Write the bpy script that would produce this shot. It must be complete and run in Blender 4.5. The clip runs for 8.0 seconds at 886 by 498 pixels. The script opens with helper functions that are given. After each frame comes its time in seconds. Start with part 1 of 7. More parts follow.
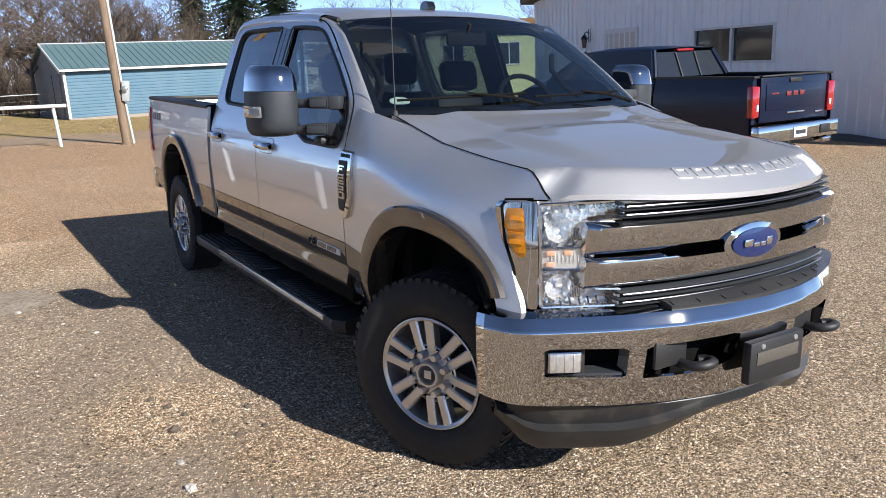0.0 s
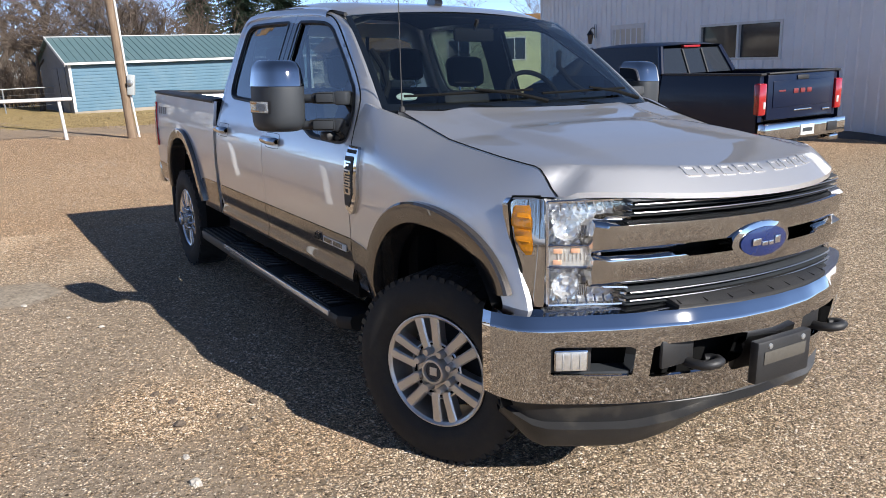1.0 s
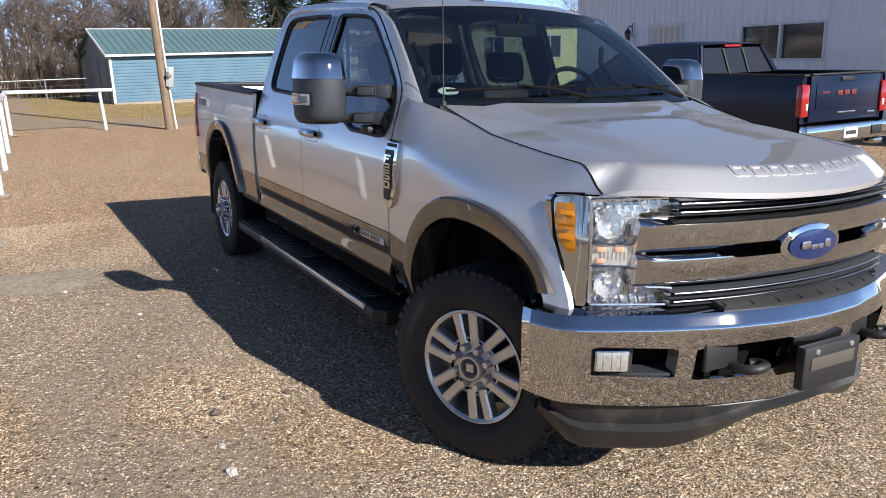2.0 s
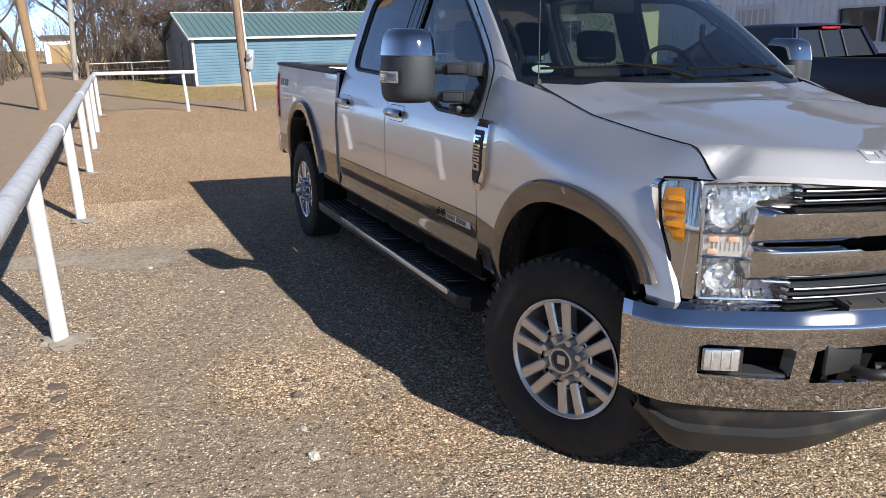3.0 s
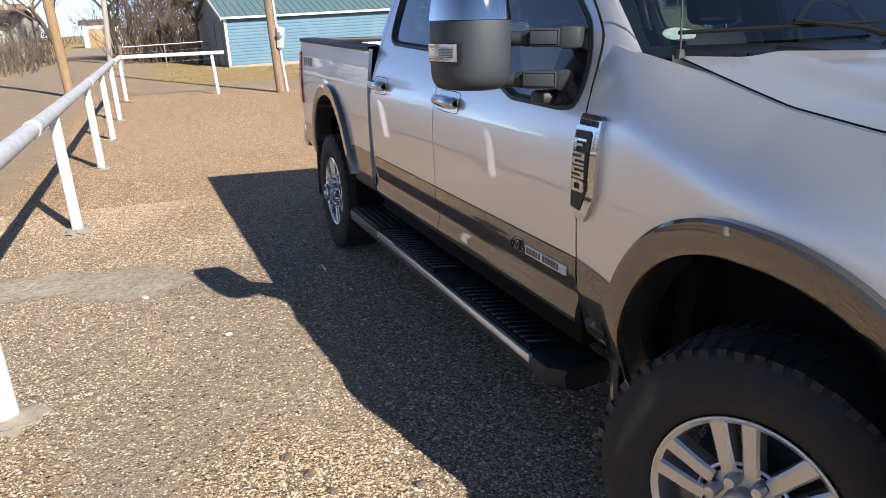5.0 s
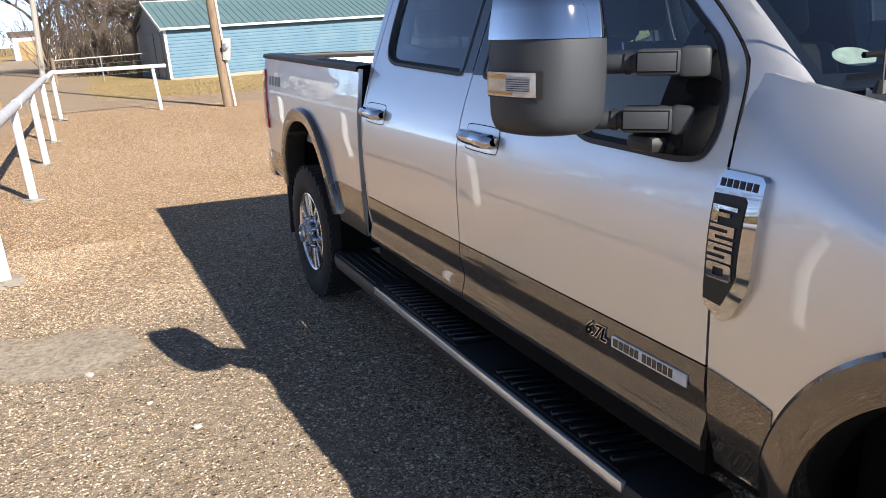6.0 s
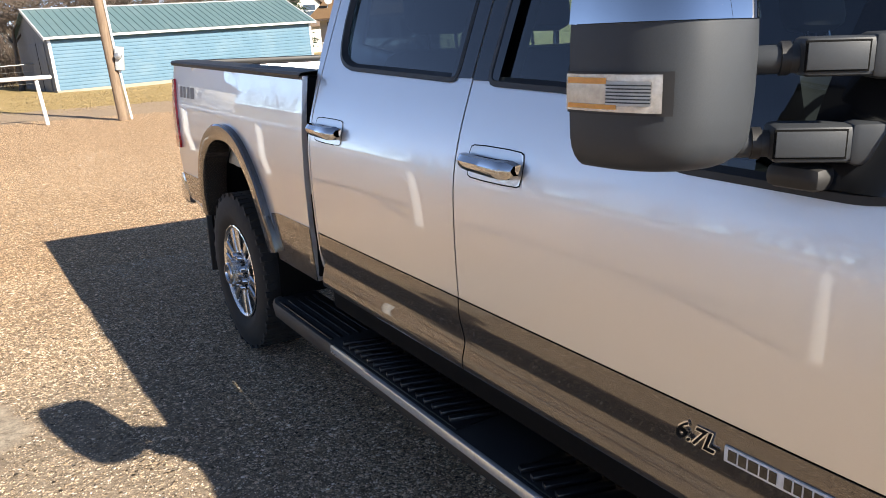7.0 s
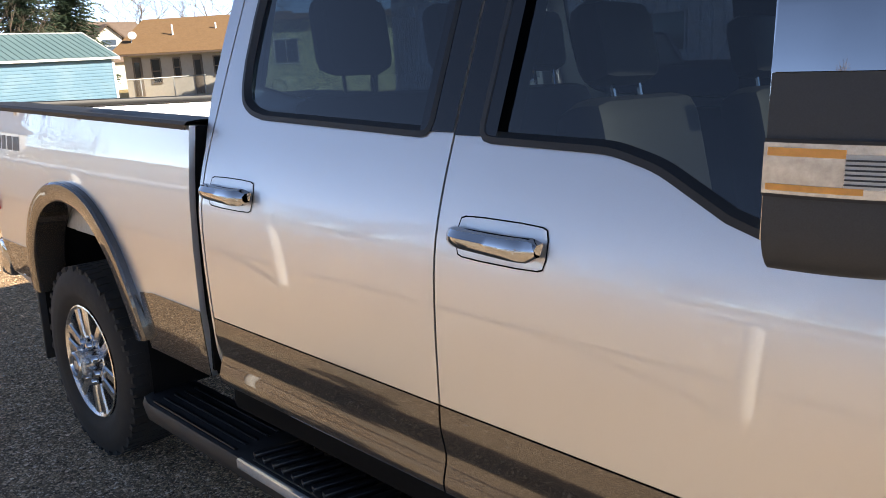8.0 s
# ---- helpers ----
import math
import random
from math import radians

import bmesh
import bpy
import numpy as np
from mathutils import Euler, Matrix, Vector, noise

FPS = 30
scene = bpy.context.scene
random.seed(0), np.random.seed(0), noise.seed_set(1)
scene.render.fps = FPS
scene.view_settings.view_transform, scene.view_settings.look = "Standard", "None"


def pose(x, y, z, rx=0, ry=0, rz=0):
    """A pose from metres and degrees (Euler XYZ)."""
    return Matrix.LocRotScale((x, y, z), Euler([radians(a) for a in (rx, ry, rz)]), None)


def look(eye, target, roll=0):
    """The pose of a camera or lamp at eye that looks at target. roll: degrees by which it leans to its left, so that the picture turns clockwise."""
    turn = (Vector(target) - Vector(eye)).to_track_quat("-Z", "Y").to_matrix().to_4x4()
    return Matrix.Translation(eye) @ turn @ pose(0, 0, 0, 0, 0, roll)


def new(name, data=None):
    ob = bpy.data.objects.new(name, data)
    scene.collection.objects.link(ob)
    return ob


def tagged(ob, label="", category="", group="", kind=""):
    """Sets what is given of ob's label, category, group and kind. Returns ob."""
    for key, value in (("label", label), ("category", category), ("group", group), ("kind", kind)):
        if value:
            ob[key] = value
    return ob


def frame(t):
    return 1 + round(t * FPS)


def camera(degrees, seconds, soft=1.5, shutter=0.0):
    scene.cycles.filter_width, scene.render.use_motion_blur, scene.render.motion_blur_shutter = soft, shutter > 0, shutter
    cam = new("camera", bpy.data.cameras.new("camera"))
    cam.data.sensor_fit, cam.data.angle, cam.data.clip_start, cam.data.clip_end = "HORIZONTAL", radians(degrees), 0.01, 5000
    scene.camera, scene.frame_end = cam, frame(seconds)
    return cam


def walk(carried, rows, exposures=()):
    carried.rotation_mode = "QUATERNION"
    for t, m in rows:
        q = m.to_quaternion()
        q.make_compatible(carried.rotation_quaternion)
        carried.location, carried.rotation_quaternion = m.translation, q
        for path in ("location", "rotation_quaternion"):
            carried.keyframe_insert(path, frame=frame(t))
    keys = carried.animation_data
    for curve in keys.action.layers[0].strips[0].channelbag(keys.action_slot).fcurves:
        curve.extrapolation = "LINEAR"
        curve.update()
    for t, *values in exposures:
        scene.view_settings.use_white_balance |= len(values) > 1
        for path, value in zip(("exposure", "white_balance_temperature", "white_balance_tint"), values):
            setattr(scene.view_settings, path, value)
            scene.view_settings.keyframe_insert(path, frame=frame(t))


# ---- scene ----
cam = camera(60.6, 8.0, soft=0.9)
PATH = [
    (0, (-2.496, -2.636, 1.625), (-1.457, -0.986, 1.183), -0.6),
    (0.5, (-2.5, -2.652, 1.639), (-1.467, -1.001, 1.185), -0.7),
    (1, (-2.5, -2.624, 1.629), (-1.471, -0.97, 1.175), -0.3),
    (2.3, (-2.556, -2.561, 1.614), (-1.633, -0.85, 1.146), 0.6),
    (2.5, (-2.584, -2.536, 1.609), (-1.692, -0.81, 1.135), 0.6),
    (3, (-2.548, -2.429, 1.581), (-1.751, -0.664, 1.08), 0.7),
    (3.5, (-2.363, -2.235, 1.58), (-1.648, -0.445, 1.047), 0.5),
    (4, (-2.287, -1.947, 1.538), (-1.615, -0.149, 0.975), 0.2),
    (4.5, (-2.266, -1.591, 1.558), (-1.595, 0.202, 0.977), -0.4),
    (4.7, (-2.225, -1.475, 1.547), (-1.551, 0.319, 0.975), -0.7),
    (5.8, (-2.16, -0.622, 1.559), (-1.366, 1.13, 1.008), -1.6),
    (6, (-2.175, -0.462, 1.585), (-1.355, 1.278, 1.037), -1.6),
    (6.5, (-2.146, -0.117, 1.57), (-1.23, 1.578, 1.031), -1.8),
    (7, (-2.091, 0.263, 1.552), (-1.06, 1.891, 1.017), -1.9),
    (7.5, (-2.109, 0.631, 1.522), (-0.904, 2.14, 1.002), -1.9),
    (8, (-2.104, 0.865, 1.574), (-0.697, 2.212, 1.119), -1.3),
]
# the lot falls away towards +x: truck, barrier and eye are given square to it
LEAN_DEG = 2.3
LEAN = pose(0, 0, 0, 0, LEAN_DEG, 0)
walk(cam, [(t, LEAN @ look(eye, target, roll)) for t, eye, target, roll in PATH],
     exposures=((0.0, 0.88, 6500, 10), (2.5, 0.83, 6560, 10), (3.5, 0.83, 6600, 10), (4.5, 1.03, 6650, 10), (6.0, 1.28, 6930, 10), (6.5, 1.36, 7020, 10), (8.0, 1.68, 7700, 10)))


# ---- light ----
def build_world():
    w = bpy.data.worlds.new("sky")
    scene.world = w
    w.use_nodes = True
    nt = w.node_tree
    bg = nt.nodes["Background"]
    sky = nt.nodes.new("ShaderNodeTexSky")
    sky.sky_type = "NISHITA"
    sky.sun_disc = False
    sky.sun_elevation = radians(SUN_UP)
    sky.sun_rotation = radians(SUN_TURN)
    sky.altitude = 2200.0
    sky.air_density, sky.dust_density, sky.ozone_density = 0.35, 0.0, 0.6
    nt.links.new(sky.outputs[0], bg.inputs[0])
    bg.inputs[1].default_value = 0.142


# over the lot the light travels towards (-0.45, 1.6, -1)
SUN_WAY = LEAN.to_3x3() @ Vector((-0.45, 1.60, -1.0))
SUN_UP = math.degrees(math.atan2(-SUN_WAY.z, math.hypot(SUN_WAY.x, SUN_WAY.y)))
SUN_TURN = math.degrees(math.atan2(-SUN_WAY.x, -SUN_WAY.y))
build_world()
sun_data = bpy.data.lights.new("sun", "SUN")
sun_data.energy, sun_data.angle, sun_data.color = 4.6, radians(0.53), (1.0, 0.965, 0.915)
sun = new("sun", sun_data)
sun.matrix_world = look((20, -60, 40), Vector((20, -60, 40)) + SUN_WAY)


# ---- materials ----
def nodes_of(name):
    m = bpy.data.materials.new(name)
    m.use_nodes = True
    nt = m.node_tree
    return m, nt, nt.nodes["Principled BSDF"]


def link(nt, a, b):
    nt.links.new(a, b)


def noise_node(nt, scale, detail=4.0, rough=0.6, coords=None):
    n = nt.nodes.new("ShaderNodeTexNoise")
    n.inputs["Scale"].default_value = scale
    n.inputs["Detail"].default_value = detail
    n.inputs["Roughness"].default_value = rough
    if coords is not None:
        link(nt, coords, n.inputs["Vector"])
    return n


def ramp(nt, fac, stops):
    r = nt.nodes.new("ShaderNodeValToRGB")
    els = r.color_ramp.elements
    while len(els) < len(stops):
        els.new(0.5)
    for e, (p, c) in zip(els, stops):
        e.position = p
        e.color = (*c, 1.0) if len(c) == 3 else c
    link(nt, fac, r.inputs[0])
    return r.outputs[0]


def mix(nt, fac, a, b, mode="MIX"):
    m = nt.nodes.new("ShaderNodeMix")
    m.data_type, m.blend_type = "RGBA", mode
    if isinstance(fac, (int, float)):
        m.inputs[0].default_value = fac
    else:
        link(nt, fac, m.inputs[0])
    for i, v in ((6, a), (7, b)):
        if isinstance(v, tuple):
            m.inputs[i].default_value = (*v, 1.0)
        else:
            link(nt, v, m.inputs[i])
    return m.outputs[2]


def calc(nt, op, a, b=0.0):
    m = nt.nodes.new("ShaderNodeMath")
    m.operation = op
    for i, v in ((0, a), (1, b)):
        if isinstance(v, (int, float)):
            m.inputs[i].default_value = v
        else:
            link(nt, v, m.inputs[i])
    return m.outputs[0]


def bump(nt, bsdf, height, strength, distance):
    b = nt.nodes.new("ShaderNodeBump")
    b.inputs["Strength"].default_value = strength
    b.inputs["Distance"].default_value = distance
    link(nt, height, b.inputs["Height"])
    link(nt, b.outputs[0], bsdf.inputs["Normal"])


def plain(name, color, rough=0.5, metal=0.0, coat=0.0, grain=60.0, vary=0.12, relief=0.0, stain=2.0, dirt=None, dirt_amount=0.35, spec=0.5):
    """A painted, plastic, metal or wooden surface with grain and larger stains."""
    m, nt, b = nodes_of(name)
    co = nt.nodes.new("ShaderNodeTexCoord").outputs["Object"]
    n1 = noise_node(nt, grain, 5, 0.65, co)
    n2 = noise_node(nt, stain, 4, 0.6, co)
    dark = tuple(c * (1 - vary) for c in color)
    light = tuple(min(1, c * (1 + vary)) for c in color)
    c1 = ramp(nt, n1.outputs[0], ((0.3, dark), (0.7, light)))
    if dirt:
        f = calc(nt, "MULTIPLY", ramp(nt, n2.outputs[0], ((0.48, (0, 0, 0)), (0.68, (1, 1, 1)))), dirt_amount)
        c1 = mix(nt, f, c1, dirt)
    link(nt, c1, b.inputs["Base Color"])
    r = calc(nt, "ADD", rough * 0.8, calc(nt, "MULTIPLY", n2.outputs[0], rough * 0.4))
    link(nt, r, b.inputs["Roughness"])
    b.inputs["Metallic"].default_value = metal
    b.inputs["Coat Weight"].default_value = coat
    b.inputs["Coat Roughness"].default_value = 0.03
    b.inputs["Specular IOR Level"].default_value = spec
    if relief:
        bump(nt, b, n1.outputs[0], 0.5, relief)
    return m


def car_paint(name, color, metal, rough, flake=0.05):
    m, nt, b = nodes_of(name)
    co = nt.nodes.new("ShaderNodeTexCoord").outputs["Object"]
    fl = noise_node(nt, 900.0, 2, 0.7, co)
    dust = noise_node(nt, 3.0, 5, 0.65, co)
    c = ramp(nt, fl.outputs[0], ((0.3, tuple(v * (1 - flake) for v in color)), (0.7, tuple(min(1, v * (1 + flake)) for v in color))))
    c = mix(nt, calc(nt, "MULTIPLY", dust.outputs[0], 0.10), c, (0.42, 0.36, 0.28))
    link(nt, c, b.inputs["Base Color"])
    b.inputs["Metallic"].default_value = metal
    link(nt, calc(nt, "ADD", rough, calc(nt, "MULTIPLY", dust.outputs[0], 0.04)), b.inputs["Roughness"])
    b.inputs["Specular Tint"].default_value = (0.45, 0.45, 0.46, 1.0)
    b.inputs["Coat Weight"].default_value = 1.0
    b.inputs["Coat IOR"].default_value = 1.7
    b.inputs["Coat Roughness"].default_value = 0.008
    return m


def glass(name, tint, rough=0.0, alpha_dark=0.0):
    """A thin pane: a clear tinted sheet with a mirror-like surface."""
    m = bpy.data.materials.new(name)
    m.use_nodes = True
    nt = m.node_tree
    nt.nodes.clear()
    out = nt.nodes.new("ShaderNodeOutputMaterial")
    tr = nt.nodes.new("ShaderNodeBsdfTransparent")
    tr.inputs[0].default_value = (*tint, 1)
    gl = nt.nodes.new("ShaderNodeBsdfGlossy")
    gl.inputs["Roughness"].default_value = rough
    gl.inputs[0].default_value = (1, 1, 1, 1)
    fr = nt.nodes.new("ShaderNodeLayerWeight")
    fr.inputs["Blend"].default_value = 0.5
    mx = nt.nodes.new("ShaderNodeMixShader")
    k = calc(nt, "ADD", 0.095, calc(nt, "MULTIPLY", calc(nt, "POWER", fr.outputs["Facing"], 4.5), 0.92))
    link(nt, k, mx.inputs[0])
    link(nt, tr.outputs[0], mx.inputs[1])
    link(nt, gl.outputs[0], mx.inputs[2])
    link(nt, mx.outputs[0], out.inputs[0])
    return m


# stretches of the lot: centre, half sizes and how much loose stone lies there
BARE = ((-2.15, 2.2, 0.95, 2.1), (-2.2, 0.2, 0.8, 0.9), (-3.3, 3.2, 0.9, 2.2))
SLICK = ((-2.38, 3.78, 0.36, 0.36), (-2.95, 3.95, 0.45, 0.25))
TAN = ((-1.80, 1.08, 0.36, 0.46), (-1.35, 0.35, 0.35, 0.35), (-2.95, 1.0, 0.40, 0.75))


def ground_material():
    """Packed fines strewn with stones, bare worn stretches, dirt alley and dry grass, each over its own stretch of the plan."""
    m, nt, b = nodes_of("gravel_ground")
    pos = nt.nodes.new("ShaderNodeNewGeometry").outputs["Position"]
    sep = nt.nodes.new("ShaderNodeSeparateXYZ")
    link(nt, pos, sep.inputs[0])
    X, Y = sep.outputs[0], sep.outputs[1]
    n_big = noise_node(nt, 0.8, 5, 0.6, pos)
    n_mid = noise_node(nt, 5.0, 6, 0.7, pos)
    n_fine = noise_node(nt, 330.0, 4, 0.75, pos)
    n_edge = noise_node(nt, 2.6, 6, 0.7, pos)

    def span(v, a, c, lo=0.0, hi=1.0):
        r = nt.nodes.new("ShaderNodeMapRange")
        r.inputs[1].default_value, r.inputs[2].default_value = a, c
        r.inputs[3].default_value, r.inputs[4].default_value = lo, hi
        link(nt, v, r.inputs[0])
        return r.outputs[0]

    def patch(spots, soft):
        out = None
        for cx, cy, rx, ry in spots:
            dx = calc(nt, "DIVIDE", calc(nt, "SUBTRACT", X, cx), rx)
            dy = calc(nt, "DIVIDE", calc(nt, "SUBTRACT", Y, cy), ry)
            d = calc(nt, "SQRT", calc(nt, "ADD", calc(nt, "MULTIPLY", dx, dx), calc(nt, "MULTIPLY", dy, dy)))
            d = calc(nt, "ADD", d, calc(nt, "MULTIPLY", calc(nt, "SUBTRACT", n_edge.outputs[0], 0.5), 1.3))
            k = span(d, 1 + soft, 1 - soft)
            out = k if out is None else calc(nt, "MAXIMUM", out, k)
        return out

    bare, slick, tan = patch(BARE, 0.35), patch(SLICK, 0.12), patch(TAN, 0.35)
    loose = calc(nt, "SUBTRACT", span(n_big.outputs[0], 0.3, 0.7, 0.72, 0.98), calc(nt, "MULTIPLY", bare, 0.50))
    loose = calc(nt, "MAXIMUM", loose, calc(nt, "MULTIPLY", tan, 0.85))
    loose = calc(nt, "SUBTRACT", loose, slick)

    def stones(scale, share):
        """Stones of one size: their colour, where they lie and their height."""
        v = nt.nodes.new("ShaderNodeTexVoronoi")
        v.inputs["Scale"].default_value = scale
        link(nt, pos, v.inputs["Vector"])
        c = nt.nodes.new("ShaderNodeSeparateColor")
        link(nt, v.outputs["Color"], c.inputs[0])
        col = ramp(nt, c.outputs[0], ((0.0, (0.06, 0.046, 0.034)), (0.16, (0.23, 0.168, 0.11)), (0.5, (0.50, 0.37, 0.245)), (0.82, (0.76, 0.59, 0.42)), (1.0, (0.95, 0.86, 0.73))))
        there = calc(nt, "LESS_THAN", c.outputs[1], calc(nt, "MULTIPLY", loose, share))
        body = span(v.outputs["Distance"], 0.62, 0.45)
        return col, calc(nt, "MULTIPLY", there, body), calc(nt, "MULTIPLY", there, span(v.outputs["Distance"], 0.7, 0.0))

    fines = ramp(nt, n_fine.outputs[0], ((0.30, (0.155, 0.118, 0.084)), (0.52, (0.34, 0.264, 0.190)), (0.72, (0.53, 0.42, 0.31))))
    fines = mix(nt, calc(nt, "MULTIPLY", bare, 0.45), fines, ramp(nt, n_fine.outputs[0], ((0.3, (0.15, 0.122, 0.094)), (0.7, (0.40, 0.335, 0.265)))))
    fines = mix(nt, calc(nt, "MULTIPLY", slick, 0.8), fines, ramp(nt, n_mid.outputs[0], ((0.3, (0.175, 0.152, 0.122)), (0.7, (0.25, 0.22, 0.178)))))
    c1, k1, h1 = stones(135.0, 0.95)
    c2, k2, h2 = stones(62.0, 0.55)
    # crevice shade painted into the fines: darker the denser the loose stones lie
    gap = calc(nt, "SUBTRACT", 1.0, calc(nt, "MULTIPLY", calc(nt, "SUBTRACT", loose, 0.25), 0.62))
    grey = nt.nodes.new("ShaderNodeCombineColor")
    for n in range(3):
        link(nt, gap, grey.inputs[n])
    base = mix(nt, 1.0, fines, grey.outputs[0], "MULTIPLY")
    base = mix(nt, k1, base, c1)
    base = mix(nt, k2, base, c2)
    # clumps a few centimetres wide that still tell apart further off
    lump = noise_node(nt, 30.0, 4, 0.75, pos)
    base = mix(nt, 1.0, base, ramp(nt, lump.outputs[0], ((0.30, (0.50, 0.475, 0.45)), (0.50, (0.95, 0.94, 0.92)), (0.70, (1.32, 1.28, 1.22)))), "MULTIPLY")
    sand = span(Y, 3.8, 6.5, 0.0, 0.55)
    base = mix(nt, sand, base, mix(nt, 1.0, base, (1.38, 1.10, 0.84), "MULTIPLY"))
    base = mix(nt, calc(nt, "MULTIPLY", tan, 0.5), base, mix(nt, 1.0, base, (1.22, 1.08, 0.92), "MULTIPLY"))
    # alley of bare packed dirt
    dirt = ramp(nt, n_mid.outputs[0], ((0.3, (0.285, 0.215, 0.15)), (0.7, (0.39, 0.30, 0.215))))
    alley = calc(nt, "LESS_THAN", calc(nt, "ADD", X, calc(nt, "MULTIPLY", n_mid.outputs[0], 1.2)), -2.9)
    base = mix(nt, calc(nt, "MULTIPLY", alley, calc(nt, "MULTIPLY", span(Y, 5.0, 8.0), 0.8)), base, dirt)
    far = calc(nt, "GREATER_THAN", calc(nt, "ADD", Y, calc(nt, "MULTIPLY", n_mid.outputs[0], 3.0)), 23.2)
    base = mix(nt, calc(nt, "MULTIPLY", far, 0.8), base, dirt)
    # dry grass
    straw = ramp(nt, n_mid.outputs[0], ((0.25, (0.20, 0.145, 0.065)), (0.55, (0.40, 0.29, 0.12)), (0.8, (0.50, 0.38, 0.175))))
    wob = calc(nt, "MULTIPLY", calc(nt, "SUBTRACT", n_big.outputs[0], 0.5), 5.0)
    yy = calc(nt, "ADD", Y, wob)
    strip = calc(nt, "MULTIPLY", calc(nt, "GREATER_THAN", yy, 26.5), calc(nt, "GREATER_THAN", calc(nt, "ADD", X, wob), -1.6))
    base = mix(nt, calc(nt, "MULTIPLY", strip, 0.9), base, straw)
    field = calc(nt, "MULTIPLY", calc(nt, "LESS_THAN", calc(nt, "ADD", X, wob), -9.0), calc(nt, "GREATER_THAN", yy, 16.0))
    base = mix(nt, calc(nt, "MULTIPLY", field, 0.9), base, straw)
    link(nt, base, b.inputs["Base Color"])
    b.inputs["Roughness"].default_value = 0.9
    b.inputs["Specular IOR Level"].default_value = 0.2
    h = calc(nt, "ADD", calc(nt, "MULTIPLY", h1, 0.0045), calc(nt, "MULTIPLY", h2, 0.0085))
    h = calc(nt, "ADD", h, calc(nt, "MULTIPLY", n_fine.outputs[0], 0.0022))
    h = calc(nt, "ADD", h, calc(nt, "MULTIPLY", lump.outputs[0], 0.008))
    bump(nt, b, h, 1.0, 1.35)
    return m


def pebble_material():
    m, nt, b = nodes_of("pebbles")
    rnd = nt.nodes.new("ShaderNodeNewGeometry").outputs["Random Per Island"]
    co = nt.nodes.new("ShaderNodeTexCoord").outputs["Object"]
    n1 = noise_node(nt, 150, 4, 0.6, co)
    c = ramp(nt, rnd, ((0.0, (0.10, 0.080, 0.062)), (0.25, (0.30, 0.22, 0.148)), (0.66, (0.54, 0.40, 0.27)), (0.92, (0.74, 0.585, 0.425)), (1.0, (0.88, 0.82, 0.73))))
    c = mix(nt, 0.25, c, ramp(nt, n1.outputs[0], ((0.3, (0.2, 0.155, 0.11)), (0.7, (0.52, 0.42, 0.30)))))
    link(nt, c, b.inputs["Base Color"])
    b.inputs["Roughness"].default_value = 0.8
    return m


def wood_material(name, a, c, scale=1.0, rings=(6, 6, 0.6)):
    m, nt, b = nodes_of(name)
    co = nt.nodes.new("ShaderNodeTexCoord").outputs["Object"]
    mp = nt.nodes.new("ShaderNodeMapping")
    mp.inputs["Scale"].default_value = rings
    link(nt, co, mp.inputs[0])
    n1 = noise_node(nt, 4.0 * scale, 8, 0.7, mp.outputs[0])
    n2 = noise_node(nt, 2.0, 3, 0.5, co)
    col = ramp(nt, n1.outputs[0], ((0.3, a), (0.7, c)))
    col = mix(nt, calc(nt, "MULTIPLY", n2.outputs[0], 0.4), col, tuple(v * 0.6 for v in a))
    link(nt, col, b.inputs["Base Color"])
    b.inputs["Roughness"].default_value = 0.85
    bump(nt, b, n1.outputs[0], 0.5, 0.01)
    return m


M_GROUND = ground_material()
M_PEBBLE = pebble_material()
M_PAINT = car_paint("silver_paint", (0.76, 0.75, 0.745), 0.84, 0.40)
M_TONE = car_paint("stone_grey_paint", (0.115, 0.100, 0.087), 0.75, 0.22)
M_NAVY = plain("navy_paint", (0.004, 0.009, 0.028), 0.30, 0.0, coat=0.15, vary=0.03, spec=0.25)
M_CHROME = plain("chrome", (0.52, 0.52, 0.53), 0.035, 1.0, vary=0.02, grain=20)
M_CLOD = plain("dark_dirt", (0.115, 0.088, 0.066), 0.95, vary=0.45, grain=150, relief=0.002)
M_PALEROCK = plain("pale_stone", (0.46, 0.42, 0.37), 0.85, vary=0.25, grain=120, relief=0.002)
M_DULLRED = plain("dull_red_badge", (0.16, 0.02, 0.02), 0.4)
M_LAMPIN = plain("smoky_lamp_inside", (0.62, 0.61, 0.59), 0.2, 0.7, vary=0.25, grain=70)
M_PALEORANGE = plain("pale_orange_bulb", (0.72, 0.40, 0.26), 0.3)
M_GABLE = wood_material("grey_painted_boards", (0.17, 0.185, 0.20), (0.29, 0.305, 0.32))
M_DUSTY = plain("dusty_plastic", (0.07, 0.062, 0.05), 0.7)
M_MIRROR = plain("silvered_reflector", (0.88, 0.88, 0.88), 0.10, 0.72, vary=0.04)
M_LAMPRIM = plain("satin_bright_trim", (0.70, 0.70, 0.70), 0.22, 1.0, vary=0.03)
M_BRIGHT = plain("machined_aluminium", (0.62, 0.60, 0.58), 0.34, 0.85, vary=0.05, grain=200)
M_PLASTIC = plain("black_grained_plastic", (0.012, 0.012, 0.013), 0.55, relief=0.0006, grain=500, dirt=(0.045, 0.04, 0.032), dirt_amount=0.2)
M_GREYPLASTIC = plain("grey_plastic", (0.034, 0.038, 0.043), 0.48, relief=0.0002, grain=500, spec=0.4)
M_GLOSSBLACK = plain("gloss_black_trim", (0.008, 0.008, 0.009), 0.12, coat=0.5)
M_RUBBER = plain("tyre_rubber", (0.015, 0.0145, 0.014), 0.8, relief=0.001, grain=120, dirt=(0.07, 0.058, 0.043), dirt_amount=0.3, stain=9)
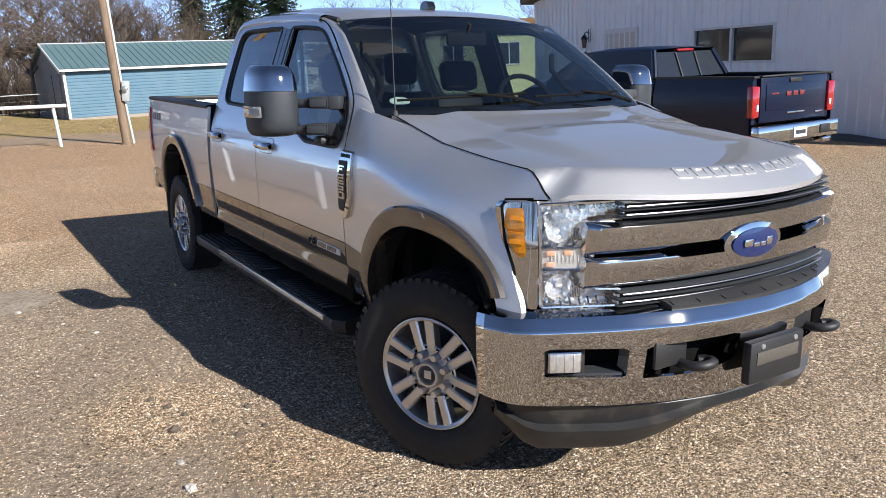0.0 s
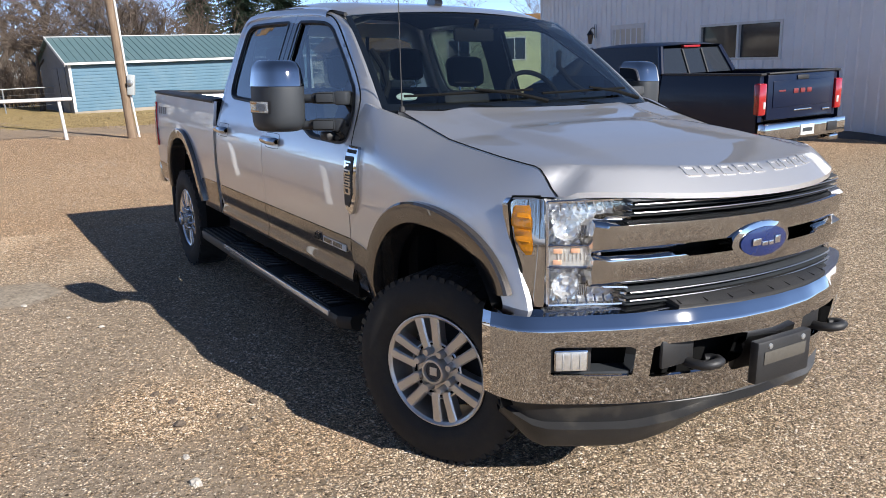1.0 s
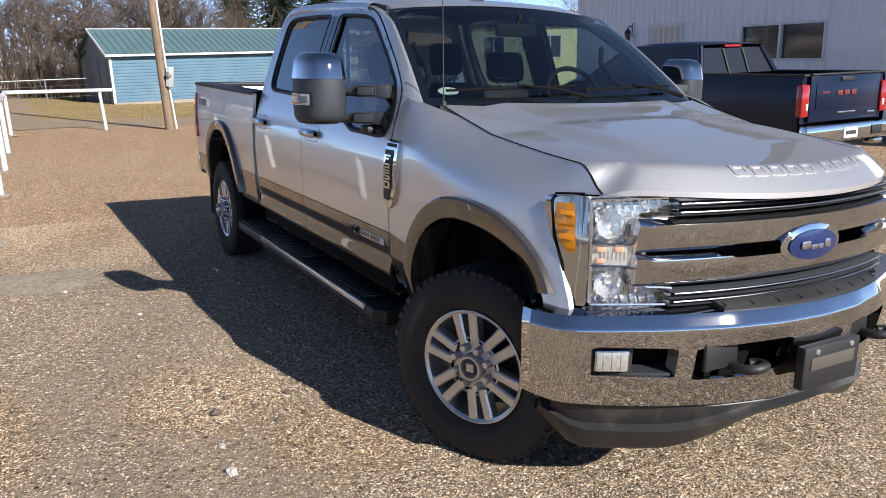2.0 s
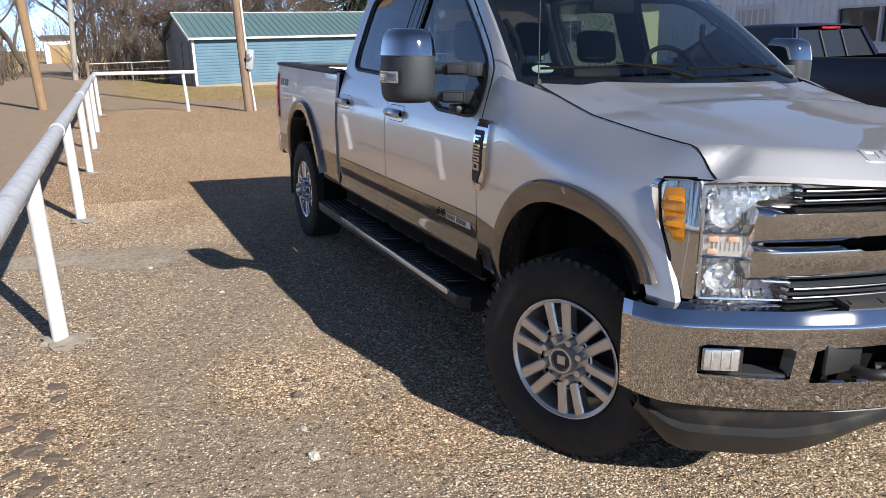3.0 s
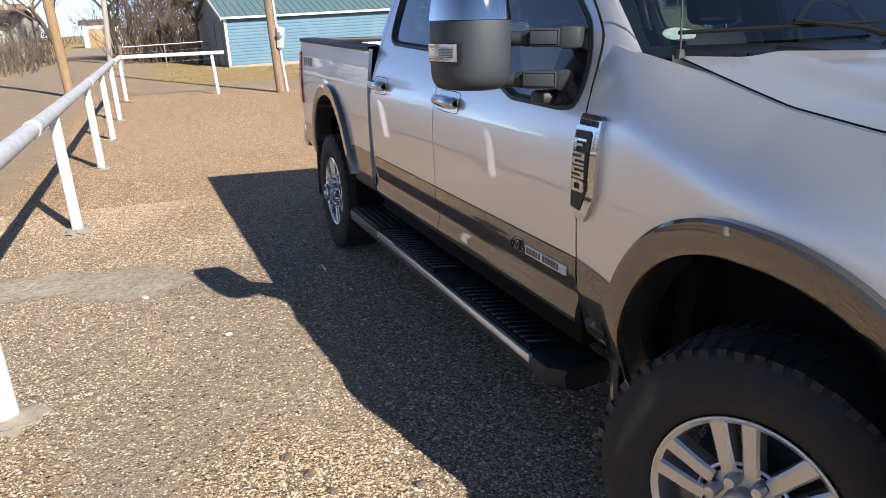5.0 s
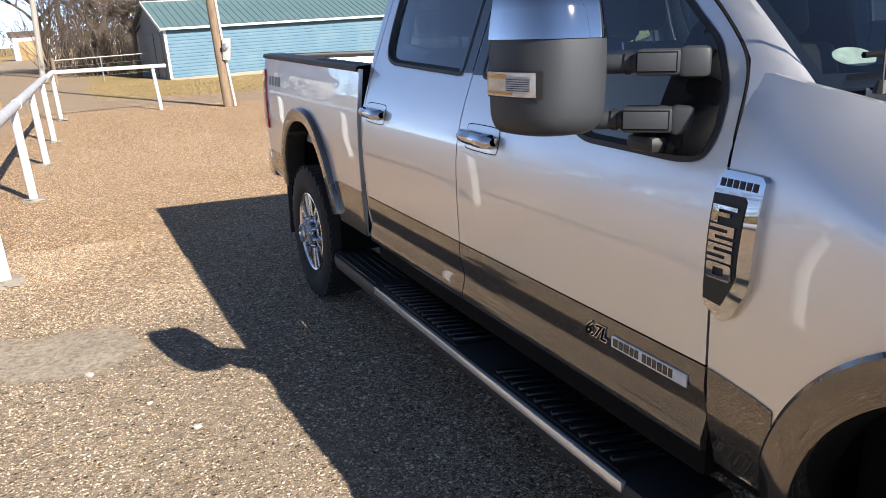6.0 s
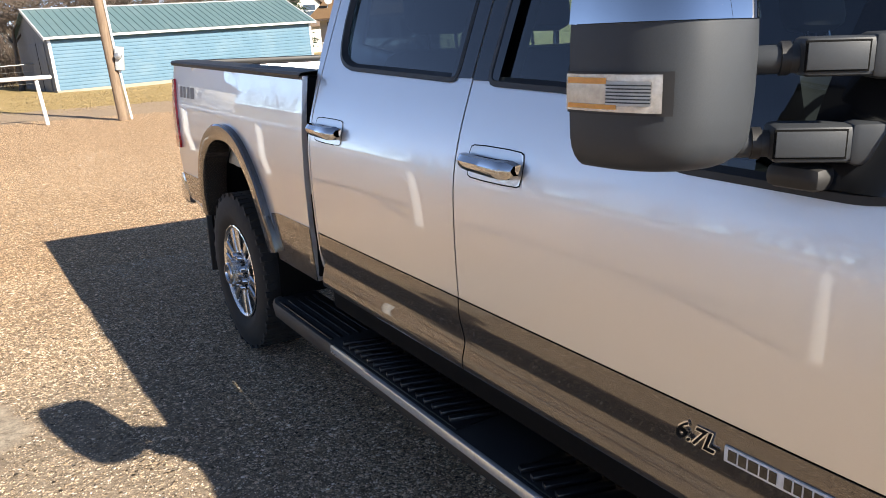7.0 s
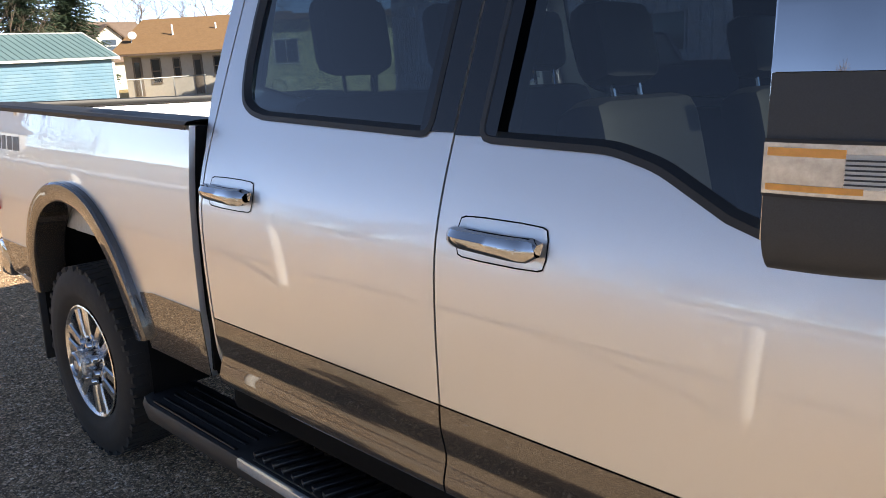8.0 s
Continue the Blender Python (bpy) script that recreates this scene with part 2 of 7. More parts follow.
M_DARK = plain("underbody_black", (0.007, 0.007, 0.007), 0.85, spec=0.08)
M_SEAT = plain("black_leather", (0.008, 0.008, 0.009), 0.6, spec=0.12, relief=0.001, grain=180)
M_DASH = plain("dark_dash_plastic", (0.010, 0.010, 0.011), 0.7, spec=0.25)
M_LINER = plain("grey_headliner", (0.05, 0.05, 0.048), 0.9)
M_GLASS = glass("window_glass", (0.74, 0.80, 0.78))
M_SIDEGLASS = glass("side_window_glass", (0.42, 0.50, 0.52))
M_TINT = glass("tinted_glass", (0.09, 0.125, 0.165))
M_REARGLASS = glass("rear_window_glass", (0.26, 0.31, 0.31))
M_LENS = glass("clear_lens", (0.94, 0.95, 0.95))
M_AMBER = plain("amber_lens", (0.72, 0.27, 0.008), 0.12, coat=0.8, vary=0.2, grain=30)
M_RED = plain("red_lens", (0.55, 0.015, 0.016), 0.15, coat=0.8, vary=0.2, grain=30)
M_SILVERLENS = plain("silver_lamp_inside", (0.78, 0.77, 0.75), 0.22, 0.6, vary=0.12, grain=90)
M_ORANGE = plain("orange_reflector", (0.72, 0.33, 0.08), 0.3)
M_DEEPRED = plain("deep_red_lens", (0.30, 0.008, 0.01), 0.15, coat=0.8, vary=0.2, grain=30)
M_BLUE = plain("blue_enamel", (0.006, 0.018, 0.09), 0.25, coat=0.6)
M_WHITE = plain("white_paint", (0.66, 0.66, 0.65), 0.45, dirt=(0.45, 0.42, 0.38), dirt_amount=0.3, stain=6)
M_PIPE = plain("white_pipe_paint", (0.64, 0.64, 0.63), 0.42, dirt=(0.50, 0.49, 0.48), dirt_amount=0.5, stain=7)
M_PIPETOP = plain("worn_grey_pipe_paint", (0.50, 0.51, 0.53), 0.5, dirt=(0.30, 0.30, 0.31), dirt_amount=0.6, stain=9)
M_CONCRETE = plain("concrete", (0.30, 0.26, 0.21), 0.9, relief=0.006, grain=60, dirt=(0.2, 0.17, 0.13))
M_BLUEWALL = plain("blue_siding", (0.080, 0.165, 0.230), 0.5, dirt=(0.13, 0.21, 0.26), dirt_amount=0.5, stain=0.8, vary=0.06, grain=8)
M_TEAL = plain("teal_metal_roof", (0.088, 0.148, 0.158), 0.5, dirt=(0.12, 0.18, 0.19), dirt_amount=0.5, stain=1.2, vary=0.06, grain=8)
M_WALLWHITE = plain("white_metal_siding", (0.80, 0.81, 0.83), 0.45, dirt=(0.66, 0.66, 0.66), dirt_amount=0.3, vary=0.03)
M_POLE = wood_material("weathered_pole_wood", (0.15, 0.10, 0.065), (0.30, 0.22, 0.15))
M_POLE2 = wood_material("new_pole_wood", (0.20, 0.125, 0.065), (0.33, 0.22, 0.125))
M_OLDPOLE = wood_material("grey_pole_wood", (0.24, 0.215, 0.19), (0.40, 0.37, 0.33))
M_BARK = wood_material("bark", (0.07, 0.055, 0.042), (0.15, 0.12, 0.095))
M_TWIG = wood_material("dry_twigs", (0.09, 0.066, 0.050), (0.17, 0.126, 0.094))
M_NEEDLE = plain("spruce_needles", (0.035, 0.062, 0.036), 0.8, vary=0.5, grain=3, dirt=(0.10, 0.10, 0.05), dirt_amount=0.5, stain=1.5)
M_STRAW = plain("dry_grass", (0.28, 0.205, 0.10), 0.9, vary=0.3, grain=2)
M_BOARD = wood_material("grey_boards", (0.13, 0.11, 0.09), (0.24, 0.20, 0.17))
M_TANROOF = plain("tan_shingles", (0.17, 0.098, 0.045), 0.85, vary=0.25, grain=9, relief=0.02)
M_BROWNROOF = plain("brown_shingles", (0.12, 0.085, 0.065), 0.85, vary=0.25, grain=9)
M_CREAM = plain("cream_stucco", (0.46, 0.43, 0.38), 0.9, vary=0.06, grain=5)
M_YELLOW = plain("pale_yellow_stucco", (0.62, 0.62, 0.36), 0.9, vary=0.05, grain=5)
M_BRICK = plain("red_brick", (0.17, 0.10, 0.075), 0.85, vary=0.3, grain=12)
M_DARKGLASS = plain("dark_window_pane", (0.02, 0.024, 0.03), 0.08, coat=0.5)
M_GALV = plain("galvanised_steel", (0.42, 0.43, 0.43), 0.45, 0.8, vary=0.15, grain=30)
M_METERBOX = plain("grey_painted_steel", (0.40, 0.43, 0.43), 0.5, vary=0.08)
M_TARP = plain("black_plastic_sheet", (0.015, 0.015, 0.018), 0.4, relief=0.01, grain=6)
M_DECAL = plain("dull_brown_decal", (0.10, 0.075, 0.06), 0.4)
M_DULLSTRIP = plain("dull_metal_strip", (0.30, 0.30, 0.31), 0.30, 1.0, vary=0.05)
M_TREAD = plain("black_step_rubber", (0.010, 0.011, 0.013), 0.30)


# ---- mesh tools ----
from mathutils import geometry


def part(name, bm, material, parent=None, label="", smooth=True, sharp=35.0):
    """Links a bmesh as one mesh object under a thing or a part."""
    bmesh.ops.recalc_face_normals(bm, faces=bm.faces[:])
    lim = radians(sharp)
    for f in bm.faces:
        f.smooth = smooth
    for e in bm.edges:
        if len(e.link_faces) == 2 and e.calc_face_angle(0.0) > lim:
            e.smooth = False
    me = bpy.data.meshes.new(name)
    bm.to_mesh(me)
    bm.free()
    me.materials.append(material)
    ob = new(name, me)
    if parent is not None:
        ob.parent = parent
    if label:
        tagged(ob, label)
    return ob


def thing(name, label, category, at=(0, 0, 0), turn=0.0, group="", kind=""):
    ob = new(name)
    ob.empty_display_size = 0.1
    ob.matrix_world = pose(*at, 0, 0, turn)
    return tagged(ob, label, category, group, kind)


def box(bm, lo, hi, bev=0.0, m=None, seg=2):
    lo, hi = Vector(lo), Vector(hi)
    before = set(bm.verts) if bev > 0 else None
    r = bmesh.ops.create_cube(bm, size=1.0)
    vs = r["verts"]
    c, s = (lo + hi) / 2, hi - lo
    for v in vs:
        v.co = Vector((v.co.x * s.x, v.co.y * s.y, v.co.z * s.z)) + c
    if bev > 0:
        es = list({e for v in vs for e in v.link_edges})
        bmesh.ops.bevel(bm, geom=es, offset=bev, segments=seg, profile=0.5, affect="EDGES", clamp_overlap=True)
        vs = [v for v in bm.verts if v not in before]
    if m is not None:
        bmesh.ops.transform(bm, matrix=m, verts=list({v for v in vs}))
    return bm


def bx(lo, hi, bev=0.0, m=None):
    return box(bmesh.new(), lo, hi, bev, m)


def tube(bm, pts, radii, seg=8, caps=True, squash=None):
    """A round bar along a path with a radius for each point."""
    pts = [Vector(p) for p in pts]
    if isinstance(radii, (int, float)):
        radii = [radii] * len(pts)
    rings = []
    for i, p in enumerate(pts):
        d = (pts[min(i + 1, len(pts) - 1)] - pts[max(i - 1, 0)]).normalized()
        a = d.orthogonal().normalized() if abs(d.z) > 0.95 else d.cross(Vector((0, 0, 1))).normalized()
        c = d.cross(a).normalized()
        rings.append([bm.verts.new(p + radii[i] * (math.cos(2 * math.pi * k / seg) * a + math.sin(2 * math.pi * k / seg) * c * (squash or 1.0))) for k in range(seg)])
    for r0, r1 in zip(rings, rings[1:]):
        for k in range(seg):
            bm.faces.new((r0[k], r0[(k + 1) % seg], r1[(k + 1) % seg], r1[k]))
    if caps:
        bm.faces.new(rings[0][::-1])
        bm.faces.new(rings[-1])
    return bm


def tb(pts, radii, seg=8, caps=True):
    return tube(bmesh.new(), pts, radii, seg, caps)


def loft(bm, rows, closed_u=False, closed_v=False):
    """Quads between rows of points."""
    vs = [[bm.verts.new(p) for p in r] for r in rows]
    n = len(vs[0])
    for i in range(len(vs) - (0 if closed_v else 1)):
        a, c = vs[i], vs[(i + 1) % len(vs)]
        for k in range(n - (0 if closed_u else 1)):
            bm.faces.new((a[k], a[(k + 1) % n], c[(k + 1) % n], c[k]))
    return bm


def lathe(profile, seg=48, m=None):
    """A turned body about the local x axis: profile rows of (x, radius)."""
    bm = bmesh.new()
    rows = [[(x, r * math.cos(2 * math.pi * k / seg), r * math.sin(2 * math.pi * k / seg)) for k in range(seg)] for x, r in profile]
    loft(bm, rows, closed_u=True)
    if m is not None:
        bmesh.ops.transform(bm, matrix=m, verts=bm.verts[:])
    return bm


def prism(outline, depth, put, bev=0.0):
    """A plate of the given outline: put(u, v, w) gives the place; w runs from 0 to depth."""
    bm = bmesh.new()
    f = bm.faces.new([bm.verts.new((u, v, 0)) for u, v in outline])
    r = bmesh.ops.extrude_face_region(bm, geom=[f])
    for v in r["geom"]:
        if isinstance(v, bmesh.types.BMVert):
            v.co.z = depth
    if bev:
        bmesh.ops.bevel(bm, geom=bm.edges[:], offset=bev, segments=2, profile=0.5, affect="EDGES", clamp_overlap=True)
    for v in bm.verts:
        v.co = Vector(put(*v.co))
    return bm


def inside(p, poly):
    x, y = p
    hit = False
    for (x0, y0), (x1, y1) in zip(poly, poly[1:] + poly[:1]):
        if (y0 > y) != (y1 > y) and x < (x1 - x0) * (y - y0) / (y1 - y0) + x0:
            hit = not hit
    return hit


def dense(poly, step):
    out = []
    for (x0, y0), (x1, y1) in zip(poly, poly[1:] + poly[:1]):
        n = max(1, int(math.hypot(x1 - x0, y1 - y0) / step))
        out += [(x0 + (x1 - x0) * k / n, y0 + (y1 - y0) * k / n) for k in range(n)]
    return out


def smooth_poly(poly, rounds=2, keep=0.25):
    """Rounds a closed outline by cutting its corners."""
    for _ in range(rounds):
        out = []
        for a, c in zip(poly, poly[1:] + poly[:1]):
            out += [(a[0] + (c[0] - a[0]) * keep, a[1] + (c[1] - a[1]) * keep), (c[0] + (a[0] - c[0]) * keep, c[1] + (a[1] - c[1]) * keep)]
        poly = out
    return poly


def sheet(outline, surf, holes=(), step=0.04, lip=(0, 0, 0), bm=None):
    """A curved panel: the outline (with holes) in two parameters is laid on surf(u, v); its rim is folded by lip."""
    bm = bm or bmesh.new()
    pts, edges = [], []
    for ring in (outline, *holes):
        ring = dense(list(ring), step)
        n0 = len(pts)
        pts += ring
        edges += [(n0 + k, n0 + (k + 1) % len(ring)) for k in range(len(ring))]
    us, vs = [p[0] for p in outline], [p[1] for p in outline]
    u = min(us) + step / 2
    rim = list(pts)
    while u < max(us):
        v = min(vs) + step / 2
        while v < max(vs):
            if inside((u, v), outline) and not any(inside((u, v), h) for h in holes):
                if min((u - a) ** 2 + (v - c) ** 2 for a, c in rim) > (0.45 * step) ** 2:
                    pts.append((u, v))
            v += step
        u += step
    co, _, tris, *_ = geometry.delaunay_2d_cdt([Vector(p) for p in pts], edges, [], 0, 1e-6)
    vv = [bm.verts.new(surf(c.x, c.y)) for c in co]
    made = []
    for t in tris:
        cx, cy = sum(co[i].x for i in t) / 3, sum(co[i].y for i in t) / 3
        if inside((cx, cy), outline) and not any(inside((cx, cy), h) for h in holes):
            try:
                made.append(bm.faces.new([vv[i] for i in t]))
            except ValueError:
                pass
    if any(lip):
        rims = [e for f in made for e in f.edges if len(e.link_faces) == 1]
        r = bmesh.ops.extrude_edge_only(bm, edges=list(set(rims)))
        for g in r["geom"]:
            if isinstance(g, bmesh.types.BMVert):
                g.co += Vector(lip)
        for e in rims:
            e.smooth = False
    for v in [v for v in vv if not v.link_faces]:
        bm.verts.remove(v)
    return bm


def table(xs, ys, soft=0.0):
    """A smooth curve through a short table."""
    def at(x):
        if soft:
            return sum(float(np.interp(x + soft * k / 3, xs, ys)) for k in (-3, -2, -1, 0, 1, 2, 3)) / 7
        return float(np.interp(x, xs, ys))
    return at


def step01(a, b, x):
    t = max(0.0, min(1.0, (x - a) / (b - a)))
    return t * t * (3 - 2 * t)


def ground_z(x, y):
    """The lot slopes down towards +x and a little with y, and runs out level on either side."""
    side = float(np.interp(x, (-40.0, -9.0, -5.5, -4.0, 5.0, 7.0, 9.5, 14.0), (0.10, 0.19, 0.198, 0.1607, -0.2008, -0.245, -0.27, -0.29)))
    return side - 0.075 * step01(6, 13, y) - 0.15 * step01(14, 36, y) * step01(12, 2, x)


# ---- ground ----
def spread(lo, hi, mids):
    """Grid lines, fine in the middle and wide towards the horizon."""
    near = list(np.linspace(mids[0], mids[1], mids[2]))
    out = [mids[0] - (mids[0] - lo) * (k / 14) ** 3 for k in range(14, 0, -1)]
    return out + near + [mids[1] + (hi - mids[1]) * (k / 14) ** 3 for k in range(1, 15)]


def build_ground():
    xs, ys = spread(-1800, 1800, (-12, 24, 121)), spread(-1800, 1800, (-10, 50, 161))
    rows = []
    for y in ys:
        row = []
        for x in xs:
            dz = 0.006 * noise.noise(Vector((x * 0.9, y * 0.9, 0))) if abs(x) < 30 and abs(y) < 60 else 0.0
            near_truck = step01(0.9, 1.6, abs(x)) if -1.5 < y < 5.5 else 1.0
            row.append((x, y, ground_z(x, y) + dz * near_truck))
        rows.append(row)
    g = part("ground", loft(bmesh.new(), rows), M_GROUND)
    tagged(g, "tan gravel lot with worn grey patches and dry grass", "ground", kind="structure")


build_ground()


def build_pebbles():
    """Loose gravel lying on the lot: dense before the truck, sparse on the bare stretches."""
    rng = np.random.default_rng(5)
    ico = np.array([(0, 0, 1), (0.9, 0, 0.1), (0.28, 0.85, 0.05), (-0.73, 0.53, 0.1), (-0.73, -0.53, 0.05), (0.28, -0.85, 0.1)])
    tri = np.array([(0, 1, 2), (0, 2, 3), (0, 3, 4), (0, 4, 5), (0, 5, 1)])

    def inside_spots(x, y, spots, reach):
        k = np.zeros(len(x))
        for cx, cy, rx, ry in spots:
            d = np.hypot((x - cx) / rx, (y - cy) / ry)
            k = np.maximum(k, np.clip((1 + reach - d) / (2 * reach), 0, 1))
        return k

    xs, ys, ss = [], [], []
    for n, x0, x1, y0, y1, small, more, power in ((210000, -3.9, 0.2, -1.4, 6.2, 0.0026, 0.0062, 2.4), (70000, -3.2, 3.6, -2.3, -0.7, 0.0030, 0.0050, 1.7), (24000, 0.4, 4.5, -1.6, 6.0, 0.003, 0.008, 2.0), (22000, -2.8, 3.2, 6.0, 14.0, 0.0045, 0.0075, 2.2)):
        x, y = rng.uniform(x0, x1, n), rng.uniform(y0, y1, n)
        keep = 0.92 - 0.60 * inside_spots(x, y, BARE, 0.35)
        keep = np.maximum(keep, 0.9 * inside_spots(x, y, TAN, 0.4)) - inside_spots(x, y, SLICK, 0.15)
        ok = (rng.random(n) < keep) & ~((np.abs(x) < 0.75) & (y > -0.5) & (y < 4.6))
        size = small + more * rng.random(n) ** power
        size = np.where(rng.random(n) < 0.0025, size * 1.9, size)
        xs.append(x[ok]), ys.append(y[ok]), ss.append(size[ok])
    x, y, size = np.concatenate(xs), np.concatenate(ys), np.concatenate(ss)
    n = len(x)
    turn, narrow = rng.uniform(0, 6.283, n), rng.uniform(0.6, 1.0, n)
    z = np.array([ground_z(a, c) for a, c in zip(x, y)]) if n else x
    jit = rng.uniform(0.8, 1.2, (n, 6, 2))
    jx, jy = ico[:, 0] * size[:, None] * jit[:, :, 0], ico[:, 1] * (size * narrow)[:, None] * jit[:, :, 1]
    ca, sa = np.cos(turn)[:, None], np.sin(turn)[:, None]
    co = np.stack([x[:, None] + ca * jx - sa * jy, y[:, None] + sa * jx + ca * jy, z[:, None] - 0.001 + ico[:, 2] * size[:, None] * rng.uniform(0.55, 0.85, (n, 1))], -1)
    faces = (tri[None] + 6 * np.arange(n)[:, None, None]).reshape(-1, 3)
    me = bpy.data.meshes.new("gravel")
    me.from_pydata(co.reshape(-1, 3), [], faces)
    me.materials.append(M_PEBBLE)
    tagged(new("gravel", me), "loose tan and brown gravel stones on the lot", "gravel", kind="stuff")


build_pebbles()


def rock(at, size, label, seed=1):
    rng = random.Random(seed)
    bm = bmesh.new()
    bmesh.ops.create_icosphere(bm, subdivisions=3, radius=1.0)
    for v in bm.verts:
        d = 1 + 0.45 * noise.noise(v.co * 1.9 + Vector((seed * 3.1, 0, 0))) + 0.22 * noise.noise(v.co * 5.3 + Vector((0, seed * 1.7, 0)))
        v.co = Vector((v.co.x * size[0] * d, v.co.y * size[1] * d, max(-0.3, v.co.z) * size[2] * d))
    ob = part("rock", bm, M_CLOD if "dark" in label else M_PALEROCK, smooth=False)
    ob.matrix_world = pose(at[0], at[1], ground_z(*at) + 0.002, 0, 0, rng.uniform(0, 360))
    tagged(ob, label, "rock", "loose rocks")


# ---- pipe barrier ----
def build_barrier():
    t = thing("pipe_fence", "white painted steel pipe barrier along the gravel lot", "fence", (-2.85, 2.04, 0))
    t.matrix_world = LEAN @ t.matrix_world
    o = Vector((-2.85, 2.04, 0))
    line = lambda y: -2.90 + (y - 2.04) * 0.0205
    top = 0.96
    ys = (-1.3, 2.04, 5.36, 8.62, 11.6, 14.5, 18.9)
    for k, y in enumerate(ys):
        lean = (-0.05, 0.06, 0.02, -0.02, 0.03, 0.0, 0.0)[k]
        part("post", tb([Vector((line(y) + 0.05, y, -0.075 * step01(6, 13, y) - 0.05)) - o, Vector((line(y), y - lean, top - 0.04)) - o], 0.044, 14), M_PIPE, t)
        f = bmesh.new()
        bmesh.ops.create_icosphere(f, subdivisions=3, radius=1)
        for v in f.verts:
            d = 1 + 0.55 * noise.noise(v.co * 2.1 + Vector((k * 5.0, 0, 0))) + 0.25 * noise.noise(v.co * 6.0 + Vector((0, k * 3.0, 0)))
            v.co = Vector((v.co.x * 0.11 * d, v.co.y * 0.14 * d, v.co.z * 0.025 * d)) + Vector((line(y) + 0.06, y, -0.075 * step01(6, 13, y) + 0.004)) - o
        part("footing", f, M_CONCRETE, t, "broken concrete footing")
    segs = ((-4.5, 4.2), (4.26, 9.1), (9.14, 15.7), (16.5, 19.2))
    for k, (a, b) in enumerate(segs):
        part("rail", tb([Vector((line(a), a, top)) - o, Vector((line(b), b, top + (0.03 if k == 2 else 0))) - o], 0.052, 18, caps=k != 2), M_PIPETOP if k < 3 else M_PIPE, t, "worn grey-white top rail")
    for y in (4.23, 9.12):
        part("collar", tb([Vector((line(y), y - 0.05, top)) - o, Vector((line(y), y + 0.05, top)) - o], 0.057, 18), M_PIPE, t)
    part("rail", tb([Vector((line(15.6), 15.6, top)) - o, Vector((line(19.2), 19.2, top - 0.02)) - o], 0.050, 16), M_PIPE, t)
    part("rail", tb([Vector((line(19.2), 19.2, top)) - o, Vector((0.02, 20.45, top + 0.02)) - o], 0.048, 14), M_PIPE, t)
    part("post", tb([Vector((-0.20, 20.35, -0.15)) - o, Vector((-0.30, 20.35, top)) - o], 0.044, 14), M_PIPE, t)


build_barrier()


# ---- poles ----
def build_poles():
    p = thing("utility_pole", "leaning weathered wooden utility pole with grey meter box and conduit", "utility pole", (1.40, 19.95, -0.08))
    p.matrix_world = LEAN @ p.matrix_world
    top = Vector((-0.60, 0.3, 9.5))
    at = lambda h: top * (h / 9.5)
    part("pole", tb([at(-0.3), at(1.5), at(4), at(7), at(9.5)], [0.118, 0.114, 0.11, 0.105, 0.10], 14), M_POLE, p)
    side = Vector((0.115, -0.09, 0))
    part("conduit", tb([at(0) + side + Vector((0.06, 0, 0)), at(1.4) + side, at(4) + side * 0.95, at(8) + side * 0.9], 0.028, 8), M_WHITE, p, "white conduit pipe")
    m = Matrix.Translation(at(1.42) + Vector((0.17, -0.17, 0))) @ pose(0, 0, 0, 0, 5, -30)
    bmx = bx((-0.09, -0.06, -0.27), (0.09, 0.06, 0.27), 0.012, m)
    body = part("meter_box", bmx, M_METERBOX, p, "grey steel meter box")
    mm = lathe([(0, 0.08), (0.06, 0.08), (0.075, 0.05), (0.078, 0.0)], 20, m @ pose(0, -0.06, 0.06, 0, 0, -90))
    part("meter", mm, M_GALV, body)
    q = thing("utility_pole", "bare light-brown wooden pole leaning over the alley", "utility pole", (-3.98, 22.1, -0.19))
    q.matrix_world = LEAN @ q.matrix_world
    part("pole", tb([(0.05, 0, -0.3), (-0.14, 0, 2.0), (-0.46, 0, 5.6), (-0.7, 0, 8.5)], [0.135, 0.13, 0.12, 0.11], 14), M_POLE2, q)
    wires = ((-3.6, 48.0, 8.5, 0.6), (-8.5, 62.0, 8.0, 0.2), (-11.0, 70.0, 9.0, -0.3), (-13.0, 60.0, 8.5, 0.5), (-2.2, 56.0, 8.0, 0.0))
    for x, y, h, lean in wires:
        q = thing("utility_pole", "grey weathered utility pole along the alley", "utility pole", (x, y, ground_z(x, y)), group="far poles")
        part("pole", tb([(0, 0, -0.3), (lean * 0.5, 0, h * 0.5), (lean, 0, h)], [0.16, 0.15, 0.12], 10), M_OLDPOLE, q)
        part("crossarm", bx((lean - 1.0, -0.05, h - 0.6), (lean + 1.0, 0.05, h - 0.48), 0.01), M_POLE, q)


build_poles()


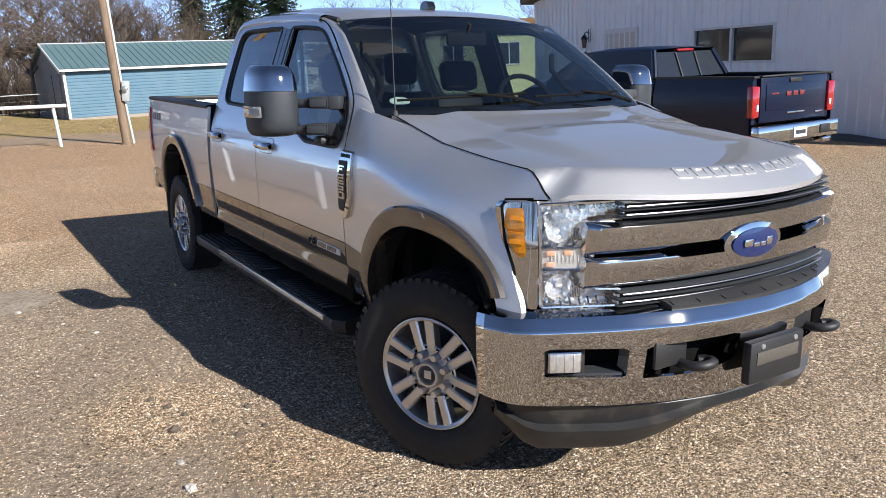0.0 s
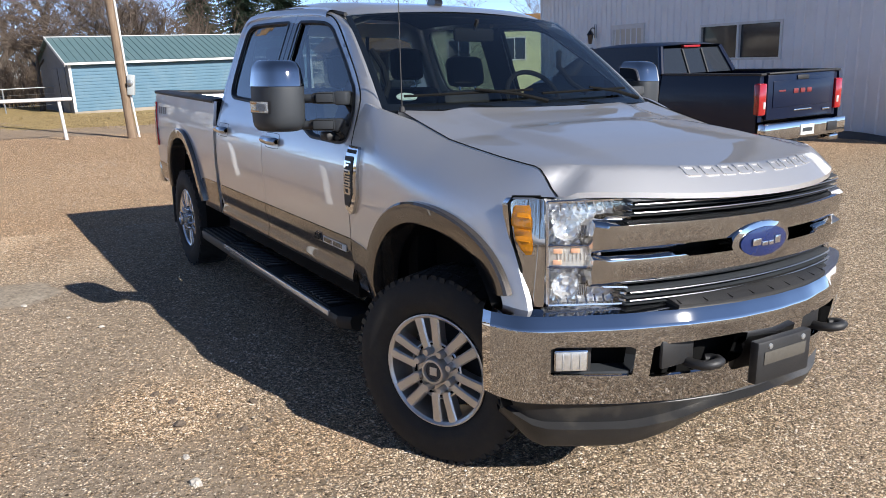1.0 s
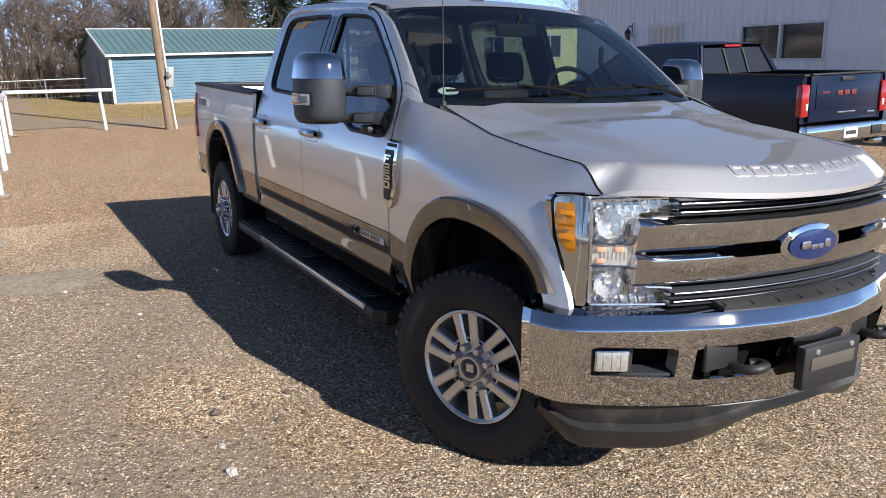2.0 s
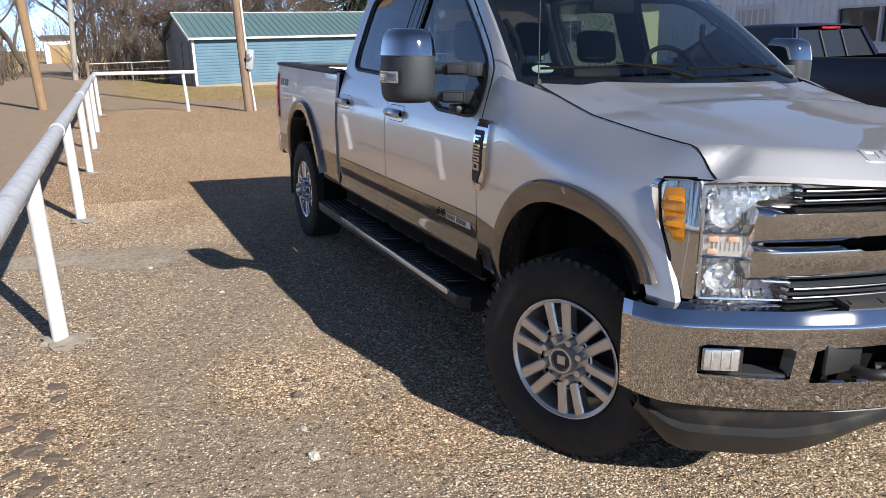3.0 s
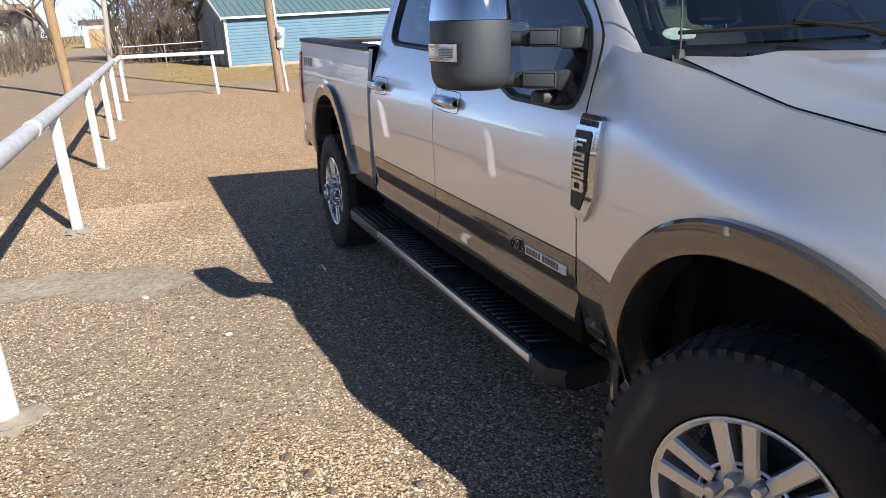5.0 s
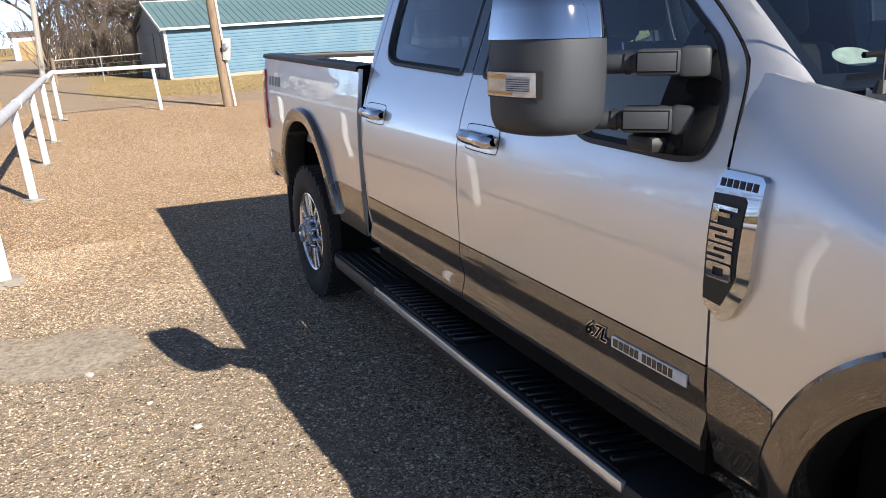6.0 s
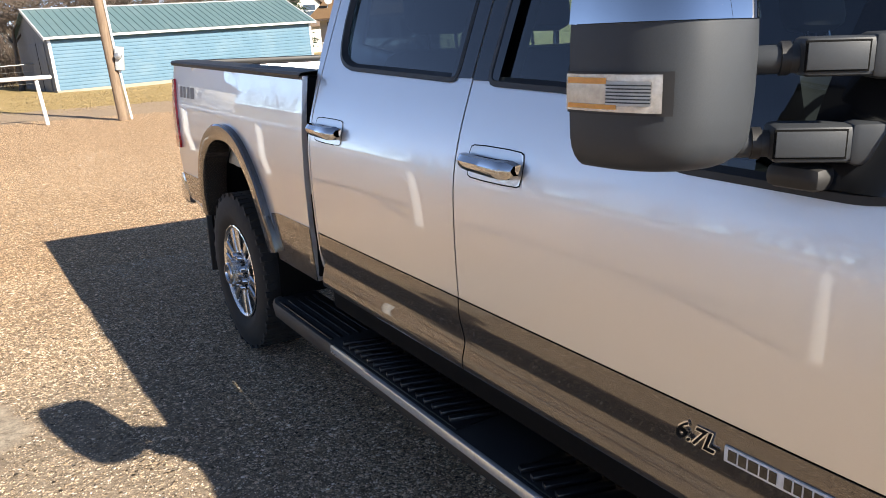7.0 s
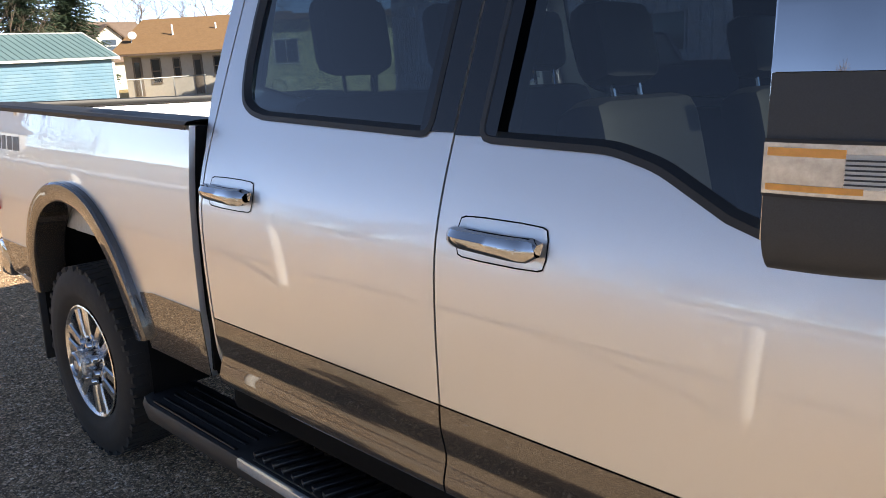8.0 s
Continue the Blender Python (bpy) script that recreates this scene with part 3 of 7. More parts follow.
# ---- blue garage ----
def build_shed():
    ang = 7.0
    L, D, H, R = 13.15, 6.0, 2.44, 1.20
    t = thing("garage", "long blue metal-sided garage with teal ribbed roof and white trim", "garage", (2.10, 38.4, -0.31), ang)
    # ground follows the slope along the wall
    part("wall", bx((0.02, 0.02, -0.4), (L - 0.02, 0.10, H), 0), M_BLUEWALL, t)
    wall_back = part("wall", bx((0.02, D - 0.10, -0.4), (L - 0.02, D - 0.02, H), 0), M_BLUEWALL, t)
    n = 15
    for k in range(n):
        z0 = 0.08 + k * (H - 0.12) / n
        bm = bmesh.new()
        h = (H - 0.12) / n
        prof = [(0.0, 0.0), (-0.013, 0.008), (-0.016, h * 0.45), (-0.013, h * 0.88), (0.0, h * 0.95), (0.0, h)]
        loft(bm, [[(0.02, 0.02 + a, z0 + b) for a, b in prof], [(L - 0.02, 0.02 + a, z0 + b) for a, b in prof]])
        part("siding_panel", bm, M_BLUEWALL, t, sharp=20)
    for x, s in ((0.0, -1), (L, 1)):
        bm = bmesh.new()
        pts = [(x, 0.02, -0.4), (x, D - 0.02, -0.4), (x, D - 0.02, H), (x, D / 2, H + R), (x, 0.02, H)]
        f = bm.faces.new([bm.verts.new(p) for p in pts])
        r = bmesh.ops.extrude_face_region(bm, geom=[f])
        for v in r["geom"]:
            if isinstance(v, bmesh.types.BMVert):
                v.co.x -= s * 0.08
        part("gable_wall", bm, M_GABLE, t, "grey weathered gable end")
        if s < 0:
            part("garage_door", bx((-0.05, 0.7, -0.05), (-0.003, 3.4, 2.15), 0.01), M_GABLE, t, "grey plank double door")
            part("door_trim", bx((-0.06, 2.02, -0.05), (-0.05, 2.08, 2.15), 0.0), M_DARK, t)
    for s in (0, 1):
        ye, yr = (-0.25, D / 2) if s == 0 else (D + 0.25, D / 2)
        ze, zr = H - 0.09, H + R
        bm = bmesh.new()
        lo, hi = Vector((0, ye, ze)), Vector((0, yr, zr))
        up = Vector((0, -(zr - ze), (yr - ye))).normalized() * (1 if s == 0 else -1)
        a, b = Vector((-0.2, 0, 0)), Vector((L + 0.2, 0, 0))
        loft(bm, [[lo + a, lo + b, lo + b + up * 0.05, lo + a + up * 0.05], [hi + a, hi + b, hi + b + up * 0.05, hi + a + up * 0.05]], closed_u=True)
        roof = part("roof", bm, M_TEAL, t)
        if s == 0:
            k = 0.1
            while k < L:
                bm = bmesh.new()
                w = 0.03
                loft(bm, [[p + Vector((k - w, 0, 0)) + up * 0.05, p + Vector((k - w * 0.5, 0, 0)) + up * 0.085, p + Vector((k + w * 0.5, 0, 0)) + up * 0.085, p + Vector((k + w, 0, 0)) + up * 0.05] for p in (lo, hi)])
                part("roof_rib", bm, M_TEAL, roof, sharp=20)
                k += 0.34
    part("fascia", bx((-0.22, -0.29, H - 0.16), (L + 0.22, -0.25, H - 0.055), 0.0), M_WHITE, t)
    part("ridge_cap", bx((-0.22, D / 2 - 0.12, H + R + 0.035), (L + 0.22, D / 2 + 0.12, H + R + 0.075), 0.01), M_WHITE, t)
    for x in (-0.02, L - 0.10):
        part("corner_trim", bx((x, -0.012, -0.3), (x + 0.12, 0.10, H - 0.02), 0.0), M_WHITE, t)
    for x in (-0.24, L + 0.20):
        bm = bmesh.new()
        p0, p1 = Vector((x, -0.28, H - 0.12)), Vector((x, D / 2, H + R + 0.04))
        loft(bm, [[p + Vector((a, 0, c)) for a, c in ((0, -0.10), (0.04, -0.10), (0.04, 0.06), (0, 0.06))] for p in (p0, p1)], closed_u=True)
        part("rake_trim", bm, M_WHITE, t)
    part("foundation", bx((-0.03, -0.05, -0.5), (L + 0.03, D + 0.05, 0.07), 0), M_CONCRETE, t)


build_shed()


# ---- trees ----
def limb_tree(seed, height, spread_, trunk_r, levels=4, thin=0.012, kids=(5, 5, 5, 4), up=0.35):
    """A bare tree: tapered limbs that fork into fine twigs. Returns the trunk and limbs as two bmeshes."""
    rng = random.Random(seed)
    wood, twig = bmesh.new(), bmesh.new()

    def grow(p, d, length, r, level):
        n = 4 if level == 0 else 3
        pts, rad = [p], [r]
        q, w = p.copy(), d.copy()
        for k in range(n):
            w = (w + Vector((rng.gauss(0, 0.16), rng.gauss(0, 0.16), rng.gauss(0.03 if level else 0.0, 0.12)))).normalized()
            q = q + w * (length / n)
            pts.append(q.copy())
            rad.append(max(thin * 0.6, r * (1 - 0.62 * (k + 1) / n)))
        tube(wood if level < 2 else twig, pts, rad, 7 if level == 0 else (5 if level == 1 else 3), caps=False)
        if level >= levels:
            return
        for k in range(kids[min(level, len(kids) - 1)]):
            f = rng.uniform(0.3, 1.0) if level else rng.uniform(0.35, 1.0)
            i = min(n - 1, int(f * n))
            base = pts[i].lerp(pts[i + 1], f * n - i if i < n - 1 else 0.7)
            a = rng.uniform(0, 2 * math.pi)
            out = Vector((math.cos(a), math.sin(a), 0)) * spread_
            nd = (w * 0.6 + out + Vector((0, 0, up))).normalized()
            grow(base, nd, length * rng.uniform(0.5, 0.75), max(thin * 0.8, rad[i] * 0.55), level + 1)

    grow(Vector((0, 0, -0.1)), Vector((0, 0, 1)), height * 0.42, trunk_r, 0)
    return wood, twig


def plant_bare(name, at, seed, height, label, spread_=0.8, trunk=0.22, levels=4, kids=(6, 6, 6, 5), thin=0.02, cat="tree", group="bare trees", up=0.35):
    t = thing(name, label, cat, (at[0], at[1], ground_z(*at)), group=group)
    wood, twig = limb_tree(seed, height, spread_, trunk, levels, thin, kids, up)
    part("trunk", wood, M_BARK, t)
    part("crown", twig, M_TWIG, t, "bare brown twigs")
    return t


def spruce(at, height, seed, width=0.2):
    t = thing("spruce_tree", "tall dark green spruce with drooping layered branches", "tree", (at[0], at[1], ground_z(*at)), group="spruces")
    rng = random.Random(seed)
    part("trunk", tb([(0, 0, -0.1), (0, 0, height * 0.5), (0, 0, height)], [0.25, 0.15, 0.03], 8), M_BARK, t)
    verts, faces = [], []
    layers = int(height * 3.2)
    for k in range(layers):
        f = k / layers
        z = height * (0.08 + 0.92 * f)
        r = height * width * (1 - f) ** 0.85 * rng.uniform(0.8, 1.15) + 0.12
        for _ in range(max(6, int(24 * (1 - f) + 6))):
            a = rng.uniform(0, 6.283)
            rr = r * rng.uniform(0.65, 1.1)
            d = Vector((math.cos(a), math.sin(a), 0))
            s = Vector((-d.y, d.x, 0))
            for j in range(7):
                g0 = (j + rng.random()) / 7
                c = d * rr * g0 + Vector((0, 0, z - 0.32 * rr * g0 ** 1.3 + 0.1 * rr * g0 ** 3 + rng.gauss(0, 0.05)))
                w = (0.20 + 0.20 * rng.random()) * (1.15 - 0.4 * g0)
                for side in (-1, 1):
                    tip = c + s * side * w * rng.uniform(0.8, 1.6) + d * w * rng.uniform(0.3, 1.0) - Vector((0, 0, w * rng.uniform(0.1, 0.7)))
                    b0 = len(verts)
                    verts += [c - d * w * 0.3, c + d * w * 0.35, tip, c + Vector((0, 0, w * 0.25))]
                    faces += [(b0, b0 + 1, b0 + 2), (b0, b0 + 3, b0 + 2)]
    me = bpy.data.meshes.new("crown")
    me.from_pydata(verts, [], faces)
    me.materials.append(M_NEEDLE)
    c = new("crown", me)
    c.parent = t


def thicket(name, x0, x1, y0, y1, count, height, seed, label):
    """Many thin bare stems growing close together."""
    rng = random.Random(seed)
    bm = bmesh.new()
    for _ in range(count):
        x, y = rng.uniform(x0, x1), rng.uniform(y0, y1)
        h = height * rng.uniform(0.45, 1.1)
        z = ground_z(x, y)
        p = Vector((x, y, z - 0.05))
        d = Vector((rng.gauss(0, 0.25), rng.gauss(0, 0.25), 1)).normalized()
        pts = [p]
        for k in range(4):
            d = (d + Vector((rng.gauss(0, 0.12), rng.gauss(0, 0.12), 0))).normalized()
            pts.append(pts[-1] + d * h / 4)
        r = 0.02 + 0.015 * rng.random()
        tube(bm, pts, [r, r * 0.85, r * 0.7, r * 0.5, r * 0.25], 3, caps=False)
        for k in range(9):
            i = rng.randint(1, 3)
            b = pts[i].lerp(pts[i + 1], rng.random())
            e = (d + Vector((rng.gauss(0, 0.7), rng.gauss(0, 0.7), 0.3))).normalized()
            l = h * rng.uniform(0.12, 0.35)
            m1 = b + e * l * 0.5 + Vector((rng.gauss(0, 0.03), 0, 0))
            tube(bm, [b, m1, b + e * l + Vector((0, 0, 0.1 * l))], [r * 0.5, r * 0.38, r * 0.2], 3, caps=False)
    ob = part(name, bm, M_TWIG)
    tagged(ob, label, "bush", kind="stuff")


def build_plants():
    plant_bare("bare_tree", (-0.5, 50.0), 3, 11.0, "wide bare deciduous tree with dense brown twigs", 1.0, 0.30)
    plant_bare("bare_tree", (5.5, 52.0), 8, 12.5, "wide bare deciduous tree with dense brown twigs", 1.0, 0.34)
    plant_bare("bare_tree", (11.0, 55.0), 12, 11.5, "wide bare deciduous tree with dense brown twigs", 1.0, 0.30)
    plant_bare("bare_tree", (1.0, 42.5), 21, 7.5, "small bare tree leaning beside the garage", 1.2, 0.15, up=0.15)
    plant_bare("bare_tree", (-6.5, 55.0), 33, 10.0, "bare tree behind the alley", 0.9, 0.25)
    plant_bare("bare_tree", (-9.0, 40.0), 35, 8.0, "bare tree at the edge of the alley", 0.7, 0.2)
    plant_bare("bare_tree", (-12.0, 50.0), 37, 9.0, "bare tree behind the alley", 0.8, 0.2)
    for k, (x, y, h) in enumerate(((33, 75, 12), (39, 72, 13), (46, 70, 11), (27, 80, 12), (52, 62, 12), (57, 56, 11))):
        plant_bare("bare_tree", (x, y), 50 + k, h, "pale bare tree far behind the houses", 0.8, 0.25, levels=4, kids=(5, 4, 4, 3), thin=0.02)
    spruce((13.6, 57.3), 14.0, 4, 0.16)
    spruce((16.9, 57.0), 18.0, 5, 0.18)
    spruce((21.8, 62.0), 17.5, 6, 0.18)
    thicket("bare_bushes", -2.6, 2.2, 45.0, 49.0, 45, 3.0, 3, "dense thicket of bare brown bushes")
    thicket("bare_bushes", -3.5, 14.0, 49.5, 55.0, 620, 6.0, 4, "dense thicket of bare brown bushes")
    thicket("bare_bushes", -11.0, -6.8, 38.0, 60.0, 200, 2.2, 5, "low dry brush along the alley")
    plant_bare("bare_tree", (8.5, 50.5), 61, 11.0, "wide bare deciduous tree with dense brown twigs", 1.0, 0.28)
    plant_bare("bare_tree", (2.5, 55.0), 62, 13.0, "wide bare deciduous tree with dense brown twigs", 1.0, 0.32)
    plant_bare("bare_tree", (-3.0, 53.0), 63, 11.0, "wide bare deciduous tree with dense brown twigs", 1.0, 0.28)
    # rows of trees and brush on the far side of the alley
    for k, y in enumerate((-22, -10, 1, 12, 24)):
        plant_bare("bare_tree", (-20.5 - 3.0 * (k % 2), y), 70 + k, 9.0, "bare tree on the far side of the alley", 1.0, 0.25, kids=(5, 5, 5, 4), thin=0.03)
    thicket("bare_bushes", -22.5, -17.5, -30.0, 34.0, 800, 4.6, 6, "tall bare brush on the far side of the alley")
    thicket("far_woods", -75.0, 30.0, 165.0, 190.0, 1300, 8.5, 16, "distant line of bare brown trees")
    rng = random.Random(9)
    verts, faces = [], []
    for k in range(26000):
        if k % 3:
            x, y = rng.uniform(-1.5, 16), rng.uniform(24.5, 37)
            if rng.random() > 0.75 + noise.noise(Vector((x * 0.5, y * 0.5, 0))):
                continue
        else:
            x, y = rng.uniform(-14, -7.5), rng.uniform(22, 60)
        if 24.5 < y < 26.5 and rng.random() < 0.6:
            continue
        h = rng.uniform(0.02, 0.06) * (2.2 if x < -7 and rng.random() < 0.3 else 1)
        if y > 36 and x > 0:
            h *= 2
        a = rng.uniform(0, 6.28)
        w = 0.012
        z = ground_z(x, y)
        b0 = len(verts)
        verts += [(x - w * math.cos(a), y - w * math.sin(a), z), (x + w * math.cos(a), y + w * math.sin(a), z), (x + rng.gauss(0, 0.05), y + rng.gauss(0, 0.05), z + h)]
        faces.append((b0, b0 + 1, b0 + 2))
    me = bpy.data.meshes.new("dry_grass")
    me.from_pydata(verts, [], faces)
    me.materials.append(M_STRAW)
    tagged(new("dry_grass", me), "short dry yellow winter grass", "grass", kind="stuff")


build_plants()


# ---- houses and buildings ----
def window_unit(parent, lo, hi, axis_y, trim, pane, mull=1, name="window", rails=1):
    """A framed window set on a wall that faces -y of its thing; axis_y is the wall's face."""
    (x0, z0), (x1, z1) = lo, hi
    w = 0.07
    bm = bmesh.new()
    for a, b in (((x0, z0), (x1, z0 + w)), ((x0, z1 - w), (x1, z1)), ((x0, z0 + w), (x0 + w, z1 - w)), ((x1 - w, z0 + w), (x1, z1 - w))):
        box(bm, (a[0], axis_y - 0.05, a[1]), (b[0], axis_y + 0.02, b[1]))
    for k in range(1, mull + 1):
        xm = x0 + (x1 - x0) * k / (mull + 1)
        box(bm, (xm - 0.025, axis_y - 0.045, z0 + w), (xm + 0.025, axis_y + 0.02, z1 - w))
    if rails:
        zm = (z0 + z1) / 2
        if mull == 0:
            box(bm, (x0 + w, axis_y - 0.045, zm - 0.025), (x1 - w, axis_y + 0.02, zm + 0.025))
    win = part(name, bm, trim, parent)
    part("pane", bx((x0 + w, axis_y - 0.015, z0 + w), (x1 - w, axis_y - 0.005, z1 - w)), pane, win)
    return win


def gable_house(name, label, at, turn, L, D, H, R, wall, roofm, over=0.45, thick=0.14, group=""):
    t = thing(name, label, "house", (at[0], at[1], ground_z(*at)), turn, group)
    bm = bmesh.new()
    prof = [(0, -0.5), (D, -0.5), (D, H), (D / 2, H + R), (0, H)]
    loft(bm, [[(x, y, z) for y, z in prof] for x in (0, L)], closed_u=True)
    for x in (0, L):
        bm.faces.new([v for v in bm.verts if abs(v.co.x - x) < 1e-6])
    part("wall", bm, wall, t, smooth=False)
    for s in (0, 1):
        ye = -over if s == 0 else D + over
        k = over * R / (D / 2)
        p0, p1 = Vector((0, ye, H - k)), Vector((0, D / 2, H + R))
        bm = bmesh.new()
        loft(bm, [[p + Vector((a, 0, c)) for a, c in ((-over, 0.01), (L + over, 0.01), (L + over, thick), (-over, thick))] for p in (p0, p1)], closed_u=True)
        bm.faces.new([bm.verts[i] for i in range(4)]) if bm.verts.ensure_lookup_table() is None else None
        part("roof", bm, roofm, t, smooth=False)
    return t


def build_houses():
    # cream house behind the garage
    t = gable_house("house", "cream house with a low tan shingled roof", (19.3, 48.0), -55, 9, 8.0, 2.78, 1.9, M_CREAM, M_TANROOF, 0.6)
    for x0, x1, z0, z1 in ((1.75, 2.4, 0.8, 2.3), (3.2, 3.7, 1.15, 2.3), (5.8, 6.5, 1.1, 2.3)):
        window_unit(t, (x0, z0), (x1, z1), 0.0, M_BOARD, M_DARKGLASS, 0)
    for x0 in (0.55, 4.5):
        d = part("door", bx((x0, -0.04, 0.1), (x0 + 0.6, 0.02, 2.4), 0.01), M_BOARD, t, "dark wooden door")
        part("door_pane", bx((x0 + 0.12, -0.06, 1.2), (x0 + 0.48, -0.042, 2.1)), M_DARKGLASS, d)
    for x, y in ((2.6, 1.6), (5.2, 2.2)):
        part("roof_vent", tb([(x, y, 3.3), (x, y, 4.3)], 0.06, 8), M_WHITE, t)
    part("gutter", bx((-0.6, -0.72, 2.50), (9.6, -0.62, 2.60)), M_BROWNROOF, t)
    # taller brown-roofed house with dormer and chimney
    t = gable_house("house", "older house with brown roof, brick chimney and cream dormer", (23.2, 66.0), -4, 7, 9, 2.5, 3.1, M_CREAM, M_BROWNROOF, 0.4)
    part("chimney", bx((0.2, 3.8, 4.6), (1.0, 4.5, 6.7), 0.02), M_BRICK, t, "red brick chimney")
    bm = bmesh.new()
    prof = [(2.2, 2.4), (4.4, 2.4), (4.4, 4.3), (3.3, 5.2), (2.2, 4.3)]
    loft(bm, [[(x, y, z) for x, z in prof] for y in (0.4, 4.0)], closed_u=True)
    bm.faces.new([v for v in bm.verts if abs(v.co.y - 0.4) < 1e-6])
    dm = part("dormer", bm, M_CREAM, t, smooth=False)
    for s in (-1, 1):
        bm = bmesh.new()
        p0, p1 = Vector((3.3 + s * 1.4, 0, 4.05)), Vector((3.3, 0, 5.24))
        loft(bm, [[p + Vector((0, y, c)) for y, c in ((0.1, 0), (4.0, 0), (4.0, 0.14), (0.1, 0.14))] for p in (p0, p1)], closed_u=True)
        bm.faces.new([v for v in bm.verts if abs(v.co.y - 0.1) < 1e-6])
        part("dormer_roof", bm, M_BROWNROOF, dm, smooth=False)
    window_unit(t, (2.65, 3.0), (3.95, 4.2), 0.38, M_WHITE, M_DARKGLASS, 0)
    dish = thing("satellite_dish", "grey satellite dish on a roof mast", "satellite dish", (20.1, 48.3, 3.0))
    bm = lathe([(0.0, 0.0), (0.02, 0.14), (0.05, 0.26), (0.06, 0.26), (0.03, 0.14), (0.01, 0.0)], 20, pose(0, -0.2, 0.4, 0, 25, 60))
    part("dish", bm, M_METERBOX, dish)
    part("mast", tb([(0, 0, -0.6), (0, 0, 0.4)], 0.03, 8), M_GALV, dish)
    # chain link fence in front of the house
    f = thing("chain_fence", "galvanised chain-link fence before the cream house", "fence", (15.6, 42.5, ground_z(17, 45)))
    part("top_rail", tb([(0, 0, 1.2), (6.4, 0.8, 1.2)], 0.03, 8), M_GALV, f)
    for k in range(4):
        part("post", tb([(k * 2.1, k * 0.2625, 0), (k * 2.1, k * 0.2625, 1.25)], 0.035, 8), M_GALV, f)
    bm = bmesh.new()
    for k in range(44):
        x = k * 0.145
        tube(bm, [(x, x * 0.125, 0.02), (min(6.4, x + 0.9), min(6.4, x + 0.9) * 0.125, 1.18)], 0.005, 3, caps=False)
        tube(bm, [(x, x * 0.125, 1.18), (min(6.4, x + 0.9), min(6.4, x + 0.9) * 0.125, 0.02)], 0.005, 3, caps=False)
    tagged(part("mesh", bm, M_GALV, f), kind="stuff")
    # small garden fence and pale gable behind the thicket
    f = thing("wire_fence", "wire fence with wooden corner post", "fence", (-2.8, 39.5, ground_z(-1, 40) - 0.02))
    part("post", tb([(0, 0, 0), (0, 0, 1.28)], 0.08, 10), M_POLE, f)
    part("post", tb([(2.05, 0.65, 0), (2.05, 0.65, 1.16)], 0.03, 8), M_GALV, f)
    part("top_rail", tb([(0, 0, 1.16), (4.4, 1.4, 1.16)], 0.025, 8), M_GALV, f)
    for z in (0.3, 0.6, 0.85):
        part("wire", tb([(0, 0, z), (4.4, 1.4, z)], 0.006, 4), M_GALV, f)
    t = gable_house("house", "small white-gabled outbuilding behind bare bushes", (1.8, 62.0), 90, 4.0, 2.5, 2.25, 0.72, M_WHITE, M_BROWNROOF, 0.25)
    f = thing("board_fence", "weathered brown board fence behind bare bushes", "fence", (-1.6, 58.5, ground_z(0, 58) - 0.02))
    for k in range(22):
        h = 1.62 + 0.06 * math.sin(k * 2.3)
        part("board", bx((k * 0.19, 0.015 * (k % 2), 0), (k * 0.19 + 0.165, 0.025 + 0.015 * (k % 2), h)), M_BOARD, f)
    for z in (0.4, 1.3):
        part("fence_rail", bx((0, 0.042, z), (4.2, 0.09, z + 0.09)), M_BOARD, f)
    t = gable_house("garage", "yellow-doored white garage at the end of the alley", (-8.0, 110.0), 4, 4.6, 7, 2.9, 0.5, M_WALLWHITE, M_BROWNROOF, 0.3)
    part("garage_door", bx((0.6, -0.06, 0.0), (3.4, -0.01, 2.3), 0.02), plain("yellow_door_paint", (0.30, 0.20, 0.09), 0.6), t, "yellow panelled garage door")
    t = thing("building", "flat-roofed brick commercial building beyond the alley", "building", (-28.5, 150.0, 0), 5)
    part("wall", bx((0, 0, 0), (11, 10, 7.2)), M_BRICK, t)
    part("parapet", bx((-0.15, -0.15, 7.2), (11.15, 10.15, 7.6)), M_CREAM, t)
    part("pilaster", bx((10.2, -0.2, 0), (11.1, -0.01, 7.2)), M_WHITE, t)
    for x in (1.4, 4.2, 7.0):
        window_unit(t, (x, 4.3), (x + 1.4, 6.2), -0.01, M_WHITE, M_DARKGLASS, 1)
    t = gable_house("house", "low white building across the alley", (-18.5, 58.0), -8, 9, 8, 2.6, 0.9, M_CREAM, M_BROWNROOF, 0.3)
    wl = part("retaining_wall", bx((-9.6, 44.0, -0.3), (-9.3, 56.0, 1.25), 0.03), M_CONCRETE)
    tagged(wl, "low pale concrete wall beside the alley", "wall")
    # pale yellow building beyond the truck
    t = thing("building", "pale yellow stucco building with dark windows", "building", (20.9, 36.1, -0.42), -38)
    part("wall", bx((0, 0, -0.3), (14, 3, 3.9)), M_YELLOW, t)
    part("roof", bx((-0.3, -0.6, 3.9), (14.5, 3.4, 4.2)), M_TANROOF, t)
    for x in (1.0, 4.2, 8.5):
        window_unit(t, (x, 1.7), (x + 1.3, 3.0), 0.0, M_WHITE, M_DARKGLASS, 1)


build_houses()


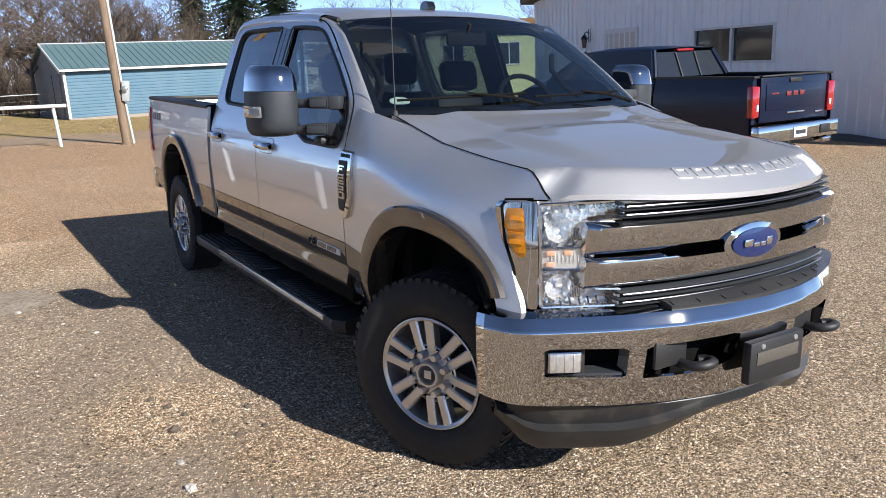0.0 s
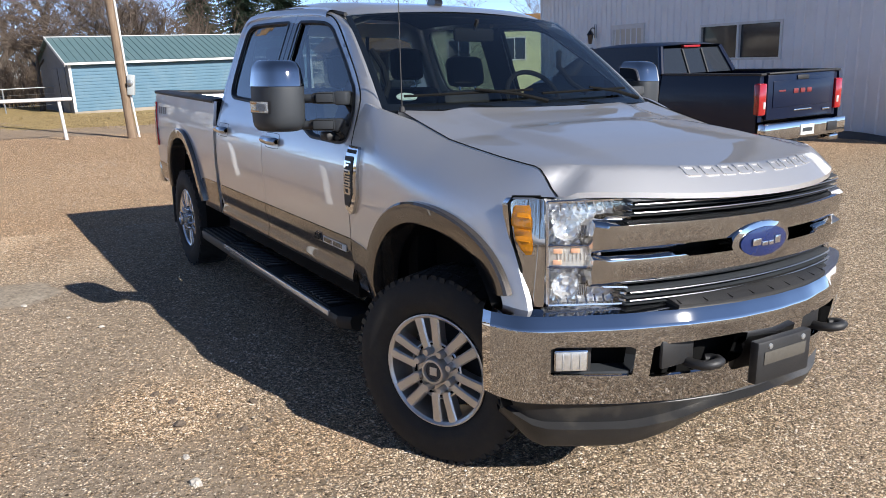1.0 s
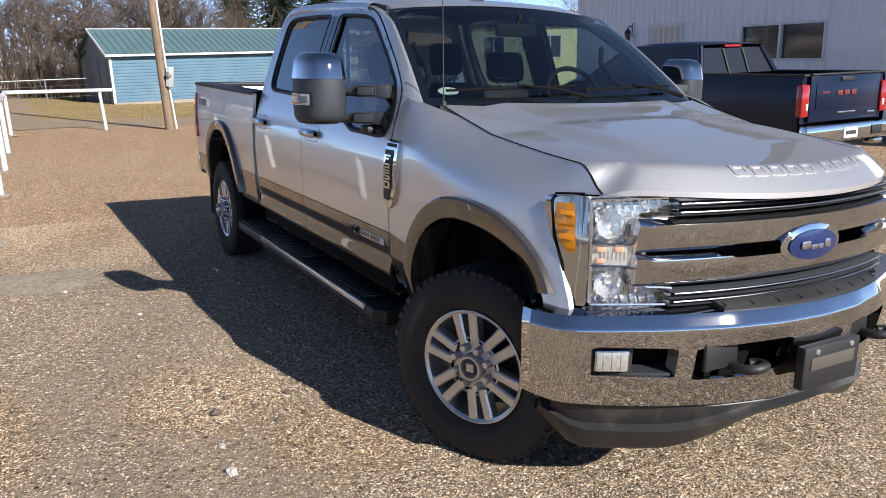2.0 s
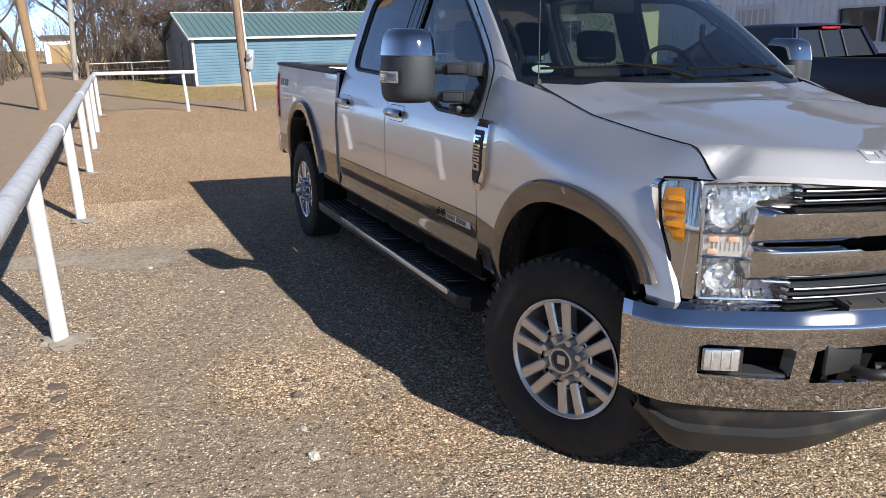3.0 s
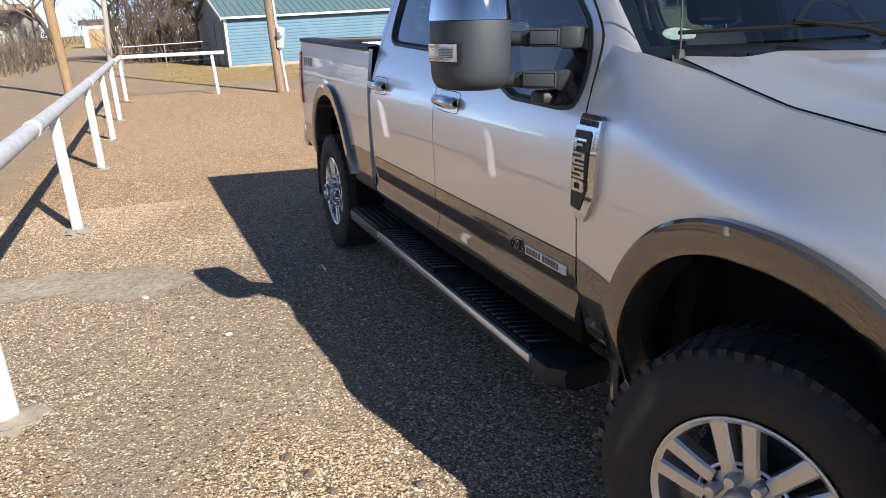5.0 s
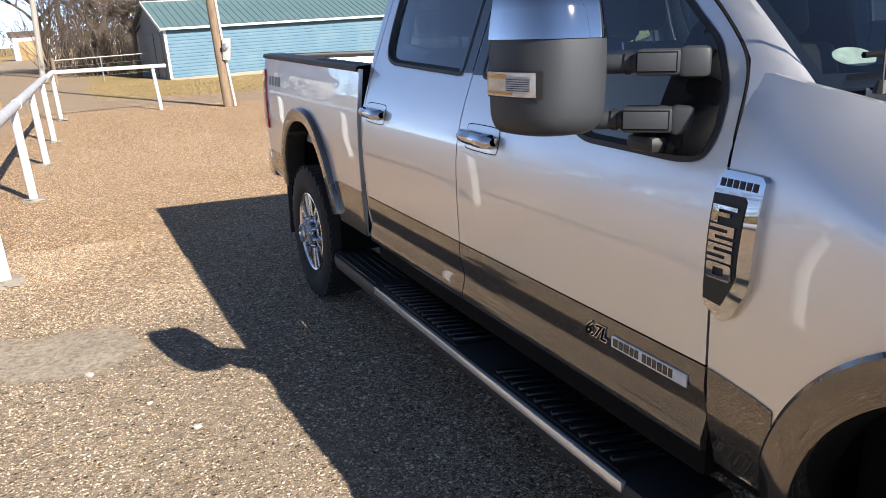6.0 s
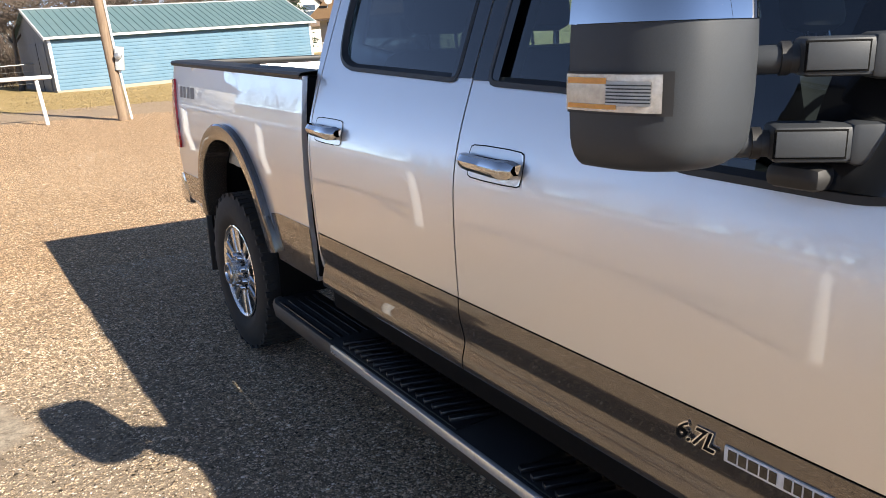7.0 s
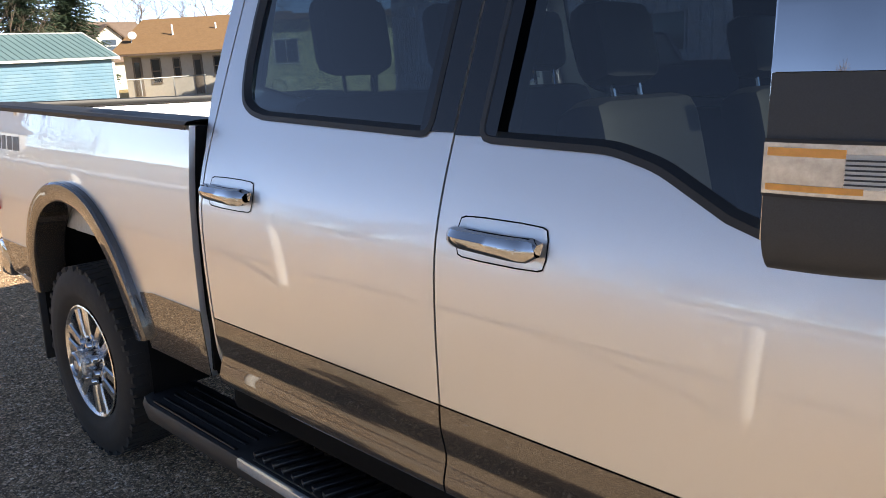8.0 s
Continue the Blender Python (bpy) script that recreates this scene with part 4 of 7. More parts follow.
def build_metal_building():
    """White ribbed metal building: its gable end faces the lot."""
    o, ang = (13.42, 6.0), 90 - 13.0
    t = thing("metal_building", "white ribbed metal building with a high sliding window", "building", (o[0], o[1], -0.42), ang)
    # local x runs along the wall away from the camera, -y of the thing faces the lot turned round
    L0, L1, H, top = -1.9, 15.6, 4.1, 5.9
    mid = 1.0
    zt = lambda x: H + (top - H) * (1 - abs(x - mid) / (L1 - mid))
    bm = bmesh.new()
    outline = [(L0, -0.5), (L1, -0.5), (L1, zt(L1)), (mid, top), (L0, zt(L0))]
    hole = [(2.9, 1.80), (5.8, 1.80), (5.8, 2.60), (2.9, 2.60)]
    sheet(outline, lambda u, v: (u, 0, v), [hole], 1.0, (0, -0.12, 0), bm)
    part("wall", bm, M_WALLWHITE, t, smooth=False)
    x = L0 + 0.15
    while x < L1:
        z0s = [(-0.3, 1.74), (2.66, zt(x) - 0.05)] if 2.82 < x < 5.9 else [(-0.3, zt(x) - 0.05)]
        for z0, z1 in z0s:
            bm = bmesh.new()
            w = 0.045
            loft(bm, [[(x - w, 0.0, z), (x - w * 0.5, 0.040, z), (x + w * 0.5, 0.040, z), (x + w, 0.0, z)] for z in (z0, z1)])
            part("wall_rib", bm, M_WALLWHITE, t, sharp=20)
        x += 0.305
    bm = bmesh.new()
    loft(bm, [[(L0, -20, zt(L0)), (mid, -20, top), (L1 + 0.3, -20, zt(L1 + 0.3))], [(L0, 0.45, zt(L0)), (mid, 0.45, top), (L1 + 0.3, 0.45, zt(L1 + 0.3))]])
    for v in bmesh.ops.extrude_face_region(bm, geom=bm.faces[:])["geom"]:
        if isinstance(v, bmesh.types.BMVert):
            v.co.z += 0.2
    part("roof", bm, M_BROWNROOF, t, "brown metal roof edge", smooth=False)
    part("wall", bx((L1 - 0.12, -20, -0.5), (L1, -0.13, H - 0.05)), M_WALLWHITE, t)
    part("wall", bx((L0, -20, -0.5), (L0 + 0.12, -0.13, zt(L0) - 0.05)), M_WALLWHITE, t)
    part("wall", bx((L0, -20, -0.5), (L1, -19.9, H - 0.05)), M_WALLWHITE, t)
    # sliding window
    bm = bmesh.new()
    a, b, c, d = 2.9, 5.8, 1.80, 2.60
    for lo, hi in (((a - 0.06, c - 0.06), (b + 0.06, c)), ((a - 0.06, d), (b + 0.06, d + 0.06)), ((a - 0.06, c), (a, d)), ((b, c), (b + 0.06, d)), ((4.31, c), (4.39, d))):
        box(bm, (lo[0], -0.10, lo[1]), (hi[0], 0.045, hi[1]))
    w = part("window", bm, M_WHITE, t, "white framed sliding window")
    for x0, x1 in ((a, 4.31), (4.39, b)):
        part("pane", bx((x0, -0.04, c), (x1, -0.03, d)), M_DARKGLASS, w)
    # door
    bm = bmesh.new()
    for lo, hi in (((8.50, 0.0), (8.62, 2.72)), ((10.20, 0.0), (10.32, 2.72)), ((8.50, 2.72), (10.32, 2.86))):
        box(bm, (lo[0], 0.0, lo[1]), (hi[0], 0.06, hi[1]))
    dr = part("door_frame", bm, M_WHITE, t)
    part("door_leaf", bx((8.62, 0.004, 0.0), (10.20, 0.03, 2.72)), plain("beige_door", (0.55, 0.50, 0.43), 0.5), dr)
    lamp = thing("wall_lantern", "black iron wall lantern on the metal building", "wall lamp", (0, 0, 0))
    lamp.matrix_world = t.matrix_world @ pose(11.4, 0.0, 2.40)
    part("bracket", tb([(0, 0.0, 0.35), (0, 0.12, 0.45), (0, 0.22, 0.38)], 0.02, 8), M_GLOSSBLACK, lamp)
    part("cap", lathe([(0.16, 0.0), (0.10, 0.06), (0.0, 0.13), (-0.02, 0.12)], 8, pose(0, 0.22, 0.22, 0, -90, 0)), M_GLOSSBLACK, lamp)
    part("glass", lathe([(0.0, 0.10), (-0.30, 0.06), (-0.30, 0.0)], 8, pose(0, 0.22, 0.22, 0, -90, 0)), M_DARKGLASS, lamp)
    part("back_plate", bx((-0.07, 0.0, 0.1), (0.07, 0.03, 0.55), 0.01), M_GLOSSBLACK, lamp)
    # black sheet and pipe along the foot of the wall
    bm = bmesh.new()
    rows = []
    for k in range(60):
        x = -3.0 + k * 0.3
        rows.append([(x, 0.06, 0.22 + 0.04 * noise.noise(Vector((x, 0, 0)))), (x, 0.25, 0.16 + 0.05 * noise.noise(Vector((x * 1.3, 1, 0)))), (x, 0.65, 0.10), (x, 0.9 + 0.1 * noise.noise(Vector((x, 2, 0))), -0.02)])
    loft(bm, rows)
    sh = part("plastic_sheet", bm, M_TARP)
    sh.matrix_world = t.matrix_world.copy()
    tagged(sh, "black plastic edging sheet along the building foot", "plastic sheet")
    pp = part("pipe", tb([(-6, 1.0, 0.05), (2.5, 1.15, 0.05)], 0.05, 10), M_TARP)
    pp.matrix_world = t.matrix_world.copy()
    tagged(pp, "black drain pipe lying on the gravel", "pipe")


build_metal_building()


# ---- the silver pickup ----
# front axle over the origin, nose towards -y, passenger side at -x
SIDE_Z = (0.50, 0.62, 0.70, 0.84, 1.00, 1.13, 1.20, 1.27, 1.35, 1.43, 1.93, 2.02, 2.08)
SIDE_W = (0.880, 0.912, 0.938, 0.949, 0.956, 0.957, 0.952, 0.938, 0.915, 0.888, 0.712, 0.665, 0.610)
side_prof = table(SIDE_Z, SIDE_W, 0.035)
BED_Z = (0.50, 0.62, 0.84, 1.05, 1.20, 1.30, 1.45)
BED_W = (0.915, 0.932, 0.952, 0.960, 0.958, 0.950, 0.935)
bed_prof = table(BED_Z, BED_W, 0.03)
hood_line_z = table((-0.66, -0.57, -0.54, -0.51, -0.48, -0.40, -0.26, -0.10, 0.10, 0.27, 0.55, 0.75), (1.165, 1.19, 1.215, 1.262, 1.290, 1.297, 1.309, 1.326, 1.350, 1.390, 1.459, 1.50), 0.018)
hood_line_x = table((-0.66, -0.56, -0.50, -0.42, -0.30, 0.0, 0.52, 0.75), (0.748, 0.754, 0.764, 0.773, 0.777, 0.779, 0.782, 0.782), 0.03)
FRONT_Y, REAR_Y = 0.0, 4.06


def cab_w(y, z):
    return side_prof(z)


def fender_w(y, z):
    w = side_prof(min(z, 1.12))
    if y < 0.05:
        t = max(0.0, 0.02 - y)
        w += -0.40 * t * t + 0.2 * (1.0 - z) * min(1.6, (t / 0.44) ** 2)
    zt, xt = hood_line_z(y), hood_line_x(y)
    z0 = zt - 0.23
    if z > z0:
        q = min(1.0, (z - z0) / 0.23)
        w = xt + (w - xt) * (1 - q ** 2.3)
    b = 0.9 * step01(0.30, 0.68, y)
    return w + (side_prof(z) - w) * b


def arch_points(yc, a, b, zc, z_front, z_rear, n=40, power=2.15):
    """The opening's edge from the front foot over the top to the rear foot, as (y, z)."""
    pts = []
    for k in range(n + 1):
        th = math.pi * k / n
        c, s = math.cos(th), math.sin(th)
        y = yc - a * math.copysign(abs(c) ** (2 / power), c)
        z = zc + b * abs(s) ** (2 / power)
        pts.append((y, z))
    if z_front < zc:
        pts.insert(0, (pts[0][0], z_front))
    else:
        pts = [(y, z) for y, z in pts if z > z_front or y > yc]
    if z_rear < zc:
        pts.append((pts[-1][0], z_rear))
    else:
        pts = [(y, z) for y, z in pts if z > z_rear or y < yc]
    return pts


F_ARCH = dict(yc=0.0, zc=0.50)
R_ARCH = dict(yc=4.05, zc=0.52)


def flare(s, width, yc, a, b, zc, zf, zr, edge=0.095, proud=0.030):
    """A wheel-arch moulding; width(y, z) is the panel below it."""
    outer = arch_points(yc, a, b, zc, zf, zr)
    inner = arch_points(yc, a - edge, b - edge, zc, zf, zr)
    n = 44

    def along(pts, f):
        d = [0.0]
        for p, q in zip(pts, pts[1:]):
            d.append(d[-1] + math.hypot(q[0] - p[0], q[1] - p[1]))
        t = f * d[-1]
        return float(np.interp(t, d, [p[0] for p in pts])), float(np.interp(t, d, [p[1] for p in pts]))

    rows = []
    for k in range(n + 1):
        o, i = along(outer, k / n), along(inner, k / n)
        w = width(*o)
        cross = [(0.0, w - 0.012), (0.02, w + proud * 0.75), (0.12, w + proud), (0.80, w + proud), (0.95, w + proud * 0.75), (1.0, w + proud * 0.2), (1.0, w - 0.10)]
        rows.append([(s * x, o[0] + (i[0] - o[0]) * f, o[1] + (i[1] - o[1]) * f) for f, x in cross])
    return loft(bmesh.new(), rows)


def liner(s, yc, a, b, zc, depth=0.34):
    """The black inner wheel housing."""
    pts = arch_points(yc, a, b, zc, 0.40, 0.40)
    bm = loft(bmesh.new(), [[(s * x, y, z) for y, z in pts] for x in (0.93, 0.93 - depth)])
    f = [bm.verts.new((s * (0.93 - depth), y, z)) for y, z in pts]
    bm.faces.new(f)
    return bm


def smooth_line(pts, times=2):
    """The open line with its corners cut, ends kept."""
    for _ in range(times):
        cut = [pts[0]]
        for (a, b), (c, d) in zip(pts, pts[1:]):
            cut += [(a * 0.75 + c * 0.25, b * 0.75 + d * 0.25), (a * 0.25 + c * 0.75, b * 0.25 + d * 0.75)]
        pts = cut + [pts[-1]]
    return pts


DOOR_GAP = [(0.745, 0.60), (0.738, 0.83), (0.732, 1.10), (0.732, 1.29), (0.742, 1.38), (0.752, 1.455), (0.772, 1.510), (0.812, 1.552), (0.90, 1.621), (1.00, 1.687), (1.10, 1.752), (1.243, 1.844), (1.344, 1.902), (1.44, 1.936), (1.58, 1.958)]
WIN_F = [(1.915, 1.437), (1.60, 1.430), (1.50, 1.405), (1.36, 1.335), (1.24, 1.298), (0.88, 1.292), (0.812, 1.303), (0.790, 1.36), (0.803, 1.45), (0.870, 1.550), (0.95, 1.602), (1.06, 1.677), (1.235, 1.785), (1.345, 1.852), (1.42, 1.886), (1.52, 1.906), (1.70, 1.920), (1.915, 1.930)]
WIN_R = [(2.07, 1.44), (2.735, 1.462), (2.80, 1.474), (2.848, 1.500), (2.872, 1.545), (2.886, 1.62), (2.893, 1.74), (2.890, 1.885), (2.872, 1.926), (2.82, 1.948), (2.70, 1.952), (2.30, 1.944), (2.07, 1.936)]


low_prof = table((0.585, 0.60, 0.625, 0.685, 0.70, 0.765, 0.785, 0.83), (0.925, 0.938, 0.9425, 0.930, 0.931, 0.9465, 0.949, 0.9495), 0.006)


def front_door(s, truck):
    surf = lambda y, z: (s * cab_w(y, z), y, z)
    out = DOOR_GAP + [(1.991, 1.984), (1.991, 1.40), (1.991, 0.83), (1.991, 0.60)]
    up = [p for p in out if p[1] >= 0.83]
    d = part("front_door", sheet(up, surf, [round_poly(WIN_F)], 0.035, (-s * 0.02, 0, 0)), M_PAINT, truck)
    part("door_lower", sheet([(0.745, 0.60), (0.7355, 0.826), (1.991, 0.826), (1.991, 0.60)], lambda y, z: (s * low_prof(z), y, z), (), 0.016, (-s * 0.02, 0, 0)), M_TONE, d, "stone-grey lower panel")
    door_trim(s, d, WIN_F, (1.86, 1.235), M_SIDEGLASS)
    return d


def rear_door(s, truck):
    surf = lambda y, z: (s * cab_w(y, z), y, z)
    up = [(1.997, 0.83), (1.997, 1.984), (2.40, 2.001), (2.80, 2.003), (2.90, 1.992), (2.955, 1.955), (2.980, 1.88), (2.986, 1.60), (2.986, 1.10), (2.985, 0.83)]
    d = part("rear_door", sheet(up, surf, [round_poly(WIN_R)], 0.035, (-s * 0.02, 0, 0)), M_PAINT, truck)
    part("door_lower", sheet([(1.997, 0.60), (1.997, 0.826), (2.985, 0.826), (3.0, 0.60)], lambda y, z: (s * low_prof(z), y, z), (), 0.016, (-s * 0.02, 0, 0)), M_TONE, d, "stone-grey lower panel")
    door_trim(s, d, WIN_R, (2.875, 1.240), M_TINT)
    return d


def round_poly(poly, r=0.03):
    """Rounds each corner of an outline by about r."""
    out = []
    n = len(poly)
    for k in range(n):
        p0, p, p1 = Vector(poly[k - 1]), Vector(poly[k]), Vector(poly[(k + 1) % n])
        a, c = (p0 - p), (p1 - p)
        if a.normalized().dot(c.normalized()) < -0.985:
            out.append((p.x, p.y))
            continue
        ra, rc = min(r, a.length * 0.4), min(r, c.length * 0.4)
        q0, q1 = p + a.normalized() * ra, p + c.normalized() * rc
        for t in (0.0, 0.33, 0.67, 1.0):
            q = q0 * (1 - t) ** 2 + p * 2 * t * (1 - t) + q1 * t * t
            out.append((q.x, q.y))
    return out


def ring_strip(poly_out, poly_in, surf):
    bm = bmesh.new()
    vo = [bm.verts.new(surf(*p)) for p in poly_out]
    vi = [bm.verts.new(surf(*p)) for p in poly_in]
    n = len(vo)
    for k in range(n):
        bm.faces.new((vo[k], vo[(k + 1) % n], vi[(k + 1) % n], vi[k]))
    return bm


def shrink(poly, d):
    cx, cy = sum(p[0] for p in poly) / len(poly), sum(p[1] for p in poly) / len(poly)
    out = []
    n = len(poly)
    for k in range(n):
        (x0, y0), (x1, y1), (x2, y2) = poly[k - 1], poly[k], poly[(k + 1) % n]
        ax, ay = x2 - x0, y2 - y0
        l = math.hypot(ax, ay) or 1.0
        nx, ny = -ay / l, ax / l
        if (cx - x1) * nx + (cy - y1) * ny < 0:
            nx, ny = -nx, -ny
        out.append((x1 + nx * d, y1 + ny * d))
    return out


def door_trim(s, door, win, handle, pane):
    win = round_poly(win)
    glass_surf = lambda y, z: (s * (cab_w(y, z) - 0.014), y, z)
    part("window_pane", sheet(win, glass_surf, (), 0.08), pane, door, smooth=False)
    bm = bmesh.new()
    a, b = shrink(win, -0.010), shrink(win, 0.014)
    rows = [[(s * (cab_w(*p) + 0.004), *p) for p in a], [(s * (cab_w(*p) + 0.006), *p) for p in shrink(win, 0.004)], [(s * (cab_w(*p) - 0.012), *p) for p in b]]
    loft(bm, rows, closed_u=True)
    part("window_seal", bm, M_PLASTIC, door, "black rubber window seal")
    # handle: recess plate and chrome grip
    y, z = handle
    plate = smooth_poly(smooth_poly([(y + 0.070, z + 0.043), (y + 0.070, z - 0.043), (y - 0.160, z - 0.043), (y - 0.160, z + 0.043)], 1, 0.10), 1)
    part("handle_recess", sheet(plate, lambda u, v: (s * (cab_w(u, v) + 0.0015 - 0.012 * max(0, 1 - ((u - y + 0.05) / 0.11) ** 2) * max(0, 1 - ((v - z) / 0.055) ** 2)), u, v), (), 0.012, (-s * 0.01, 0, 0)), M_PAINT, door)
    rim = smooth_poly(smooth_poly([(y + 0.073, z + 0.046), (y + 0.073, z - 0.046), (y - 0.163, z - 0.046), (y - 0.163, z + 0.046)], 1, 0.10), 1)
    part("recess_gap", ring_strip(rim, plate, lambda u, v: (s * (cab_w(u, v) + 0.0012), u, v)), M_DARK, door)
    bm = bmesh.new()
    rows = []
    for k in range(17):
        f = k / 16
        yy = y + 0.080 - 0.230 * f
        bow = 0.026 * (1 - abs(2 * f - 1) ** 6) + 0.014
        hh = 0.019 + 0.005 * f
        if k in (0, 16):
            hh *= 0.55
        cz = z + 0.006 - 0.006 * f
        x0 = cab_w(yy, cz)
        rows.append([(s * (x0 + bow + dx), yy, cz + dz) for dx, dz in ((-0.016, -hh), (0.004, -hh * 0.95), (0.012, -hh * 0.4), (0.013, hh * 0.2), (0.004, hh * 0.9), (-0.016, hh))])
    loft(bm, rows, closed_u=True)
    bm.faces.new([bm.verts[i] for i in range(6)]) if bm.verts.ensure_lookup_table() is None else None
    h = part("door_handle", bm, M_CHROME, door, "chrome door handle")
    return h


def fender(s, truck):
    surf = lambda y, z: (s * fender_w(y, z), y, z)
    arch = arch_points(F_ARCH["yc"], 0.53, 0.565, F_ARCH["zc"], 0.77, 0.50)
    top = [(y, hood_line_z(y) - 0.004) for y in np.linspace(0.70, -0.565, 44)]
    out = arch[::-1] + [(-0.55, 0.785), (-0.575, 0.79), (-0.56, 0.83), (-0.505, 0.93), (-0.465, 1.02), (-0.462, 1.165), (-0.485, 1.187)] + top[::-1] + [(0.744, 1.486), (0.743, 1.45), (0.737, 1.40), (0.724, 1.29), (0.724, 1.10), (0.730, 0.83), (0.737, 0.60), (0.60, 0.56)]
    # upper silver part and lower grey corner
    f = part("front_fender", sheet(out, surf, (), 0.032, (-s * 0.02, 0, 0)), M_PAINT, truck)
    low = [(0.735, 0.565), (0.727, 0.828), (0.60, 0.812), (0.545, 0.80), (0.552, 0.56)]
    part("fender_corner", sheet(low, lambda y, z: (s * (fender_w(y, z) + 0.003), y, z), (), 0.03, (-s * 0.01, 0, 0)), M_TONE, f, "stone-grey lower corner")
    part("arch_moulding", flare(s, fender_w, F_ARCH["yc"], 0.582, 0.615, F_ARCH["zc"], 0.80, 0.36), M_TONE, f, "stone-grey wheel-arch moulding")
    part("wheel_housing", liner(s, F_ARCH["yc"], 0.50, 0.535, F_ARCH["zc"]), M_DARK, f)
    part("mud_guard", bx((s * 0.93 if s < 0 else 0.70, 0.50, 0.30), (s * 0.70 if s < 0 else 0.93, 0.53, 0.62), 0.008), M_PLASTIC, f)
    badge(s, f)
    return f


def badge(s, fend):
    """Chrome side vent with a black inset and stacked raised marks."""
    out = [(0.733, 1.291), (0.618, 1.289), (0.605, 1.276), (0.609, 1.058), (0.655, 0.977), (0.680, 0.960), (0.738, 0.990)]
    surf = lambda y, z: (s * (fender_w(y, z) + 0.016), y, z)
    part("side_vent", sheet(smooth_poly(out, 1, 0.12), surf, (), 0.02, (-s * 0.02, 0, 0)), M_CHROME, fend, "chrome side vent")
    inset = [(0.731, 1.241), (0.650, 1.243), (0.642, 1.234), (0.650, 1.062), (0.684, 0.998), (0.734, 1.004)]
    part("vent_inset", sheet(inset, lambda y, z: (s * (fender_w(y, z) + 0.0185), y, z), (), 0.02, (-s * 0.006, 0, 0)), M_PLASTIC, fend)
    # four notched chrome blocks, one below the other
    flag = [(0, 0), (0.28, 0), (0.28, 0.36), (0.75, 0.36), (0.75, 0.60), (0.28, 0.60), (0.28, 0.78), (1, 0.78), (1, 1), (0, 1)]
    two = [(0, 0), (1, 0), (1, 0.20), (0.26, 0.20), (0.26, 0.40), (1, 0.40), (1, 1), (0, 1), (0, 0.80), (0.74, 0.80), (0.74, 0.60), (0, 0.60)]
    five = [(0, 0), (1, 0), (1, 0.60), (0.26, 0.60), (0.26, 0.80), (1, 0.80), (1, 1), (0, 1), (0, 0.40), (0.74, 0.40), (0.74, 0.20), (0, 0.20)]
    ring = [(0.08, 0), (0.92, 0), (1, 0.1), (1, 0.9), (0.92, 1), (0.08, 1), (0, 0.9), (0, 0.1)]
    slot = [(0.28, 0.26), (0.72, 0.26), (0.72, 0.74), (0.28, 0.74)]
    for k, glyph in enumerate((flag, two, five, ring)):
        z0 = 1.183 - k * 0.0415
        put = lambda u, v: (0.722 - u * 0.068, z0 + v * 0.037)
        cut = [[put(*p) for p in slot]] if glyph is ring else ()
        part("raised_mark", sheet([put(*p) for p in glyph], lambda y, z: (s * (fender_w(y, z) + 0.025), y, z), cut, 0.02, (-s * 0.008, 0, 0)), M_CHROME, fend)
    for k in range(6):
        y0 = 0.722 - k * 0.0175
        part("raised_mark", sheet([(y0, 1.274), (y0 - 0.0125, 1.274), (y0 - 0.0125, 1.257), (y0, 1.257)], lambda y, z: (s * (fender_w(y, z) + 0.0175), y, z), (), 0.02), M_PLASTIC, fend)


